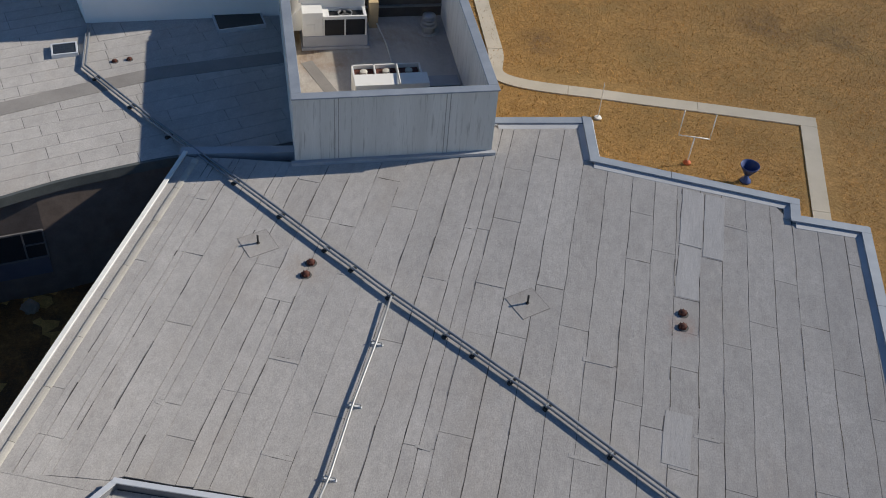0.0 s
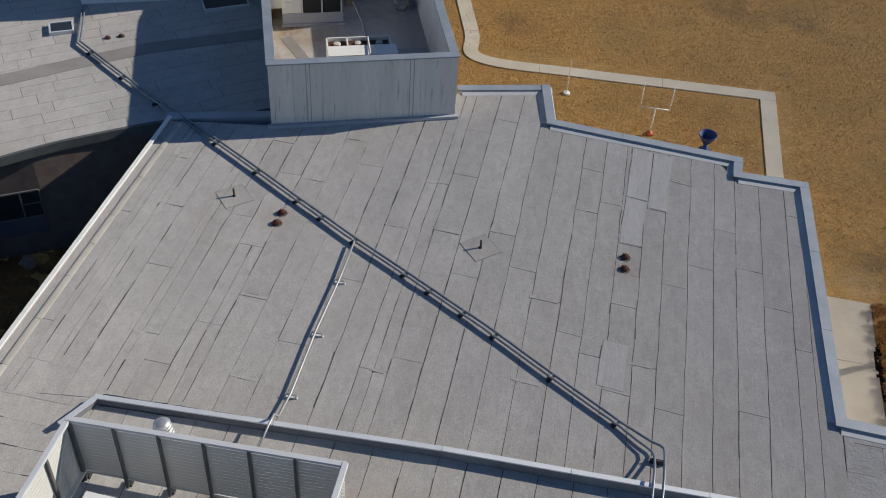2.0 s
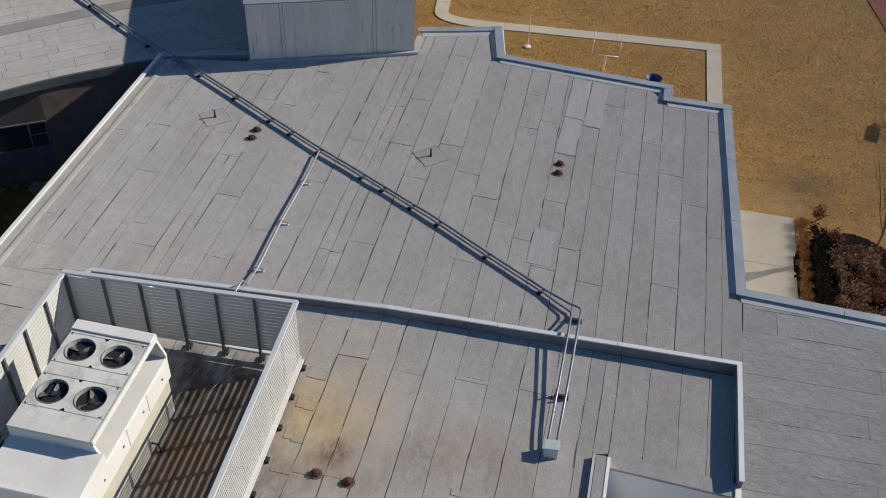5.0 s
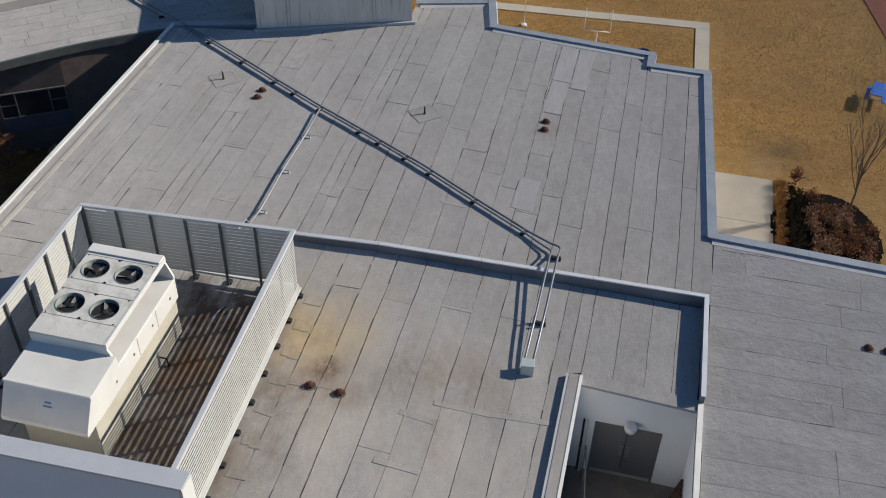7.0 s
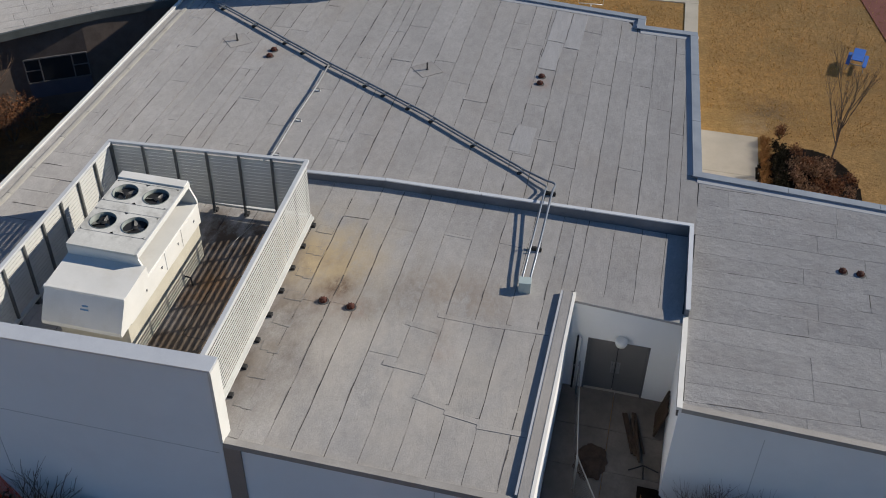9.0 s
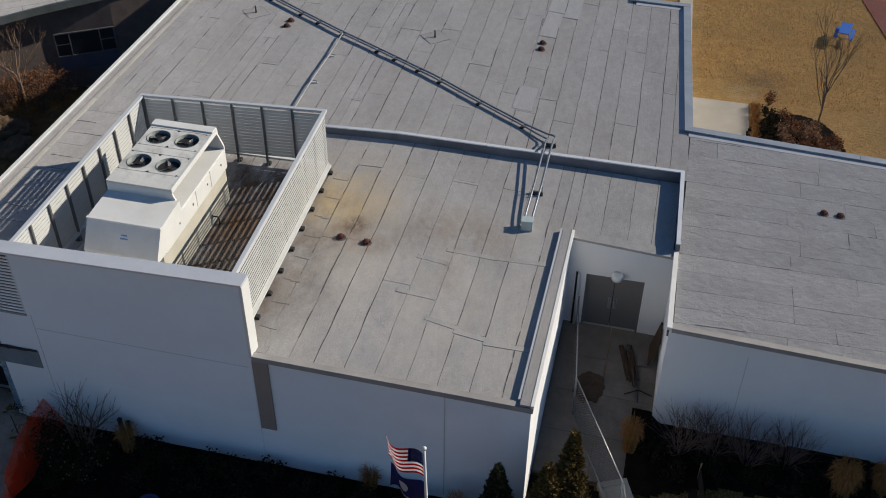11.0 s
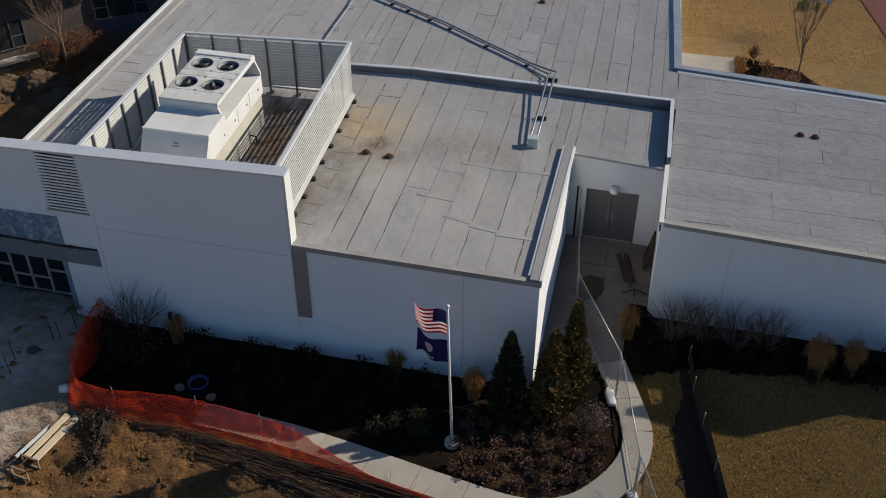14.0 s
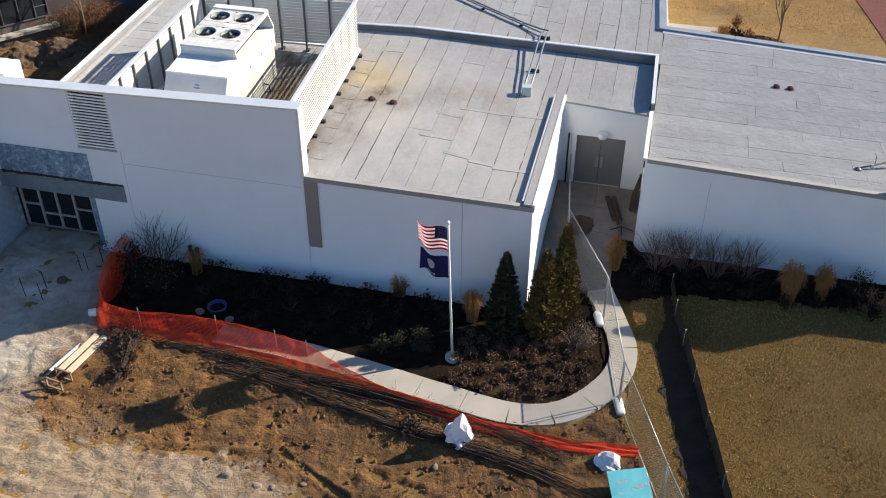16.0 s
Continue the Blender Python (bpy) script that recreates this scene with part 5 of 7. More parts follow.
PINKTAN = material("pink_tan_leaves", (0.26, 0.145, 0.085), (0.45, 0.285, 0.175), 3.0, 0.9, 0.0, 20, island=0.6, spec=0.08)
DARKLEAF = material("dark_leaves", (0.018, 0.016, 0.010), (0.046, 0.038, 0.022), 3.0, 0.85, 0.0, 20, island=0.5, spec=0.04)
PLASTIC_W = material("white_plastic", (0.75, 0.75, 0.76), (0.82, 0.82, 0.83), 3.0, 0.4, 0.3, 10)
SILT = material("black_silt_fabric", (0.015, 0.015, 0.016), (0.025, 0.025, 0.025), 2.0, 0.7, 0.2, 30)
PALEWOOD = material("pale_new_wood", (0.62, 0.50, 0.34), (0.70, 0.58, 0.42), 2.0, 0.8, 0.1, 20)
TEAL = material("teal_board", (0.09, 0.42, 0.48), (0.16, 0.54, 0.60), 1.5, 0.5, 0.05, 20)
DEEPBLUE = material("deep_blue_glaze", (0.015, 0.035, 0.13), (0.025, 0.05, 0.17), 2.0, 0.4, 0.05)
BLUEPL = material("blue_plastic", (0.03, 0.10, 0.38), (0.04, 0.13, 0.45), 2.0, 0.45, 0.05)
NAVY = material("navy_cloth", (0.02, 0.025, 0.11), (0.03, 0.035, 0.15), 3.0, 0.8, 0.05)
REDCL = material("red_cloth", (0.45, 0.03, 0.045), (0.52, 0.04, 0.055), 3.0, 0.8, 0.05)
WHITECL = material("white_cloth", (0.78, 0.78, 0.78), (0.84, 0.84, 0.84), 3.0, 0.8, 0.05)
for m in (NAVY, REDCL, WHITECL):
    # thin cloth lets the sun through
    t = m.node_tree
    bsdf = t.nodes["Principled BSDF"]
    glow, blend = t.nodes.new("ShaderNodeBsdfTranslucent"), t.nodes.new("ShaderNodeMixShader")
    t.links.new(bsdf.inputs["Base Color"].links[0].from_socket, glow.inputs["Color"])
    blend.inputs[0].default_value = 0.65
    t.links.new(bsdf.outputs[0], blend.inputs[1])
    t.links.new(glow.outputs[0], blend.inputs[2])
    t.links.new(blend.outputs[0], t.nodes["Material Output"].inputs["Surface"])
STEEL = material("fence_steel", (0.33, 0.34, 0.35), (0.42, 0.43, 0.44), 4.0, 0.45, 0.05, 40, metal=0.6)


def inside(poly, x, y):
    hit = False
    for (ax, ay), (bx, by) in zip(poly, poly[1:] + poly[:1]):
        if (ay > y) != (by > y) and x < ax + (y - ay) * (bx - ax) / (by - ay):
            hit = not hit
    return hit


def wobble(x, y, s=0.25):
    return s * (noise.noise((x * 0.8, y * 0.8, 3.1)) + 0.5 * noise.noise((x * 3, y * 3, 7.7)))


BED = [(-7.2, 0.0), (-6.5, -3.05), (-3.0, -3.4), (-2.15, -3.5), (-2.1, -2.82), (1.0, -3.06), (3.3, -3.46), (5.6, -3.88), (7.7, -4.15), (9.05, -3.7), (10.0, -2.4), (10.25, -1.2), (9.85, 0.0), (9.2, 1.3), (7.4, 1.4), (7.4, 0.0)]
WINGBED = [(9.95, 4.1), (9.85, 1.4), (10.6, 1.2), (12.0, 2.0), (15.0, 2.3), (19.0, 2.9), (34.0, 3.4), (34.0, 4.1)]
DIRTY = [(-7.2, -3.0), (-3.0, -3.4), (1.0, -3.75), (5.5, -4.65), (7.8, -4.95), (9.6, -4.6), (10.6, -3.4), (12.3, -8.0), (12.7, -11.4), (9.5, -13.1), (4.5, -12.4), (-2.0, -13.6), (-9.0, -13.0), (-7.6, -8.0)]
DUST = [(-11.2, 0.8), (-7.9, 0.8), (-7.1, -0.8), (-6.3, -3.6), (-6.75, -5.2), (-6.9, -6.3), (-6.6, -7.4), (-4.75, -8.1), (-2.6, -8.0), (-1.0, -7.75), (0.8, -8.1), (2.9, -8.8), (4.0, -10.0), (4.0, -11.5), (2.0, -12.8), (-4.0, -13.5), (-10.0, -12.8), (-15.2, -11.6), (-15.6, -4.5), (-11.2, -4.5)]
COURT = [(-30.0, 2.0), (-10.4, 2.0), (-10.4, 21.6), (-13.9, 19.2), (-18.5, 15.7), (-30.0, 3.0)]
tagged(sheet("ground_bed", lambda x, y: inside(BED, x, y), 0.15, -7.5, 10.5, -4.5, 1.6, 0.03, MULCH, 0.025), "mulch of the planting bed, with shade and a sunlit end painted in", "mulch", kind="structure")
tagged(sheet("ground_wing_bed", lambda x, y: inside(WINGBED, x, y + wobble(x, y)), 0.1, 9.6, 34.0, 0.9, 4.2, 0.075, MULCH, 0.02), "dark mulch along the white wing wall", "mulch", kind="structure")
LAWN = [(10.7, 4.2), (10.7, 1.0), (10.95, 0.2), (11.0, -3.2), (10.4, -4.2), (10.4, -5.0), (13.0, -16.0), (60.0, -16.0), (60.0, 4.2)]
tagged(sheet("ground_front_lawn", lambda x, y: inside(LAWN, x, y), 0.15, 9.3, 34.0, -13.0, 4.2, 0.03, FRONTLAWN, 0.012), "dark dormant front lawn", "lawn", kind="structure")
dirt = tagged(sheet("ground_dirt", lambda x, y: inside(DIRTY, x + wobble(x, y, 0.1), y + wobble(y, x, 0.08)) or inside(DUST, x, y), 0.075, -16.0, 13.2, -14.0, 0.9, 0.04, DIRT, 0.05, churn=0.085), "churned bare dirt with straw, pale and dusty by the entry", "dirt", kind="structure")


def edge_distance(poly, x, y):
    """How far a plan point lies inside an outline (outside: minus)."""
    p, best = Vector((x, y)), 1e9
    for a, b in zip(poly, poly[1:] + poly[:1]):
        a, b = Vector(a), Vector(b)
        u = min(1.0, max(0.0, (p - a).dot(b - a) / (b - a).length_squared))
        best = min(best, (p - a.lerp(b, u)).length)
    return best if inside(poly, x, y) else -best


cover = dirt.data.attributes.new("dust", "FLOAT", "POINT")
cover.data.foreach_set("value", [min(1.5, max(-1.0, 0.5 + 0.7 * edge_distance(DUST, v.co.x, v.co.y))) for v in dirt.data.vertices])
tagged(sheet("ground_court", lambda x, y: inside(COURT, x, y), 0.4, -30.0, -10.2, 2.0, 21.2, 0.02, DIRT, 0.06), "dark dirt of the courtyard between the buildings", "dirt", kind="structure")
tagged(put(prism([(22.0, 20.0), (25.8, 20.0), (19.59, 50.0), (15.79, 50.0)], -0.35, -0.21), "ground_track", TRACK), "red running surface beyond the lawn", "track", kind="structure")


# ---- plants ----
def blade(bm, p, q, w, rnd, bend=0.3):
    """A tapering strip from p to q."""
    p, q = Vector(p), Vector(q)
    d = q - p
    side = d.cross(Vector((rnd.uniform(-1, 1), rnd.uniform(-1, 1), rnd.uniform(-1, 1)))).normalized() * w
    mid = p + d * 0.55 + Vector((0, 0, bend * d.length * 0.15))
    a, b = bm.verts.new(p - side), bm.verts.new(p + side)
    c, e = bm.verts.new(mid + side * 0.8), bm.verts.new(mid - side * 0.8)
    t = bm.verts.new(q)
    bm.faces.new((a, b, c, e))
    bm.faces.new((e, c, t))


def raw(bm, name, mat, parent, label=""):
    me = bpy.data.meshes.new(name)
    bm.to_mesh(me)
    bm.free()
    me.materials.append(mat)
    ob = new(name, me)
    ob.parent = parent
    return tagged(ob, label) if label else ob


def grass_clump(x, y, h, r, seed, label="tall clump of dry straw-coloured ornamental grass", mat=None, n=420, name="grass_clump"):
    rnd = random.Random(seed)
    root = thing(name, label, "ornamental grass", (x, y, ground_z(x, y)), 0, "ornamental grasses")
    bm = bmesh.new()
    for k in range(n):
        a, q = rnd.uniform(0, 6.283), rnd.random() ** 0.7
        foot = 0.42 * r * rnd.random()
        p = Vector((foot * math.cos(a), foot * math.sin(a), 0))
        out, b = r * (0.2 + 0.62 * q), a + rnd.uniform(-0.35, 0.35)
        mid = Vector((0.75 * out * math.cos(b), 0.75 * out * math.sin(b), h * rnd.uniform(0.6, 1.0) * (1 - 0.25 * q)))
        tip = Vector((1.15 * out * math.cos(b), 1.15 * out * math.sin(b), mid.z * rnd.uniform(0.7, 1.12)))
        blade(bm, p, mid, 0.008, rnd, 0.8)
        blade(bm, mid, tip, 0.007, rnd, 0.6)
    raw(bm, "tuft", mat or STRAW, root)
    return root


def leaf_quads(bm, centre, n, spread, size, rnd, up=0.3):
    for k in range(n):
        c = Vector(centre) + Vector((rnd.gauss(0, spread[0]), rnd.gauss(0, spread[1]), rnd.gauss(0, spread[2])))
        d = Vector((rnd.uniform(-1, 1), rnd.uniform(-1, 1), rnd.uniform(-0.6, 1) + up)).normalized()
        s = size * rnd.uniform(0.6, 1.4)
        u = d.orthogonal().normalized()
        v = d.cross(u)
        bm.faces.new([bm.verts.new(c + u * s * i + v * s * 0.55 * j) for i, j in ((-1, 0), (0, -1), (1, 0), (0, 1))])


def branching(bm, p, d, length, r, depth, rnd, spread=0.5, sides=5, kids=3, tips=None):
    """A limb that forks into thinner ones."""
    pts, q, e = [Vector(p)], Vector(p), Vector(d).normalized()
    for k in range(3):
        e = (e + Vector((rnd.uniform(-1, 1), rnd.uniform(-1, 1), rnd.uniform(-0.4, 0.9))) * 0.13).normalized()
        q = q + e * length / 3
        pts.append(q.copy())
    add_tube(bm, pts, r, sides if depth > 1 else 3, r * 0.55, caps=False)
    if depth == 0:
        if tips is not None:
            tips.append(q)
        return
    for k in range(kids):
        at = pts[1] + (pts[3] - pts[1]) * rnd.uniform(0.2, 1.0)
        t = e.orthogonal().normalized()
        t.rotate(Matrix.Rotation(rnd.uniform(0, 6.283), 3, e))
        nd = (e + t * spread * rnd.uniform(0.6, 1.4) + Vector((0, 0, 0.15))).normalized()
        branching(bm, at, nd, length * rnd.uniform(0.55, 0.8), r * 0.5, depth - 1, rnd, spread, sides, kids, tips)


def bare_tree(x, y, h, seed, label, mat, name="bare_tree", trunk=0.06, kids=4, spread=0.55, z=None, depth=3):
    rnd = random.Random(seed)
    root = thing(name, label, "tree", (x, y, ground_z(x, y) if z is None else z), 0, "")
    bm = bmesh.new()
    add_tube(bm, [(0, 0, -0.05), (0.02, 0.01, h * 0.2), (0.0, 0.03, h * 0.42)], trunk, 8, trunk * 0.7)
    part("trunk", bm, mat, root, smooth=True)
    bm = bmesh.new()
    for k in range(kids + 3):
        z = h * (0.22 + 0.2 * k / (kids + 2))
        a = rnd.uniform(0, 6.283)
        branching(bm, (0, 0.02, z), (spread * math.cos(a), spread * math.sin(a), 1.0), h * rnd.uniform(0.24, 0.34), trunk * 0.5, depth, rnd, spread * 0.8, 4, 3)
    part("crown", bm, mat, root, "fine bare branches")
    return root


def twig_shrub(x, y, h, r, seed, label, mat, n=16, leaves=0, leaf_mat=None, leaf=0.03, name="bare_shrub", category="shrub", group="", stem=0.014):
    rnd = random.Random(seed)
    root = thing(name, label, category, (x, y, ground_z(x, y)), 0, group)
    bm, tips = bmesh.new(), []
    for k in range(n):
        a, q = rnd.uniform(0, 6.283), rnd.random()
        branching(bm, (0.12 * r * math.cos(a), 0.12 * r * math.sin(a), 0), (q * r / h * 1.3 * math.cos(a), q * r / h * 1.3 * math.sin(a), 1), h * rnd.uniform(0.4, 0.55), stem, 2, rnd, 0.55, 3, 3, tips)
    raw(bm, "crown", mat, root)
    if leaves:
        bm = bmesh.new()
        for k in range(leaves):
            leaf_quads(bm, tips[rnd.randrange(len(tips))], 3, (0.06, 0.06, 0.06), leaf, rnd)
        raw(bm, "foliage", leaf_mat, root)
    return root


def mound_shrub(x, y, h, r, seed, label, leaf_mat, n=900, leaf=0.035, name="shrub", group=""):
    """A leafy shrub with an uneven outline and gaps."""
    rnd = random.Random(seed)
    root = thing(name, label, "shrub", (x, y, ground_z(x, y)), 0, group)
    bm = bmesh.new()
    for k in range(8):
        a = rnd.uniform(0, 6.283)
        branching(bm, (0, 0, 0), (0.6 * math.cos(a), 0.6 * math.sin(a), 0.9), h * 0.55, 0.015, 1, rnd, 0.6, 3, 3)
    raw(bm, "crown", BRUSH, root)
    bm = bmesh.new()
    lumps = [(rnd.uniform(0, 6.283), rnd.uniform(0.2, 0.95)) for k in range(14)]
    for k in range(n):
        a, q = lumps[rnd.randrange(14)]
        c = (r * q * 0.8 * math.cos(a), r * q * 0.8 * math.sin(a), h * (0.35 + 0.5 * math.sqrt(max(0.0, 1 - q * q)) * rnd.random()))
        leaf_quads(bm, c, 1, (0.16 * r, 0.16 * r, 0.12 * h), leaf, rnd)
    raw(bm, "foliage", leaf_mat, root)
    return root


def evergreen(x, y, h, r, seed, mat, label):
    """A conifer of upswept sprays on whorled limbs, dense inside and ragged outside."""
    rnd = random.Random(seed)
    root = thing("evergreen", label, "conifer", (x, y, ground_z(x, y)), 0, "evergreens by the corner")
    part("trunk", tube([(0, 0, 0), (0, 0, h * 0.9)], 0.05, 6, 0.012), TWIG, root)
    bm = bmesh.new()
    for k in range(int(150 * h)):
        u = rnd.random() ** 1.25
        a = rnd.uniform(0, 6.283)
        lump = 1 + 0.22 * noise.noise((2.2 * math.cos(a), 2.2 * math.sin(a), 5 * u + seed)) + rnd.uniform(-0.12, 0.12)
        reach = r * lump * min(1.0, 0.55 + 3 * u) * (1 - u) ** 0.78
        z = h * (0.02 + 0.95 * u)
        for s in range(5):
            f = 0.45 + 0.14 * s
            c = Vector((reach * f * math.cos(a), reach * f * math.sin(a), z + 0.16 * reach * s / 4))
            for q in range(3):
                b = a + rnd.uniform(-1.1, 1.1)
                tip = c + Vector((math.cos(b), math.sin(b), rnd.uniform(0.2, 1.3))) * rnd.uniform(0.06, 0.12)
                blade(bm, c + Vector((rnd.uniform(-0.04, 0.04), rnd.uniform(-0.04, 0.04), rnd.uniform(-0.05, 0.05))), tip, rnd.uniform(0.018, 0.034), rnd)
    raw(bm, "foliage", mat, root)
    return root


def seed_shrub(x, y, h, r, seed):
    """A dark shrub with pale seed heads at its tips."""
    root = mound_shrub(x, y, h, r, seed, "large dark shrub dotted with small brown seed heads", DARKLEAF, 1500, 0.04)
    rnd = random.Random(seed + 500)
    for k in range(60):
        a, q = rnd.uniform(0, 6.283), rnd.random() ** 0.5
        part("seed_head", lathe([(0.006, -0.02), (0.022, -0.008), (0.02, 0.012), (0.006, 0.022)], 6, (r * q * math.cos(a), r * q * math.sin(a), h * (0.62 + 0.4 * math.sqrt(1 - q * q)))), REDTWIG, root)
    return root


evergreen(6.8, -1.15, 3.3, 0.66, 3, EVERDARK, "dark green cone-shaped conifer beside the wall corner")
evergreen(8.0, -0.95, 3.5, 0.66, 4, EVERGREEN, "tall olive-green columnar conifer")
evergreen(8.5, -0.3, 4.1, 0.66, 5, EVERGREEN, "tall olive-green columnar conifer")
grass_clump(5.7, -0.75, 1.35, 0.46, 11, n=560)
grass_clump(3.1, -0.1, 1.0, 0.45, 12, "pale dry ornamental grass against the wall", n=300)
grass_clump(9.95, 2.75, 1.5, 0.44, 13, n=560)
grass_clump(15.75, 2.6, 1.75, 0.58, 14, n=700)
grass_clump(16.8, 2.9, 1.6, 0.48, 15, n=560)
grass_clump(-4.0, -0.45, 1.2, 0.45, 16, "pale dry ornamental grass against the wall", n=300)
twig_shrub(-5.3, -0.7, 2.3, 1.1, 21, "bare grey-brown multi-stemmed shrub against the wall", TWIG, n=14, stem=0.026)
seed_shrub(-6.0, -1.2, 1.35, 1.0, 22)
seed_shrub(-4.7, -1.5, 1.2, 1.0, 23)
mound_shrub(-5.6, -2.1, 0.7, 0.7, 24, "low dark leafy shrub", DARKLEAF, 700)
mound_shrub(-7.6, 0.2, 0.7, 0.45, 25, "small dark evergreen shrub by the entry", DARKLEAF, 500)
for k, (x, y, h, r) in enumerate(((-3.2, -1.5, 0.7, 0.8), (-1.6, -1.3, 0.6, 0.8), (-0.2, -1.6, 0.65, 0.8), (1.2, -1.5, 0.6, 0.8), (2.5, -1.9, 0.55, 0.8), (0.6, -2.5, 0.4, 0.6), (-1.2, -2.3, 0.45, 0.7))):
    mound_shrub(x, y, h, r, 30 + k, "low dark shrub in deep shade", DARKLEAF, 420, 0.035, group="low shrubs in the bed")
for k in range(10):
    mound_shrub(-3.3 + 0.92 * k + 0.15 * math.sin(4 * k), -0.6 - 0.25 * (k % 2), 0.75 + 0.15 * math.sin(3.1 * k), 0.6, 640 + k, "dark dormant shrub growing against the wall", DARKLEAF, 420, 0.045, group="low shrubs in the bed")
for k, (x, y) in enumerate(((3.7, -2.3), (4.3, -2.0), (3.2, -2.7), (4.4, -2.6))):
    mound_shrub(x, y, 0.45, 0.45, 40 + k, "low spreading green juniper", EVERDARK, 420, 0.035, group="low shrubs in the bed")
for k, x in enumerate((11.4, 12.3, 13.3, 14.3)):
    twig_shrub(x, 3.2 + 0.15 * (k % 2), 1.75, 0.95, 50 + k, "bare reddish-brown twiggy shrub along the white wall", REDTWIG, n=34, group="bare shrubs along the wall")
mound_shrub(17.9, 3.2, 1.15, 0.7, 55, "dark green shrub against the white wall", DARKLEAF, 800)
twig_shrub(18.5, 2.6, 1.0, 0.7, 56, "rust-brown twiggy shrub with dry leaves", TWIG, 14, 260, RUSSET)
mound_shrub(9.3, -0.9, 0.7, 0.6, 57, "tan dry shrub below the conifers", DRYLEAF, 700, 0.03)
twig_shrub(9.1, -1.3, 0.8, 0.7, 58, "pale bare shrub below the conifers", PALETWIG, n=18)

for k, (x, y) in enumerate(((-4.25, -0.22), (-4.02, -0.2))):
    ps = thing("bollard_post", "dark square post standing beside the white wall", "post", (x, y, 0.0), 0, "posts beside the wall")
    part("shaft", box(-0.05, 0.05, -0.05, 0.05, -0.1, 0.95 - 0.08 * k, bevel=0.006), BLACK, ps)
    part("cap", box(-0.06, 0.06, -0.06, 0.06, 0.95 - 0.08 * k, 0.98 - 0.08 * k, bevel=0.006), BLACK, ps)
for k in range(22):
    mound_shrub(10.6 + 0.38 * k + 0.1 * math.sin(5 * k), 2.75 + 0.45 * math.sin(2.3 * k), 0.55, 0.5, 600 + k, "low dark dormant shrub along the wing wall", DARKLEAF, 260, 0.04, group="low shrubs along the wing wall")

# low dormant perennials in the sunny end of the bed
def perennial(seed):
    rnd = random.Random(seed)
    root = thing("perennial_clump", "low dormant perennial with tan seed heads in mulch", "perennial", (0, 0, 0), 0, "dormant perennials in the bed")
    bm = bmesh.new()
    for k in range(90):
        a, q = rnd.uniform(0, 6.283), rnd.random() ** 0.6
        blade(bm, (0.05 * math.cos(a), 0.05 * math.sin(a), 0), (0.2 * q * math.cos(a), 0.2 * q * math.sin(a), 0.26 * (1 - 0.4 * q)), 0.007, rnd)
    raw(bm, "tuft", PALETWIG, root)
    bm = bmesh.new()
    leaf_quads(bm, (0, 0, 0.15), 210, (0.11, 0.11, 0.065), 0.04, rnd)
    raw(bm, "foliage", SEEDLEAF, root)
    return root


SEEDLEAF = material("grey_brown_leaves", (0.09, 0.05, 0.034), (0.20, 0.115, 0.08), 3.0, 0.9, 0.0, 20, island=0.6, spec=0.05)
models = [perennial(70 + k) for k in range(4)]
rnd = random.Random(9)
spots = []
for k in range(4000):
    x, y = rnd.uniform(5.6, 10.1), rnd.uniform(-4.0, -1.4)
    if inside(BED, x, y + 0.15) and inside(BED, x, y - 0.2) and inside(BED, x + 0.2, y) and y < -1.9 - 0.28 * (x - 9.5) * (x < 9.5) + 0.2 and all((x - a) ** 2 + (y - b) ** 2 > 0.2 for a, b in spots):
        spots.append((x, y))
for k, (x, y) in enumerate(spots):
    m = pose(x, y, ground_z(x, y) + 0.02, 0, 0, 57 * k % 360)
    if k < 4:
        models[k].matrix_basis = m
    else:
        copy_thing(models[k % 4], m)

# ---- flagpole ----
def flagpole():
    root = thing("flagpole", "white metal flagpole on a round concrete footing", "flagpole", (5.46, -2.65, 0.0))
    part("pole", tube([(0, 0, 0.02), (-0.09, 0, 2.6), (-0.16, 0, 5.2)], 0.045, 12, 0.028), WHITE_METAL, root, smooth=True)
    part("finial", lathe([(0.02, 5.19), (0.05, 5.22), (0.055, 5.26), (0.03, 5.3)], 12, (-0.16, 0, 0)), WHITE_METAL, root, smooth=True)
    part("footing", lathe([(0.22, -0.1), (0.23, 0.12), (0.2, 0.18), (0.06, 0.2)], 20), CONCRETE, root, smooth=True)
    part("halyard", tube([(-0.05, -0.04, 0.9), (-0.19, -0.04, 5.1)], 0.006, 4), WHITE_METAL, root)
    return root


flagpole()


def wave(u, v, amp, phase):
    """Where a point of a flag lies, u out from the pole and v down from its top edge."""
    return Vector((-u * 0.97, amp * (0.15 + u) * math.sin(5.5 * u + 1.2 * v + phase), -v - 0.10 * u * u + 0.03 * math.sin(7 * u + phase)))


def flag(name, label, top, w, h, phase, cols, rows, pick, mats):
    root = thing(name, label, "flag", (5.46 - 0.155 * top / 5.2, -2.65, top), -20, "flags on the pole")
    bm = bmesh.new()
    v = [[bm.verts.new(wave(w * i / cols, h * j / rows, 0.13, phase)) for j in range(rows + 1)] for i in range(cols + 1)]
    for i in range(cols):
        for j in range(rows):
            bm.faces.new((v[i][j], v[i][j + 1], v[i + 1][j + 1], v[i + 1][j])).material_index = pick(i, j)
    ob = put(bm, "cloth", mats, root, smooth=True)
    ob.modifiers.new("thickness", "SOLIDIFY").thickness = 0.006
    return root


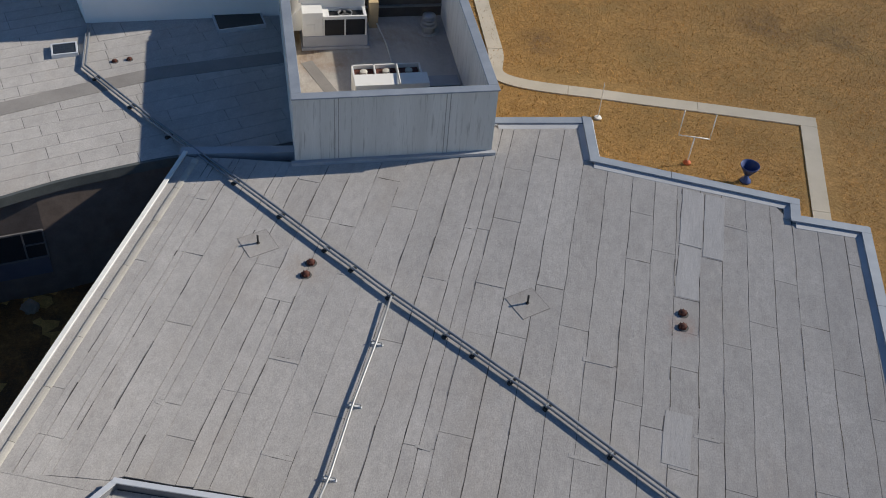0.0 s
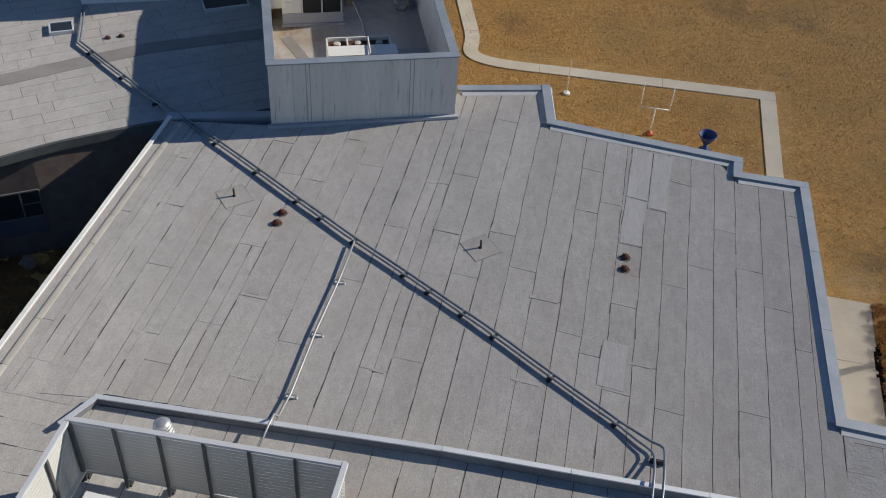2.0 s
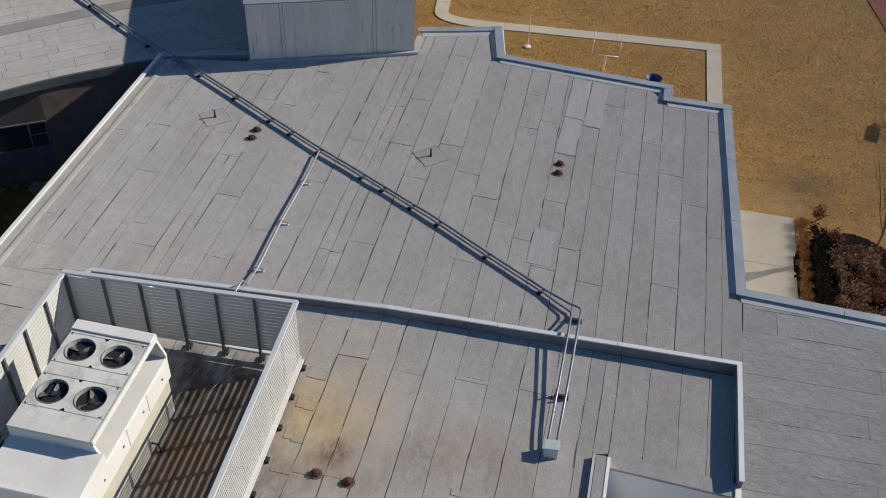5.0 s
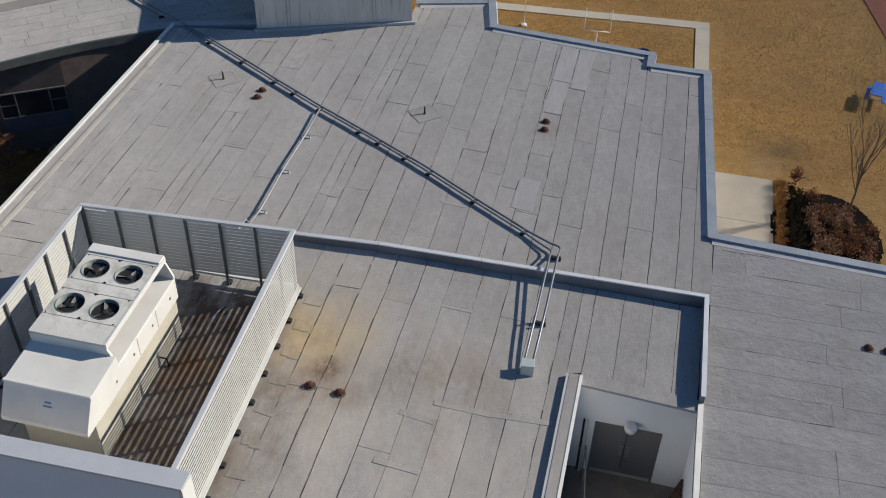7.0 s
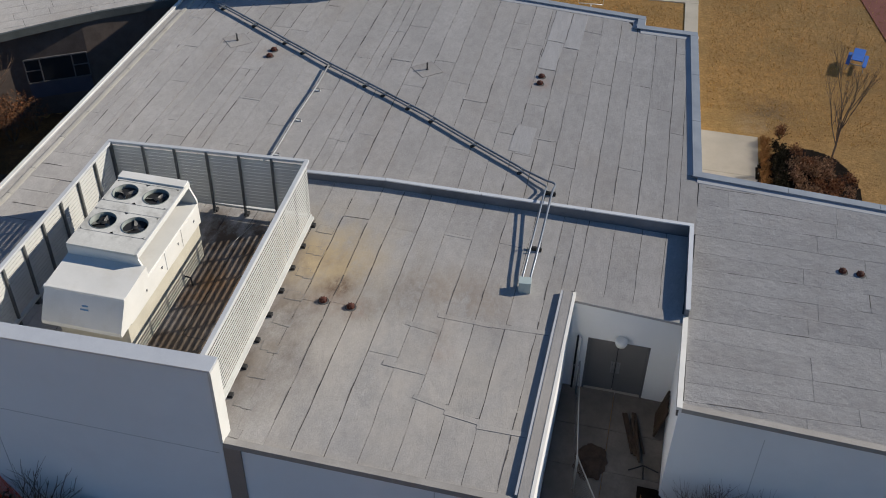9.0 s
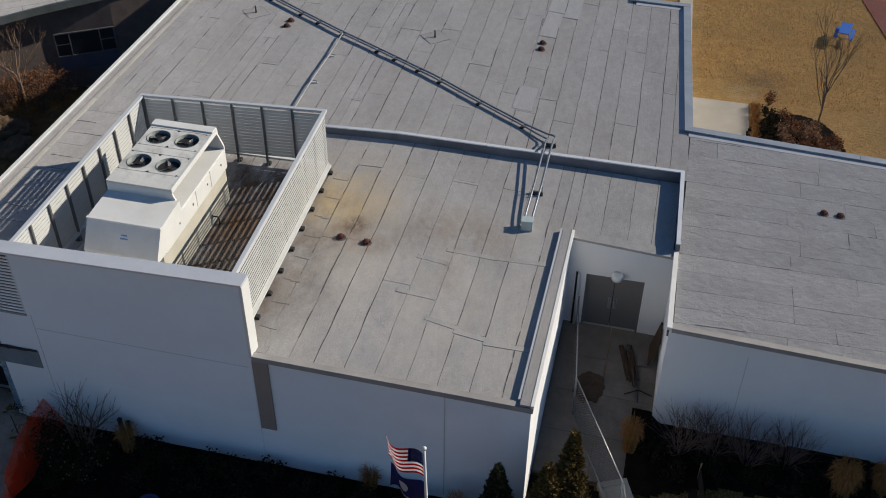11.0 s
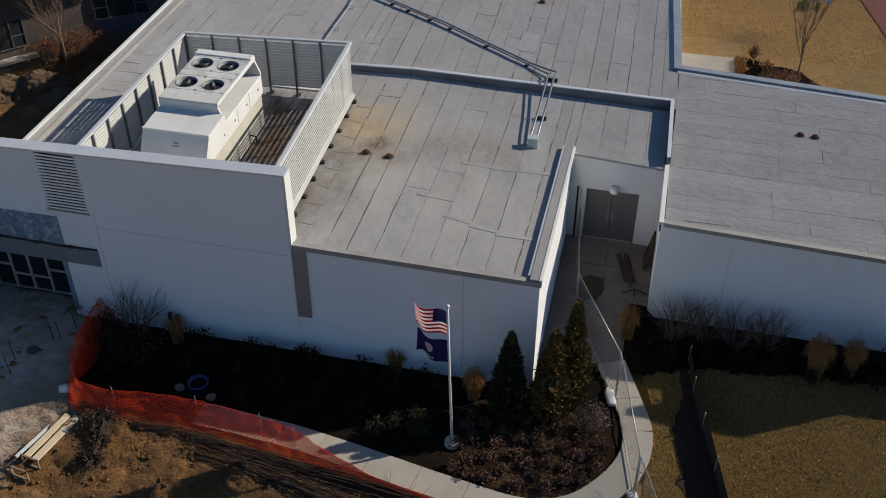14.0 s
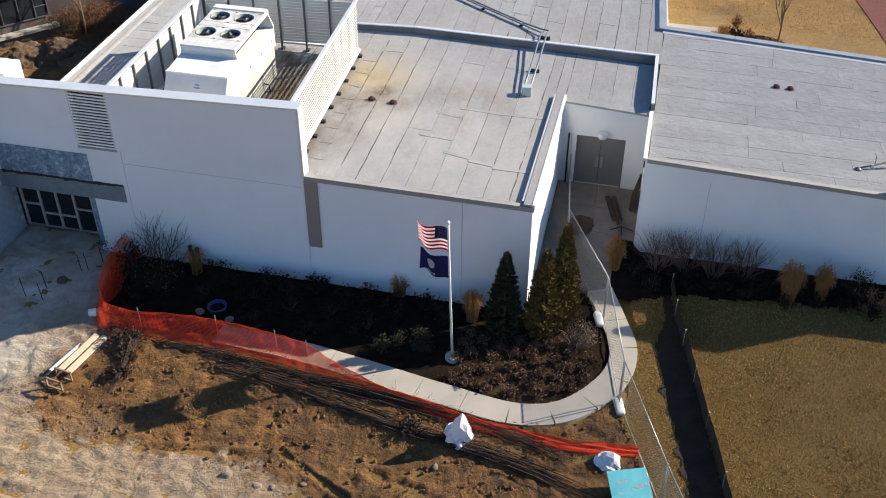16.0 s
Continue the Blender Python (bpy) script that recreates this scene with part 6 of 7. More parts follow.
us = flag("striped_flag", "red and white striped flag with a blue canton", 4.98, 1.2, 0.80, 0.4, 20, 26, lambda i, j: 2 if i < 8 and j < 14 else (j // 2) % 2, [REDCL, WHITECL, NAVY])
bm = bmesh.new()
for r in range(5):
    for c in range(6):
        u, q = 0.05 + 0.065 * c, 0.05 + 0.085 * r
        p = wave(u, q, 0.13, 0.4)
        for s in (-1, 1):
            bmesh.ops.create_circle(bm, cap_ends=True, radius=0.013, segments=5, matrix=Matrix.Translation(p + Vector((0, 0.008 * s, 0))) @ Matrix.Rotation(math.pi / 2, 4, "X"))
raw(bm, "star_field", WHITECL, us)
st = flag("state_flag", "navy blue flag with a pale round seal", 3.98, 1.16, 0.78, 1.5, 20, 18, lambda i, j: 0, [NAVY])
bm = bmesh.new()
for s in (-1, 1):
    n, off = 20, Vector((0, 0.02 * s, 0))
    spot = lambda r, k: bm.verts.new(wave(0.62 + 0.15 * r * math.cos(6.283 * k / n), 0.33 + 0.17 * r * math.sin(6.283 * k / n), 0.13, 1.5) + off)
    rings = [[spot(r, k) for k in range(n)] for r in (0.25, 0.5, 0.75, 1.0)]
    bm.faces.new(rings[0])
    for p, q in zip(rings, rings[1:]):
        for k in range(n):
            bm.faces.new((p[k], q[k], q[(k + 1) % n], p[(k + 1) % n]))
    for a, b in ((0.45, 0.52), (0.55, 0.62), (0.65, 0.72), (0.75, 0.8)):
        bm.faces.new([bm.verts.new(wave(u, q, 0.13, 1.5) + off) for u, q in ((a, 0.64), (b, 0.64), (b, 0.71), (a, 0.71))])
raw(bm, "seal", WHITECL, st, "pale round seal and bars")

# ---- site fences ----
def chain_panel(a, b, h, name="chain_link_panel"):
    d = Vector((b[0] - a[0], b[1] - a[1], 0))
    L = d.length
    root = thing(name, "galvanised chain-link construction fence panel", "fence", (a[0], a[1], 0.03), math.degrees(math.atan2(d.y, d.x)), "construction fence panels")
    zg = [ground_z(*a), ground_z(*b)]
    for x in (0.02, L - 0.02):
        part("post", tube([(x, 0, zg[0 if x < 1 else 1] + 0.0), (x, 0, h)], 0.02, 8), STEEL, root, smooth=True)
    for z in (h - 0.02, 0.14):
        part("rail", tube([(0, 0, z), (L, 0, z)], 0.017, 8), STEEL, root, smooth=True)
    bm = bmesh.new()
    s, w = 0.07, 0.0042
    for k in range(int(-(h) / s), int(L / s)):
        for way in (1, -1):
            x0, x1 = k * s, k * s + h - 0.16
            z0, z1 = 0.14, h - 0.02
            if way < 0:
                x0, x1 = x1, x0
            pts = []
            for x, z in ((x0, z0), (x1, z1)):
                pts.append([x, z])
            dx = pts[1][0] - pts[0][0]
            for p, other in ((pts[0], pts[1]), (pts[1], pts[0])):
                for lim in (0.0, L):
                    if (p[0] < 0 and lim == 0) or (p[0] > L and lim == L):
                        u = (lim - other[0]) / (p[0] - other[0]) if p[0] != other[0] else 1
                        p[1] = other[1] + (p[1] - other[1]) * u
                        p[0] = lim
            if abs(pts[1][0] - pts[0][0]) < 0.02 or min(pts[0][0], pts[1][0]) < -1e-3 or max(pts[0][0], pts[1][0]) > L + 1e-3:
                continue
            (xa, za), (xb, zb) = pts
            bm.faces.new([bm.verts.new(q) for q in ((xa - w, 0.004 * way, za), (xa + w, 0.004 * way, za), (xb + w, 0.004 * way, zb), (xb - w, 0.004 * way, zb))])
    raw(bm, "mesh", STEEL, root, "chain-link wire mesh")
    return root


chain_panel((7.8, 7.15), (8.18, 3.72), 1.8)
chain_panel((8.2, 3.65), (9.85, 0.25), 1.8)
chain_panel((9.87, 0.2), (10.68, -3.45), 1.8)
chain_panel((10.7, -3.5), (12.1, -7.1), 1.8)
chain_panel((12.12, -7.15), (13.6, -10.6), 1.8)


def sandbag(x, y, turn):
    root = thing("sandbag", "pale grey sandbag weighing down a fence foot", "sandbag", (x, y, ground_z(x, y) + 0.03), turn, "sandbags on the fence feet")
    bm = box(-0.14, 0.14, -0.33, 0.33, 0, 0.17, bevel=0.07)
    for v in bm.verts:
        v.co += Vector((0.02 * noise.noise(v.co * 6), 0.02 * noise.noise(v.co * 7), 0.015 * noise.noise(v.co * 8)))
    part("bag", bm, LOUVRE, root, smooth=True)
    part("neck", box(-0.07, 0.07, 0.31, 0.42, 0.03, 0.12, bevel=0.02), LOUVRE, root)
    return root


sandbag(9.72, 0.1, 15)
sandbag(10.72, -3.65, 15)


def orange_net():
    root = thing("safety_net", "sagging orange plastic safety fence on thin stakes", "safety fence", (0, 0, 0))
    top = spline([(-6.75, 0.25), (-6.75, -1.2), (-6.25, -2.9), (-5.3, -3.5), (-3.0, -3.36), (-1.2, -3.4), (0.2, -3.58), (1.1, -3.78), (2.0, -4.05), (3.65, -4.5), (5.0, -4.75), (6.2, -5.05), (7.45, -5.25), (9.4, -5.4), (11.4, -5.2)], 12)
    L = len(top)

    def at(k, v):
        u = k / (L - 1)
        p = top[k]
        q = top[min(k + 1, L - 1)] - top[max(k - 1, 0)]
        n = Vector((q.y, -q.x, 0)).normalized()
        stand = 1.0 - ramp01(u, 0.5, 0.66)
        hang = (0.7 + 0.2 * (1 - ramp01(u, 0.1, 0.22))) * stand * (1 - 0.05 * abs(math.sin(u * 20))) + 0.2 * (1 - stand)
        lean = (0.27 + 0.3 * stand * ramp01(u, 0.12, 0.24) - 0.75 * (1 - ramp01(u, 0.1, 0.17))) * (1 - v)
        wob = 0.05 * noise.noise((u * 40, v * 3, 2.0))
        x, y = p.x + n.x * (lean + wob), p.y + n.y * (lean + wob)
        return (x, y, ground_z(x, y) + 0.07 + hang * v + 0.03 * noise.noise((u * 60, v * 5, 5.0)))

    bm = bmesh.new()
    rows, sub = 24, 5
    pts = {}

    def fold(k):
        return ramp01(k / (L - 1), 0.5, 0.66)

    def smooth_at(s, v):
        k = int(s)
        f = s - k
        if f < 1e-6 or k + 1 >= L:
            return Vector(at(min(k, L - 1), v))
        return Vector(at(k, v)).lerp(Vector(at(k + 1, v)), f)

    for r in range(rows + 1):
        v = r / rows
        for k in range(L - 1):
            a, b = Vector(at(k, v)), Vector(at(k + 1, v))
            a2, b2 = Vector(at(k, min(1.0, v + 0.021 + 0.01 * fold(k)))), Vector(at(k + 1, min(1.0, v + 0.021 + 0.01 * fold(k))))
            if r == rows:
                a2, b2 = a + Vector((0, 0, 0.014)), b + Vector((0, 0, 0.014))
            bm.faces.new([bm.verts.new(q) for q in (a, b, b2, a2)])
    for k in range((L - 1) * sub):
        s = k / sub
        for r in range(0, rows):
            a, b = smooth_at(s, r / rows), smooth_at(s, (r + 1) / rows)
            c, e = smooth_at(s + 0.07 + 0.03 * fold(s), (r + 1) / rows), smooth_at(s + 0.08 + 0.04 * fold(s), r / rows)
            bm.faces.new([bm.verts.new(q) for q in (a, e, c, b)])
    raw(bm, "net", ORANGE, root, "bright orange plastic netting")
    for k in (4, 14, 26, 40, 54, 70, 84):
        p = at(k, 1.0)
        part("stake", tube([(p[0] + 0.03, p[1], ground_z(p[0], p[1]) - 0.1), (p[0], p[1], p[2] + 0.18)], 0.014, 6), FRAME_METAL, root)
    return root


orange_net()


def silt_fence():
    root = thing("silt_fence", "black fabric silt fence running across the lawn", "silt fence", (0, 0, 0))
    line = spline([(11.95, 2.3), (12.2, 0.6), (12.65, -1.2), (13.15, -3.4), (13.75, -6.0), (14.6, -10.0)], 10)
    bm = bmesh.new()
    for s in (-0.008, 0.008):
        v = [[bm.verts.new((p.x + s + 0.03 * noise.noise((p.y * 2, 0, z)), p.y, ground_z(p.x, p.y) - 0.05 + z)) for z in (0.0, 0.33, 0.66)] for p in line]
        for a, b in zip(v, v[1:]):
            for k in range(2):
                bm.faces.new((a[k], b[k], b[k + 1], a[k + 1]))
    raw(bm, "fabric", SILT, root)
    for k in range(0, len(line), 8):
        p = line[k]
        part("stake", box(p.x - 0.02, p.x + 0.02, p.y - 0.02, p.y + 0.02, -0.2, 0.72), PLYWOOD, root)
    return root


silt_fence()
# soil darkened to carry the shade that the silt fence casts westward
SHADESOIL = material("shade_soil", (0.022, 0.014, 0.009), (0.05, 0.032, 0.02), 2.0, 0.95, 1.0, 8, relief=0.05, mottle=0.5)


def in_shade_strip(x, y):
    """Along the silt fence, on its west side, where its shade falls."""
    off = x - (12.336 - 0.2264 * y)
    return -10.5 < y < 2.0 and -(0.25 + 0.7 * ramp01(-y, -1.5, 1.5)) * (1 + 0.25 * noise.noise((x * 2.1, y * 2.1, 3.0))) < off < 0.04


tagged(sheet("ground_trench", in_shade_strip, 0.06, 11.0, 15.0, -10.5, 2.2, 0.055, SHADESOIL, 0.03, churn=0.02), "dark soil strip with the silt fence's shade put into its colour", "soil", kind="structure")


# ---- loose things on the dirt ----
def brush_row(points, n, spread, seed, name, label):
    """A long heap of cut branches laid side by side."""
    rnd = random.Random(seed)
    root = thing(name, label, "brush pile", (0, 0, 0), 0, "rows of cut brush", "stuff")
    line = spline(points, 10)
    bm = bmesh.new()
    for k in range(n):
        i = rnd.randrange(0, len(line) - 8)
        m = rnd.randrange(10, 26)
        off, h = rnd.gauss(0, spread), abs(rnd.gauss(0, 0.10)) + 0.05
        drift, pts = rnd.uniform(-0.07, 0.07), []
        for j, p in enumerate(line[i:i + m:3]):
            q = p + Vector((rnd.uniform(-0.04, 0.04), off + drift * j / 5 + rnd.uniform(-0.03, 0.03), 0))
            pts.append((q.x, q.y, ground_z(q.x, q.y) + h + rnd.uniform(-0.02, 0.03)))
        if len(pts) > 1:
            add_tube(bm, pts, rnd.uniform(0.008, 0.02), 3, 0.005, caps=False)
    for k in range(n // 3):
        p = line[rnd.randrange(len(line))]
        a = rnd.uniform(0, 6.283)
        q = p + Vector((0, rnd.gauss(0, spread), 0))
        z = ground_z(q.x, q.y)
        add_tube(bm, [(q.x, q.y, z + 0.1), (q.x + 0.25 * math.cos(a), q.y + 0.25 * math.sin(a), z + rnd.uniform(0.1, 0.4)), (q.x + 0.5 * math.cos(a + 0.4), q.y + 0.5 * math.sin(a + 0.4), z + rnd.uniform(0.05, 0.45))], 0.008, 3, 0.003, caps=False)
    raw(bm, "crown", BRUSH, root)
    return root


brush_row([(-4.5, -4.0), (-2.1, -4.1), (-1.5, -4.2), (1.2, -4.5), (3.7, -4.72), (7.0, -5.25), (9.6, -6.0)], 170, 0.10, 61, "brush_row", "long row of cut brown branches beside the orange net")
brush_row([(-1.9, -4.55), (0.6, -4.9), (2.2, -5.2), (4.1, -5.6), (7.9, -6.4), (10.4, -7.2)], 150, 0.13, 62, "brush_row", "second row of cut brown branches on the dirt")
brush_row([(-5.4, -3.6), (-4.7, -4.0), (-4.4, -4.9), (-4.4, -5.8)], 150, 0.3, 63, "brush_row", "tangled heap of roots and branches by the planks")
for k, (x, y, r, h) in enumerate(((-5.3, -3.7, 0.5, 0.4), (-4.75, -4.1, 0.6, 0.5), (-4.5, -4.8, 0.45, 0.35), (-4.45, -5.4, 0.4, 0.3), (4.9, -5.75, 0.4, 0.35))):
    mound_shrub(x, y, h, r, 700 + k, "tangled clump of dug-up roots and soil", BRUSH, 420, 0.05, "root_clump", "root clumps on the dirt")
for k, (x, y, r) in enumerate(((0.2, -8.26, 0.14), (1.15, -8.47, 0.12), (1.58, -8.38, 0.08), (-4.57, -5.35, 0.12), (2.4, -8.1, 0.07), (5.9, -6.9, 0.09))):
    rk = thing("field_stone", "pale rough stone lying on the dirt", "stone", (x, y, ground_z(x, y) + 0.02), 50 * k, "stones on the dirt")
    bm = bmesh.new()
    for v in bmesh.ops.create_icosphere(bm, subdivisions=3, radius=r)["verts"]:
        v.co = Vector((v.co.x * 1.2, v.co.y, v.co.z * 0.7)) * (1 + 0.3 * noise.noise(v.co * 9 + Vector((k * 2, 0, 0)))) + Vector((0, 0, 0.4 * r))
    part("stone", bm, FIELDSTONE, rk)


def clod_field():
    rnd = random.Random(77)
    root = thing("dirt_clods", "scattered clods, stones and straw on the dirt", "rubble", (0, 0, 0), kind="stuff")
    bm = bmesh.new()
    for k in range(5200):
        x, y = rnd.uniform(-8.0, 12.0), rnd.uniform(-13.0, -4.3)
        if not inside(DIRTY, x, y) or inside(DUST, x, y):
            continue
        s = 0.014 + 0.075 * rnd.random() ** 5
        got = bmesh.ops.create_icosphere(bm, subdivisions=1, radius=s)["verts"]
        for v in got:
            v.co = v.co * rnd.uniform(0.7, 1.2) + Vector((x, y, ground_z(x, y) + 0.035 + 0.3 * s))
    raw(bm, "clods", DIRT, root)
    bm = bmesh.new()
    for k in range(6000):
        x, y = rnd.uniform(-8.0, 12.0), rnd.uniform(-13.0, -4.3)
        if not inside(DIRTY, x, y) or noise.noise((x * 0.5, y * 0.5, 4)) < -0.05:
            continue
        a, z = rnd.uniform(0, 6.283), ground_z(x, y) + 0.055
        blade(bm, (x, y, z), (x + 0.16 * math.cos(a), y + 0.16 * math.sin(a), z + rnd.uniform(0, 0.04)), 0.006, rnd)
    raw(bm, "straw", STRAW, root)


clod_field()


def board(x, y, z, L, w, turn, mat, label, tilt=0.0, name="plank"):
    root = thing(name, label, "plank", (x, y, z), turn, "planks on the dirt")
    part("board", box(-w / 2, w / 2, -L / 2, L / 2, 0, 0.04, bevel=0.004, m=Matrix.Rotation(tilt, 4, "X")), mat, root)
    return root


gz = ground_z(-6, -5.2) + 0.08
board(-5.75, -5.0, gz + 0.05, 1.75, 0.22, -14, PALEWOOD, "pale new timber plank lying on the dirt", 0.05)
board(-6.05, -5.0, gz + 0.06, 1.75, 0.2, -14, PALEWOOD, "pale new timber plank lying on the dirt", 0.05)
board(-6.35, -5.2, gz + 0.02, 1.4, 0.1, -16, WHITE_METAL, "long white batten lying on the dirt", 0.03)
board(-6.2, -3.95, gz, 0.95, 0.04, -20, PALEWOOD, "thin pale stick lying on the dirt")
cr = thing("frame_crate", "small pale timber frame under the planks", "crate", (-6.1, -6.15, ground_z(-6.1, -6.1) + 0.04), -10)
for a in ((-0.3, 0.3, -0.25, -0.2), (-0.3, 0.3, 0.2, 0.25)):
    part("rail", box(*a, 0.0, 0.06), PALETWIG, cr)
    part("rail", box(*a, 0.34, 0.4), PALETWIG, cr)
for x in (-0.3, 0.26):
    for y in (-0.25, 0.2):
        part("post", box(x, x + 0.04, y, y + 0.05, 0, 0.4), PALETWIG, cr)
bk = thing("bucket", "white plastic bucket lying on its side", "bucket", (-6.35, -3.3, ground_z(-6.35, -3.3) + 0.18), 20)
bm = lathe([(0.12, -0.18), (0.15, 0.18), (0.165, 0.19), (0.165, 0.15)], 18)
bmesh.ops.transform(bm, matrix=Matrix.Rotation(math.pi / 2, 4, "Y"), verts=bm.verts)
part("body", bm, PLASTIC_W, bk, smooth=True)
tubp = thing("planter_tub", "dark blue round planter tub in the shade", "planter", (-2.45, -2.35, 0.03))
tubp.scale = (0.8, 0.8, 0.8)
part("tub", lathe([(0.26, 0), (0.36, 0.42), (0.40, 0.45), (0.40, 0.5), (0.34, 0.5), (0.32, 0.3)], 24), DEEPBLUE, tubp, smooth=True)
part("soil", lathe([(0.31, 0.34), (0.31, 0.38)], 20), MULCH, tubp)
for k, (x, y) in enumerate(((-3.05, -2.45), (-1.95, -2.6))):
    rk = thing("boulder", "rounded pale boulder beside the tub", "boulder", (x, y, 0.05), 40 * k, "boulders by the tub")
    bm = bmesh.new()
    for v in bmesh.ops.create_icosphere(bm, subdivisions=3, radius=0.13)["verts"]:
        v.co = Vector((v.co.x * 1.2, v.co.y, v.co.z * 0.7)) * (1 + 0.25 * noise.noise(v.co * 6 + Vector((k, 0, 0)))) + Vector((0, 0, 0.1))
    part("stone", bm, FIELDSTONE, rk, smooth=True)


BAGFILM = material("bag_film", (0.66, 0.67, 0.70), (0.80, 0.80, 0.82), 3.0, 0.3, 0.3, 10, stain=(0.16, 0.17, 0.19), stain_scale=2.2, stain_mix=0.8, stain_from=0.55)


def crumpled(x, y, r, h, seed, label, mat):
    """A slack plastic sheet with sharp folds and a peak."""
    root = thing("plastic_bag", label, "plastic bag", (x, y, ground_z(x, y) + 0.02))
    bm = bmesh.new()
    for v in bmesh.ops.create_icosphere(bm, subdivisions=3, radius=1.0)["verts"]:
        c = (v.co + 0.16 * noise.noise_vector(v.co * 7.0 + Vector((seed, 2, 0)))).normalized()
        bent = c + 0.35 * noise.noise_vector(c * 1.3 + Vector((seed, 0, 0)))
        fold = 1.25 * abs(noise.noise(bent * 1.5 + Vector((seed, 0, 0)))) + 0.75 * abs(noise.noise(bent * 3.4 + Vector((0, seed, 0)))) + 0.12 * abs(noise.noise(bent * 9.0))
        low = max(0.0, 0.55 - c.z)
        q = c * (1.05 - (0.3 + 0.65 * low) * fold)
        peak = 1 + 0.8 * max(0.0, 1 - ((c.x - 0.25) ** 2 + c.y ** 2) * 1.8)
        v.co = Vector((q.x * r, q.y * r * 0.85, max(0.0, q.z + 0.5) * h * 0.62 * peak))
    part("sheet", bm, mat, root)
    return root


crumpled(6.35, -5.9, 0.5, 0.75, 1.0, "crumpled white and silver plastic bag on the dirt", BAGFILM)
crumpled(10.6, -5.85, 0.46, 0.3, 5.0, "crumpled white plastic sheet behind the board", BAGFILM)
tbd = thing("painted_board", "turquoise painted board leaning near the fence", "board", (11.33, -7.0, ground_z(11.25, -7.15) + 0.02), 20)
part("board", box(-0.55, 0.55, -0.7, 0.7, 0.0, 0.04, bevel=0.004, m=Matrix.Translation((0, 0, 0.28)) @ Matrix.Rotation(0.35, 4, "X")), TEAL, tbd)
part("prop", box(-0.4, 0.4, 0.3, 0.36, 0.0, 0.4), PALEWOOD, tbd)
mt = Matrix.Translation((0, 0, 0.28)) @ Matrix.Rotation(0.35, 4, "X")
for cx, cy, rr in ((-0.25, 0.35, 0.09), (-0.1, 0.38, 0.07), (0.25, 0.2, 0.1), (0.38, 0.24, 0.07), (-0.3, 0.05, 0.07), (0.05, 0.12, 0.06)):
    bm = bmesh.new()
    bmesh.ops.create_circle(bm, cap_ends=True, radius=rr, segments=16, matrix=mt @ Matrix.Translation((cx, cy, 0.043)) @ Matrix.Diagonal((1.4, 0.5, 1, 1)))
    raw(bm, "painted_cloud", WHITECL, tbd)
for k, (x, y) in enumerate(((-7.7, -1.2), (-7.9, -1.3), (-7.4, -0.7), (-8.6, -2.4), (-8.4, -3.0), (-9.1, -2.9))):
    rb = thing("rebar_stake", "thin dark rebar stake standing in the hard ground", "stake", (x, y, ground_z(x, y) + 0.04), 0, "rebar stakes")
    part("rod", tube([(0, 0, -0.1), (-0.04, 0, 0.75)], 0.014, 6), BLACK, rb)
rk = thing("rubble_lump", "dark lump of broken asphalt on the hard ground", "rubble", (-8.3, -1.9, 0.05))
part("lump", lathe([(0.2, 0), (0.16, 0.08), (0.05, 0.12)], 9), DARKBRICK, rk)

# ---- courtyard to the west ----
bare_tree(-16.6, 15.4, 4.2, 81, "slim bare pale tree in the courtyard", PALETWIG, z=-0.1, depth=4)
for k, (x, y) in enumerate(((-16.6, 16.4), (-16.0, 15.7), (-17.2, 15.7), (-17.0, 16.5), (-15.6, 16.6), (-17.7, 15.3))):
    twig_shrub(x, y, 1.5, 0.85, 90 + k, "rust-brown dormant shrub in the courtyard", TWIG, 16, 320, RUSSET, group="dormant shrubs in the courtyard")
for k, (x, y, r, h) in enumerate(((-16.6, 13.2, 1.3, 0.9), (-15.2, 12.3, 1.0, 0.6), (-18.2, 12.4, 1.2, 0.7), (-13.6, 10.5, 1.1, 0.5))):
    mo = thing("dirt_mound", "mound of brown excavated dirt in the courtyard", "dirt mound", (x, y, ground_z(x, y)), 40 * k, "dirt mounds")
    bm = bmesh.new()
    for v in bmesh.ops.create_icosphere(bm, subdivisions=5, radius=1.0)["verts"]:
        n = noise.noise(v.co * 1.8 + Vector((k * 3, 0, 0))) + 0.5 * noise.noise(v.co * 5) + 0.35 * noise.noise(v.co * 13)
        q = v.co * (1 + 0.32 * n)
        v.co = Vector((q.x * r, q.y * r * 0.8, max(-0.05, q.z * h)))
    part("mound", bm, SOIL, mo, smooth=True)
crumpled(-14.4, 18.0, 0.34, 0.32, 9.0, "grey crumpled plastic sheet lying in the dark courtyard", FIELDSTONE)

# ---- lawn behind ----
def goal():
    root = thing("goal_post", "small white toy goal post on an orange base", "goal post", (5.2, 31.4, -0.25), 4)
    part("stem", tube([(0, 0, 0), (0.02, 0, 1.25)], 0.03, 8), WHITE_METAL, root, smooth=True)
    part("crossbar", tube([(-0.58, 0, 1.25), (0.58, 0, 1.25)], 0.025, 8), WHITE_METAL, root, smooth=True)
    for x in (-0.58, 0.58):
        part("upright", tube([(x, 0, 1.25), (x, 0.02, 2.35)], 0.022, 8), WHITE_METAL, root, smooth=True)
    part("base", lathe([(0.15, 0.02), (0.14, 0.08), (0.08, 0.14), (0.04, 0.16)], 16), ORANGEPL, root, smooth=True)
    return root


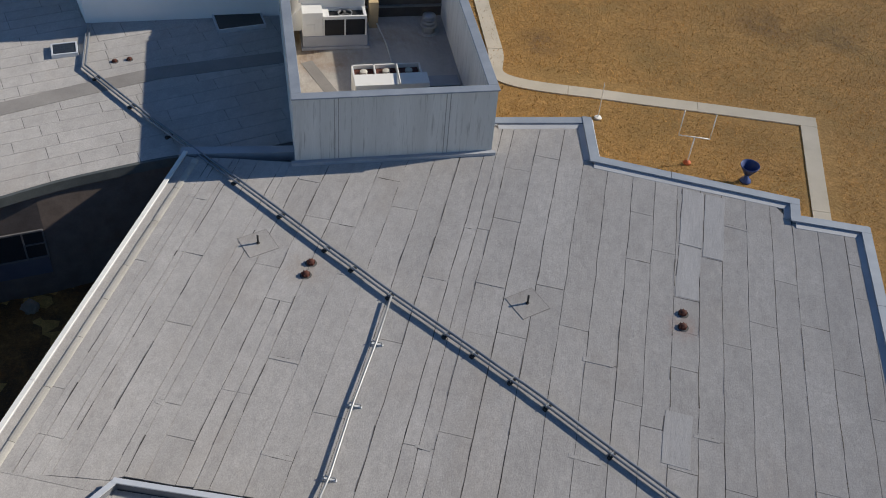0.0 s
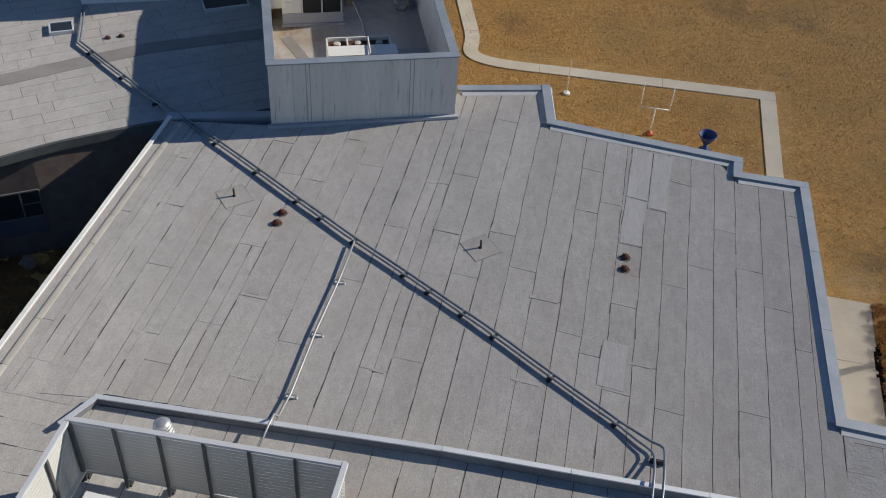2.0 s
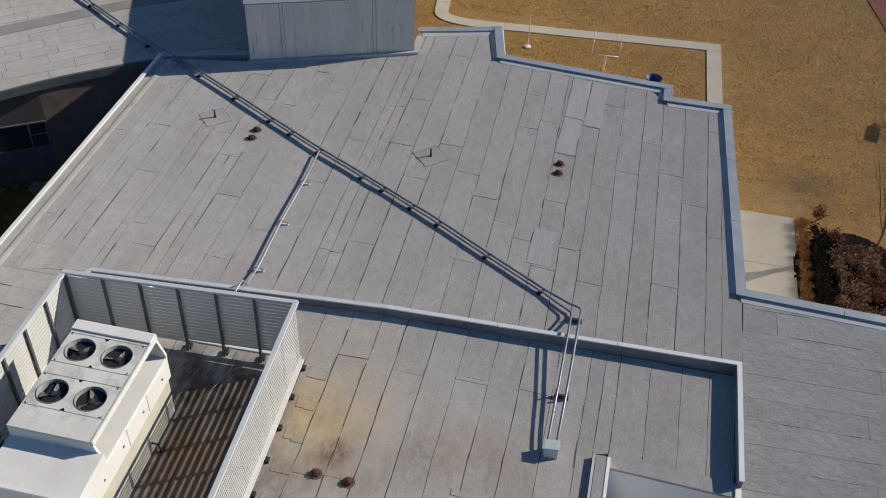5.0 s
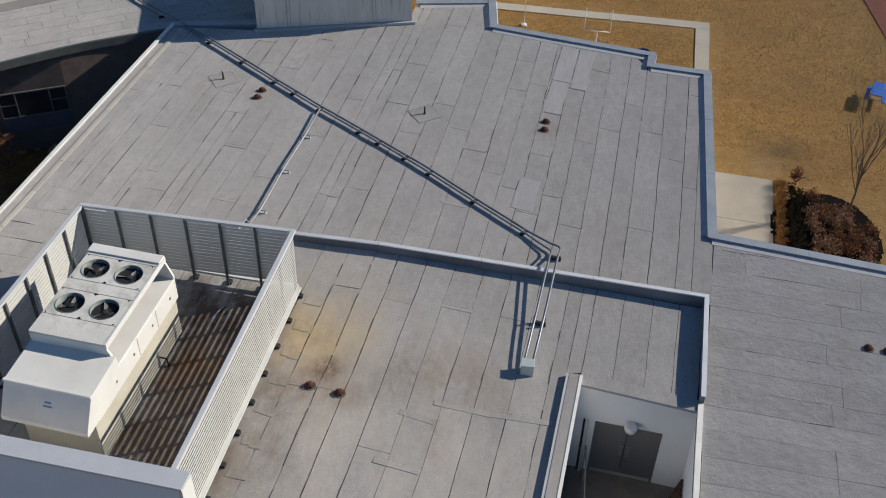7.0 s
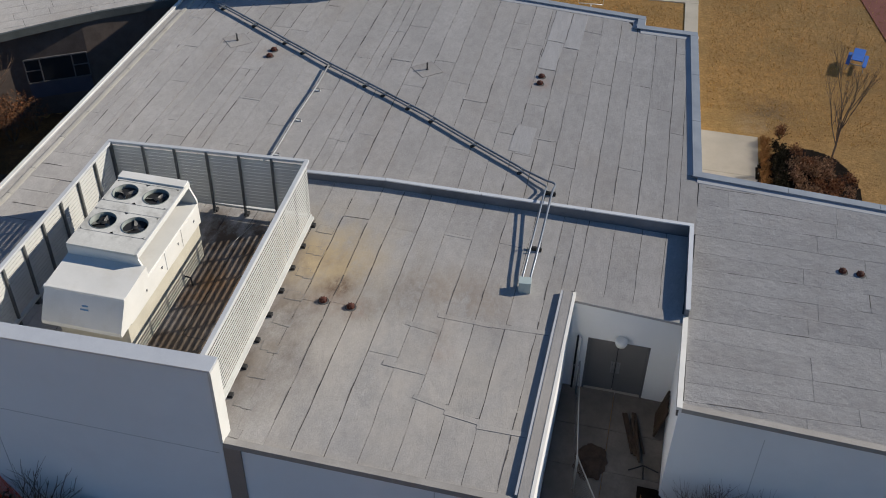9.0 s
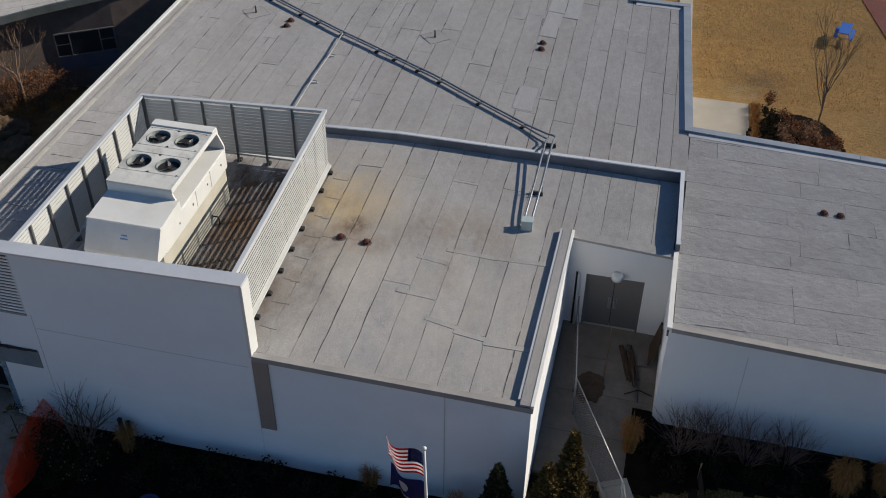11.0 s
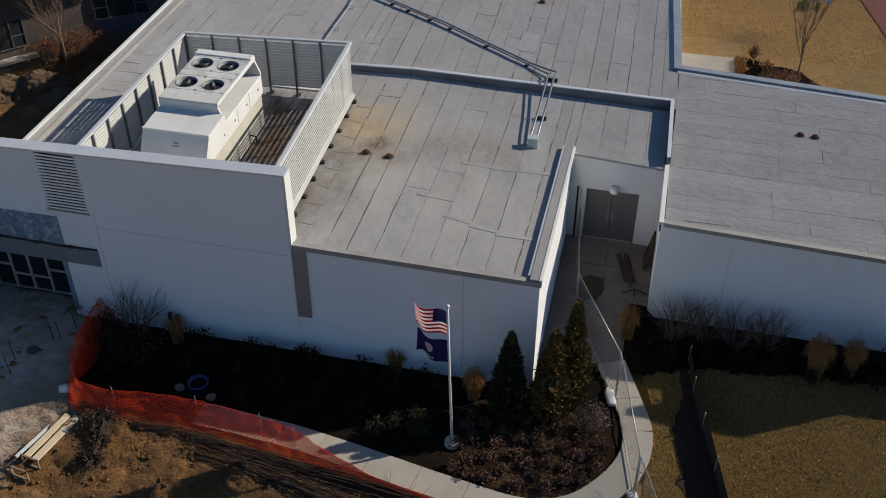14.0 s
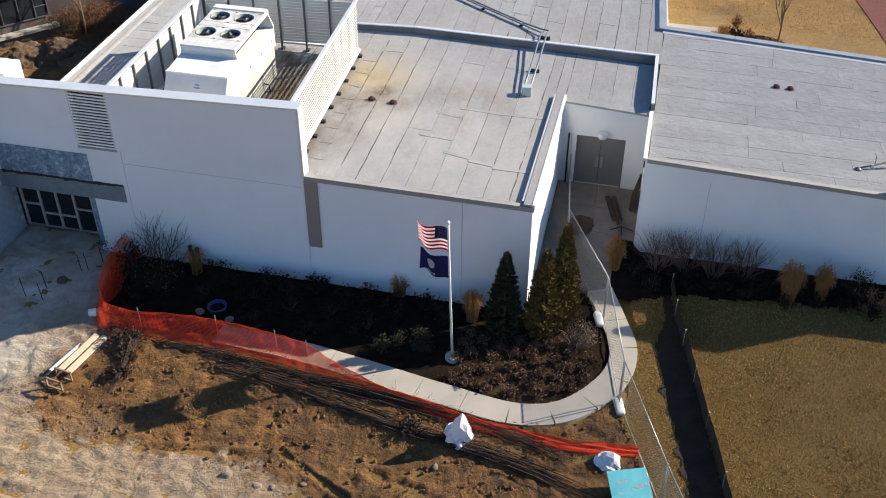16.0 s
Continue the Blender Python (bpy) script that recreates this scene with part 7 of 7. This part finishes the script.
goal()
fn = thing("ball_funnel", "dark blue plastic funnel bin on a short stand", "bin", (7.4, 30.95, -0.25))
fn.scale = (0.8, 0.8, 0.8)
part("bowl", lathe([(0.1, 0.35), (0.2, 0.5), (0.42, 0.95), (0.45, 0.97), (0.45, 0.92), (0.2, 0.48)], 24), DEEPBLUE, fn, smooth=True)
part("stem", lathe([(0.28, 0.02), (0.26, 0.08), (0.12, 0.16), (0.1, 0.4)], 18), DEEPBLUE, fn, smooth=True)
mk = thing("marker_pole", "thin white marker pole on a small round base", "pole", (1.6, 33.3, -0.25))
part("pole", tube([(0, 0, 0), (0, 0, 1.7)], 0.018, 6), WHITE_METAL, mk)
part("base", lathe([(0.16, 0.02), (0.14, 0.08), (0.04, 0.1)], 14), WHITE_METAL, mk)


def picnic_table():
    root = thing("picnic_table", "blue metal picnic table on the brown lawn", "picnic table", (17.55, 30.8, -0.25), 78)
    root.scale = (0.66, 0.6, 0.85)
    part("tabletop", box(-0.9, 0.9, -0.42, 0.42, 0.72, 0.77, bevel=0.01), BLUEPL, root)
    for y in (-0.6, 0.6):
        part("bench", box(-0.9, 0.9, y - 0.14, y + 0.14, 0.42, 0.46, bevel=0.01), BLUEPL, root)
    for x in (-0.6, 0.6):
        part("leg", tube([(x, -0.3, 0.72), (x, -0.66, 0.0)], 0.03, 6), FRAME_METAL, root)
        part("leg", tube([(x, 0.3, 0.72), (x, 0.66, 0.0)], 0.03, 6), FRAME_METAL, root)
        part("brace", box(x - 0.025, x + 0.025, -0.72, 0.72, 0.36, 0.42), FRAME_METAL, root)
    return root


picnic_table()
bare_tree(16.0, 22.4, 4.6, 83, "young bare tree in the planted bed", TWIG, name="young_tree", trunk=0.05, depth=4, spread=0.3)
tagged(sheet("ground_back_bed", lambda x, y: ((x - 15.1) / 2.0) ** 2 + ((y - 20.6) / 2.7) ** 2 < 1 + 0.1 * noise.noise((x, y, 0)), 0.07, 12.0, 18.0, 16.0, 24.0, 0.04, MULCH, 0.03), "dark mulch round the young tree", "mulch", kind="structure")
for k in range(9):
    grass_clump(13.45 + 0.04 * (k % 2), 18.6 + 0.58 * k, 0.42, 0.36, 100 + k, "low tan grass edging the planted bed", n=220)
# dark-leaved row added for the shade between the grass edging and the shrubs
for k in range(10):
    mound_shrub(13.98 + 0.05 * (k % 3), 18.2 + 0.5 * k, 0.62, 0.42, 111 + k, "dark shrub standing in for the shaded gap along the bed", DARKLEAF, 420, 0.045, group="hedge shrubs along the bed")
mound_shrub(14.1, 23.85, 0.75, 0.3, 160, "dark brown rounded shrub at the edge of the bed", RUSSET, 500)
rnd = random.Random(31)
made = 0
while made < 52:
    x, y = rnd.uniform(14.5, 16.9), rnd.uniform(17.8, 22.9)
    if y < 22.9 - 0.35 * (x - 14.5) and x < 16.9 - 0.25 * max(0.0, y - 21.0) and ((x - 14.6) / 2.4) ** 2 + ((y - 20.0) / 3.3) ** 2 < 1:
        mound_shrub(x, y, rnd.uniform(0.45, 0.65), rnd.uniform(0.38, 0.5), 170 + made, "pink-tan and russet dormant shrub in the bed", PINKTAN if made % 3 else RUSSET, 300, 0.04, group="dormant shrubs round the young tree")
        made += 1


# ---- grass ----
def tuft_field(name, label, mat, n, x0, x1, y0, y1, test, size, seed):
    """Loose tufts standing out of a lawn."""
    rng = np.random.default_rng(seed)
    xs, ys = rng.uniform(x0, x1, n), rng.uniform(y0, y1, n)
    keep = [k for k in range(n) if test(xs[k], ys[k])]
    verts, faces = [], []
    for k in keep:
        x, y = xs[k], ys[k]
        z = ground_z(x, y) + 0.02
        a, s = rng.uniform(0, 6.283), size * rng.uniform(0.6, 1.4)
        w, lean = 0.16 * s, rng.uniform(0.2, 1.0) * s
        b = a + rng.uniform(-0.6, 0.6)
        i = len(verts)
        verts += [(x - w * math.sin(a), y + w * math.cos(a), z), (x + w * math.sin(a), y - w * math.cos(a), z), (x + lean * math.cos(b), y + lean * math.sin(b), z + s * rng.uniform(0.35, 0.9))]
        faces.append((i, i + 1, i + 2))
    me = bpy.data.meshes.new(name)
    me.from_pydata(verts, [], faces)
    me.materials.append(mat)
    return tagged(new(name, me), label, "grass", kind="stuff")


LAWNBLADE = material("lawn_blades", (0.34, 0.212, 0.068), (0.47, 0.30, 0.107), 0.9, 0.95, 0.0, 12, island=0.35, spec=0.08)
FIELDBLADE = material("field_blades", (0.48, 0.27, 0.075), (0.62, 0.375, 0.115), 0.25, 0.95, 0.0, 8, stain=(0.255, 0.182, 0.06), stain_scale=0.35, stain_mix=0.7, island=0.5, spec=0.08)
tuft_field("lawn_grass", "short dormant grass of the front lawn", LAWNBLADE, 105000, 10.2, 22.0, -10.0, 2.6, lambda x, y: inside(LAWN, x, y) and not inside(WINGBED, x, y) and not in_shade_strip(x, y), 0.075, 1)
tuft_field("field_grass", "straw-brown dormant grass of the back lawn", FIELDBLADE, 150000, -6.0, 32.0, 22.0, 58.0, lambda x, y: y > 25.5 + 0.0 * x and not (9.6 < x < 10.95 and y < 36.2) and not (-3.0 < x < 10.3 and 34.6 < y < 36.0) or x > 13.5 and y > 24, 0.085, 2)
tuft_field("dirt_straw", "trampled straw on the dirt", STRAW, 16000, -7.5, 12.0, -12.0, -4.4, lambda x, y: inside(DIRTY, x, y) and not inside(DUST, x, y) and noise.noise((x * 0.45, y * 0.45, 4)) > 0.0, 0.10, 3)

# ---- membrane sheets on the roofs ----
def stray(q):
    """Seams wander a little on their way."""
    return Vector((q.x + 0.03 * noise.noise((q.x * 0.4, q.y * 1.1, 1.0)), q.y + 0.03 * noise.noise((q.x * 1.1, q.y * 0.4, 6.0))))


def roll_sheet(root, pts, lift, mat=MEMBRANE):
    """One sheet of roofing over four plan points, in short lengths so that it follows the falls."""
    bm = bmesh.new()
    p = [Vector(q) for q in pts]
    along_x = abs(p[1].x - p[0].x) > 1.4
    if along_x:
        p = [p[1], p[2], p[3], p[0]]
    n = max(1, int((p[3] - p[0]).length / 0.6))
    rows = []
    for k in range(n + 1):
        a, b = p[0].lerp(p[3], k / n), p[1].lerp(p[2], k / n)
        a, b = stray(a), stray(b)
        rows.append([bm.verts.new((q.x, q.y, roof_z(q.x, q.y) + h)) for q, h in ((a, -0.02), (a, lift), (b, lift), (b, -0.02))])
    for r, t in zip(rows, rows[1:]):
        for k in range(3):
            bm.faces.new((r[k], r[k + 1], t[k + 1], t[k]))
    for r in (rows[0], rows[-1]):
        bm.faces.new(r)
    return part("membrane_sheet", bm, mat, root)


BLEEDS = []


def bleed(a, b, rnd, often=0.42):
    """Where bitumen has run out of a seam between two plan points."""
    a, b = Vector((*a, 0)), Vector((*b, 0))
    L = (b - a).length
    s = rnd.uniform(0, 1.2)
    while s < L - 0.2:
        e = min(L, s + rnd.uniform(0.3, 2.2))
        if rnd.random() < often:
            BLEEDS.append((a.lerp(b, s / L), a.lerp(b, e / L), rnd.uniform(0.005, 0.018)))
        s = e + rnd.uniform(0.05, 1.0)


def lap(root, x0, x1, y, rnd):
    """A patch strip welded over the end joint of a sheet."""
    w, dy = rnd.uniform(0.045, 0.075), rnd.uniform(-0.03, 0.03)
    bm = bmesh.new()
    add_prism(bm, [(x0, y - w), (x1, y - w + dy), (x1, y + w + dy), (x0, y + w)], roof_z(x0, y) - 0.06, lambda x, y: roof_z(x, y) + 0.019)
    part("lap_strip", bm, MEMBRANE, root)
    for s in (-1, 1):
        for k in range(3):
            u = rnd.random() * 0.8
            v = min(1.0, u + rnd.uniform(0.1, 0.45))
            BLEEDS.append((Vector((x0 + (x1 - x0) * u, y + s * w + dy * u, 0)), Vector((x0 + (x1 - x0) * v, y + s * w + dy * v, 0)), rnd.uniform(0.004, 0.010)))


def seam_at(x, y, fan):
    """Where the seam that lies at x on the line y = 20 runs at y."""
    return x + fan * (y - 20.0) * min(0.010, max(-0.022, 0.010 - 0.0030 * (x + 8.0)))


def sheets_up(poly, seams, ends, seed, root, fan=0.0, cuts=()):
    """Sheets in columns between seams, each column broken where a sheet ends; cuts: (column's seam, x, y), a seam within a column up to y."""
    rnd = random.Random(seed)
    for x, xn in zip(seams, seams[1:]):
        bold = fan and x in (-5.36, -0.94, 4.32, 5.03, 5.67)
        gap, run = rnd.choice((0.005, 0.007, 0.009, 0.012)), rnd.choice((0.2, 0.35, 0.5, 0.85))
        run = 0.95 if bold else run
        pieces = [(x, xn)]
        corner = [p[0] for p in poly if x + 0.05 < p[0] < xn - 0.05 and fan]
        if corner and corner[-1] < 0:
            pieces = [(x, corner[-1]), (corner[-1], xn)]
        for px, pn in pieces:
            lo, mid, hi = (cross(poly, 0, q) for q in (px + 0.02, (px + pn) / 2, pn - 0.02))
            if len(mid) < 2:
                continue
            al = ar = mid[0]
            bl = br = mid[-1]
            if len(lo) == len(hi) == len(mid):
                al, ar, bl, br = lo[0], hi[0], lo[-1], hi[-1]
            a, b = max(al, ar), min(bl, br)
            stops = [a, *sorted(q for p, q in ends if x <= p < xn and a + 0.3 < q < b - 0.3), b]
            for y, yn in zip(stops, stops[1:]):
                g = [gap * rnd.uniform(0.5, 1.5) for _ in range(4)]
                e = rnd.uniform(0.004, 0.013)
                split = [q for s, q, top in cuts if s == x and yn <= top + 0.3]
                edges = [px, *split, pn]
                for u, v in zip(edges, edges[1:]):
                    y0, y1, z0, z1 = (al if y == a else y), (ar if y == a else y), (br if yn == b else yn), (bl if yn == b else yn)
                    roll_sheet(root, [(seam_at(u, y0, fan) + g[0], y0 + e), (seam_at(v, y1, fan) - g[1], y1 + e), (seam_at(v, z0, fan) - g[2], z0 - 0.004), (seam_at(u, z1, fan) + g[3], z1 - 0.004)], rnd.uniform(0.006, 0.014))
                    bleed((seam_at(u, y, fan), y), (seam_at(u, yn, fan), yn), rnd, run if u == px else 0.85)
                if yn < b:
                    bleed((seam_at(px, yn, fan), yn), (seam_at(pn, yn, fan), yn), rnd, 0.75)
                    if rnd.random() < 0.2:
                        lap(root, px, pn, yn, rnd)


def row_sheets(root, rows, x0, x1, slope, low, high, ends, seed, often, runs=(2.5, 7.5), mat=MEMBRANE):
    """Sheets in rows along x between the heights of neighbouring seams, held inside low(x) and high(x)."""
    rnd = random.Random(seed)
    for hi, lo in zip(rows, rows[1:]):
        fixed = sorted(p for p, q in ends if lo < q - slope * (p - x0) < hi)
        x = x0
        while x < x1 - 0.05:
            xn = fixed.pop(0) if fixed else min(x1, x + rnd.uniform(*runs))
            q = []
            for px, py, s in ((x + 0.005, lo, 0.004), (xn - 0.004, lo, 0.004), (xn - 0.004, hi, -0.003), (x + 0.005, hi, -0.003)):
                q.append((px, min(high(px), max(low(px), py + slope * (px - x0))) + s))
            if q[3][1] - q[0][1] > 0.05 or q[2][1] - q[1][1] > 0.05:
                roll_sheet(root, q, rnd.uniform(0.006, 0.013), mat)
                bleed(q[0], q[1], rnd, often)
                bleed(q[1], q[2], rnd, 0.6)
            x = xn


NORTH = [(-9.95, 9.9), (-9.3, 9.9), (-8.7, 10.1), (-7.3, 10.3), (-7.25, 10.45), (10.42, 11.6), (10.42, 14.5), (9.85, 24.2), (7.75, 23.95), (7.72, 24.75), (1.6, 24.5), (1.2, 26.7), (-1.5, 25.9), (-1.3, 24.3), (-7.2, 21.9), (-9.95, 21.35)]
SOUTH = [(-7.3, 0.42), (0.05, 0.42), (0.05, 0.16), (6.98, 0.16), (6.98, 7.7), (7.35, 7.87), (10.4, 7.87), (10.4, 11.4), (-7.3, 10.1)]
NORTH_SEAMS = [-9.95, -9.5, -8.88, -8.16, -7.45, -6.77, -6.08, -5.36, -4.6, -3.86, -3.09, -2.36, -1.66, -0.94, -0.15, 0.63, 1.38, 2.16, 2.95, 3.64, 4.32, 5.03, 5.67, 6.4, 7.15, 7.8, 8.57, 9.38, 9.85, 10.42]
NORTH_ENDS = [(-9.78, 12.35), (-9.68, 16.82), (-9.3, 11.05), (-9.0, 19.64), (-8.46, 17.42), (-7.24, 12.58), (-6.5, 11.72), (-7.88, 14.97), (-6.35, 17.53), (-5.9, 16.4), (-6.4, 21.2), (-5.8, 19.74), (-5.48, 13.3), (-4.98, 14.53), (-3.75, 13.19), (-4.4, 11.82), (-4.46, 17.73), (-4.85, 19.64), (-4.15, 21.92), (-3.5, 20.79), (-2.86, 15.79), (-2.05, 18.3), (-1.39, 12.86), (-0.88, 13.38), (-1.33, 20.55), (-0.75, 21.13), (-0.55, 18.5), (-0.55, 23.47), (-0.5, 16.6), (-0.1, 16.79)]
EAST_ENDS = [(0.21, 24.32), (1.03, 18.79), (1.79, 17.51), (2.58, 16.57), (2.9, 13.55), (3.33, 15.51), (3.26, 20.64), (3.2, 22.68), (4.0, 14.94), (3.9, 21.24), (4.64, 19.58), (4.69, 18.33), (4.74, 17.04), (4.73, 13.9), (4.61, 21.75), (5.51, 15.02), (5.34, 21.43), (6.2, 13.71), (6.11, 18.28), (6.0, 23.08), (6.82, 19.32), (7.5, 21.2), (8.3, 19.68), (9.08, 18.33), (9.52, 21.27), (9.44, 22.65), (9.66, 16.97), (8.0, 14.3)]
SOUTH_SEAMS = [-7.3, -6.5, -5.68, -4.86, -4.04, -3.22, -2.4, -1.5, -0.59, 0.17, 0.97, 1.64, 2.46, 3.27, 4.1, 4.9, 5.74, 6.58, 6.98, 7.36, 8.18, 9.0, 9.72, 10.4]
SOUTH_ENDS = [(0.58, 9.02), (0.58, 5.2), (1.2, 5.3), (2.06, 8.89), (3.68, 9.13), (5.05, 9.22), (2.91, 3.8), (3.5, 5.1), (3.6, 3.5), (4.5, 5.65), (5.3, 5.7), (6.2, 5.85), (4.4, 2.55), (5.3, 2.3), (6.2, 2.05), (-3.6, 5.0), (-2.0, 3.1)]
WRINKLED = material("wrinkled_roof_membrane", (0.415, 0.41, 0.41), (0.495, 0.488, 0.488), 0.6, 0.9, 0.7, 26, stain=(0.33, 0.31, 0.30), stain_scale=0.5, stain_mix=0.5, vary=0.05, stretch=(1.15, 1.45, 1), mottle=0.48, fine_mix=0.7, wrinkle=3.2)
WING_ROWS = [15.3, 14.15, 13.22, 12.47, 11.6, 10.75, 10.0, 9.22, 8.5, 7.76, 6.87, 5.95, 5.1, 4.4, 3.6, 2.8, 2.0]
WING_ENDS = [(11.54, 13.67), (12.83, 14.4), (14.91, 13.22), (13.82, 10.8), (15.71, 11.37), (15.71, 10.23), (13.89, 8.49), (15.82, 7.87), (13.87, 5.79), (15.0, 5.19)]
sheets_up(NORTH, NORTH_SEAMS, NORTH_ENDS + EAST_ENDS, 6, roof_main, fan=1.0, cuts=((-6.08, -5.69, 16.4),))
sheets_up(SOUTH, SOUTH_SEAMS, SOUTH_ENDS, 7, roof_main)
row_sheets(roof_main, [10.59 - 0.69 * k for k in range(16)], -9.95, -7.3, 0.02, lambda x: 0.42, lambda x: 9.9 + 0.16 * (x + 9.95), [], 5, 0.35, (1.0, 2.6))
row_sheets(roof_wing, WING_ROWS, 10.58, 33.9, 0.088, lambda x: 4.26, lambda x: 14.55 + 0.0404 * (x - 10.5), WING_ENDS, 200, 0.2, (2.5, 4.5), WRINKLED)
# newer, paler sheets welded over the old ones above the drains
FRESH = material("newer_roof_membrane", (0.445, 0.44, 0.442), (0.525, 0.52, 0.522), 0.7, 0.9, 0.5, 26, stain=(0.40, 0.375, 0.36), stain_scale=0.8, stain_mix=0.4, vary=0.03, stretch=(3.0, 0.6, 1), mottle=0.35, fine_mix=0.5, wrinkle=1.5)
for x0, x1, y0, y1 in ((4.35, 5.01, 19.62, 21.7), (4.36, 5.03, 21.78, 24.3), (5.05, 5.66, 21.47, 24.3), (4.28, 4.97, 14.0, 15.6)):
    roll_sheet(roof_main, [(x0 + 0.02, y0), (x1, y0), (x1 + 0.02, y1), (x0 + 0.04, y1)], 0.021, FRESH)
    bleed((x0 + 0.005, y0), (x0 + 0.025, y1), random.Random(int(10 * y0)), 0.95)
# repair strips welded over the sheets near the front
for ax, ay, bx, by in ((3.15, 5.12, 4.05, 5.03), (3.9, 5.66, 5.4, 5.68), (5.4, 5.7, 6.9, 5.86), (2.95, 3.52, 4.1, 3.46), (4.0, 2.62, 4.98, 2.42), (4.86, 2.3, 5.8, 2.18), (5.72, 2.06, 6.95, 2.1)):
    along = Vector((bx - ax, by - ay)).normalized()
    side = Vector((-along.y, along.x)) * 0.085
    for wide, top, mat in ((1.07, 0.017, PATCHEDGE), (1.0, 0.0205, MEMBRANE)):
        q = [(ax + side.x * s * wide - along.x * e * 0.012 * (wide > 1), ay + side.y * s * wide) for s, e in ((-1, 1), (1, 1))] + [(bx + side.x * s * wide, by + side.y * s * wide) for s in (1, -1)]
        part("repair_strip", prism(q[::-1], lambda x, y: roof_z(x, y) - 0.05, lambda x, y: roof_z(x, y) + top), mat, roof_main)
def clipped(outline, quad):
    """The part of an outline that lies inside a quad given counter-clockwise."""
    out = list(outline)
    for (ax, ay), (bx, by) in zip(quad, quad[1:] + quad[:1]):
        side = lambda p: (bx - ax) * (p[1] - ay) - (by - ay) * (p[0] - ax)
        kept = []
        for p, q in zip(out, out[1:] + out[:1]):
            u, v = side(p), side(q)
            if u >= 0:
                kept.append(p)
            if (u >= 0) != (v >= 0):
                k = u / (u - v)
                kept.append((p[0] + k * (q[0] - p[0]), p[1] + k * (q[1] - p[1])))
        out = kept
        if not out:
            break
    tidy = []
    for p in out:
        if not tidy or (p[0] - tidy[-1][0]) ** 2 + (p[1] - tidy[-1][1]) ** 2 > 1e-5:
            tidy.append(p)
    if len(tidy) > 1 and (tidy[0][0] - tidy[-1][0]) ** 2 + (tidy[0][1] - tidy[-1][1]) ** 2 < 1e-5:
        tidy.pop()
    return tidy


rnd = random.Random(400)
row, d, n = 0, Vector((0.79, 0.61, 0)), Vector((-0.61, 0.79, 0))
for row in range(24):
    s = -16.0
    while s < 8.0:
        sn = s + rnd.uniform(0.9, 2.6)
        q = [Vector((-12.5, 20.9, 0)) + d * u + n * (0.58 * row - 1.2 + v) for u, v in ((s + 0.008, 0.006), (sn - 0.006, 0.006), (sn - 0.006, 0.574), (s + 0.008, 0.574))]
        cut = clipped(west_poly, [(p.x, p.y) for p in q])
        if len(cut) > 2:
            bm = bmesh.new()
            h = rnd.uniform(0.003, 0.009)
            add_prism(bm, cut, 3.98, 4.0 + h)
            part("membrane_sheet", bm, MEMBRANE, roof_west)
        s = sn

for k in range(9):
    y = 0.45 + (8.35 - 0.45) * k / 8 - 0.1 * (k > 0)
    x = -0.15 - 0.22 * k / 8
    for dx, dy, w in ((0.16, 0.0, 0.17), (0.34, -0.1 + 0.03 * (k % 3), 0.13)):
        m = Matrix.Translation((x + dx, y + dy, 4.25)) @ Matrix.Rotation(0.05 * (k % 4 - 1.5), 4, "Z")
        part("foot_patch_rim", box(-w - 0.012, w + 0.012, -w - 0.012, w + 0.012, 0.0, 0.0175 + 0.001 * (w < 0.15), m=m), PATCHEDGE, roof_main)
        part("foot_patch", box(-w, w, -w, w, 0.0, 0.021 + 0.001 * (w < 0.15), m=m), MEMBRANE, roof_main)

bm = bmesh.new()
for a, b, w in BLEEDS:
    d = (b - a).normalized()
    n = Vector((-d.y, d.x, 0))
    k = max(2, int((b - a).length / 0.25))
    left, right = [], []
    for q in range(k + 1):
        p = a.lerp(b, q / k)
        p = Vector((*stray(p).xy, 0))
        e = w * (0.35 + 0.65 * abs(noise.noise((p.x * 5, p.y * 5, 1.3))) * 2)
        off = 0.006 * noise.noise((p.x * 3, p.y * 3, 8.0))
        for side, out in ((1, left), (-1, right)):
            r = p + n * (off + side * e)
            out.append(bm.verts.new((r.x, r.y, roof_z(r.x, r.y) + 0.0165)))
    for q in range(k):
        bm.faces.new((left[q], right[q], right[q + 1], left[q + 1]))
TAR = material("bitumen_bleed", (0.03, 0.028, 0.027), (0.12, 0.11, 0.105), 6.0, 0.8, 0.1, 30)
tagged(raw(bm, "seam_bleed", TAR, roof_main), "dark bitumen run out of the seams", kind="stuff")
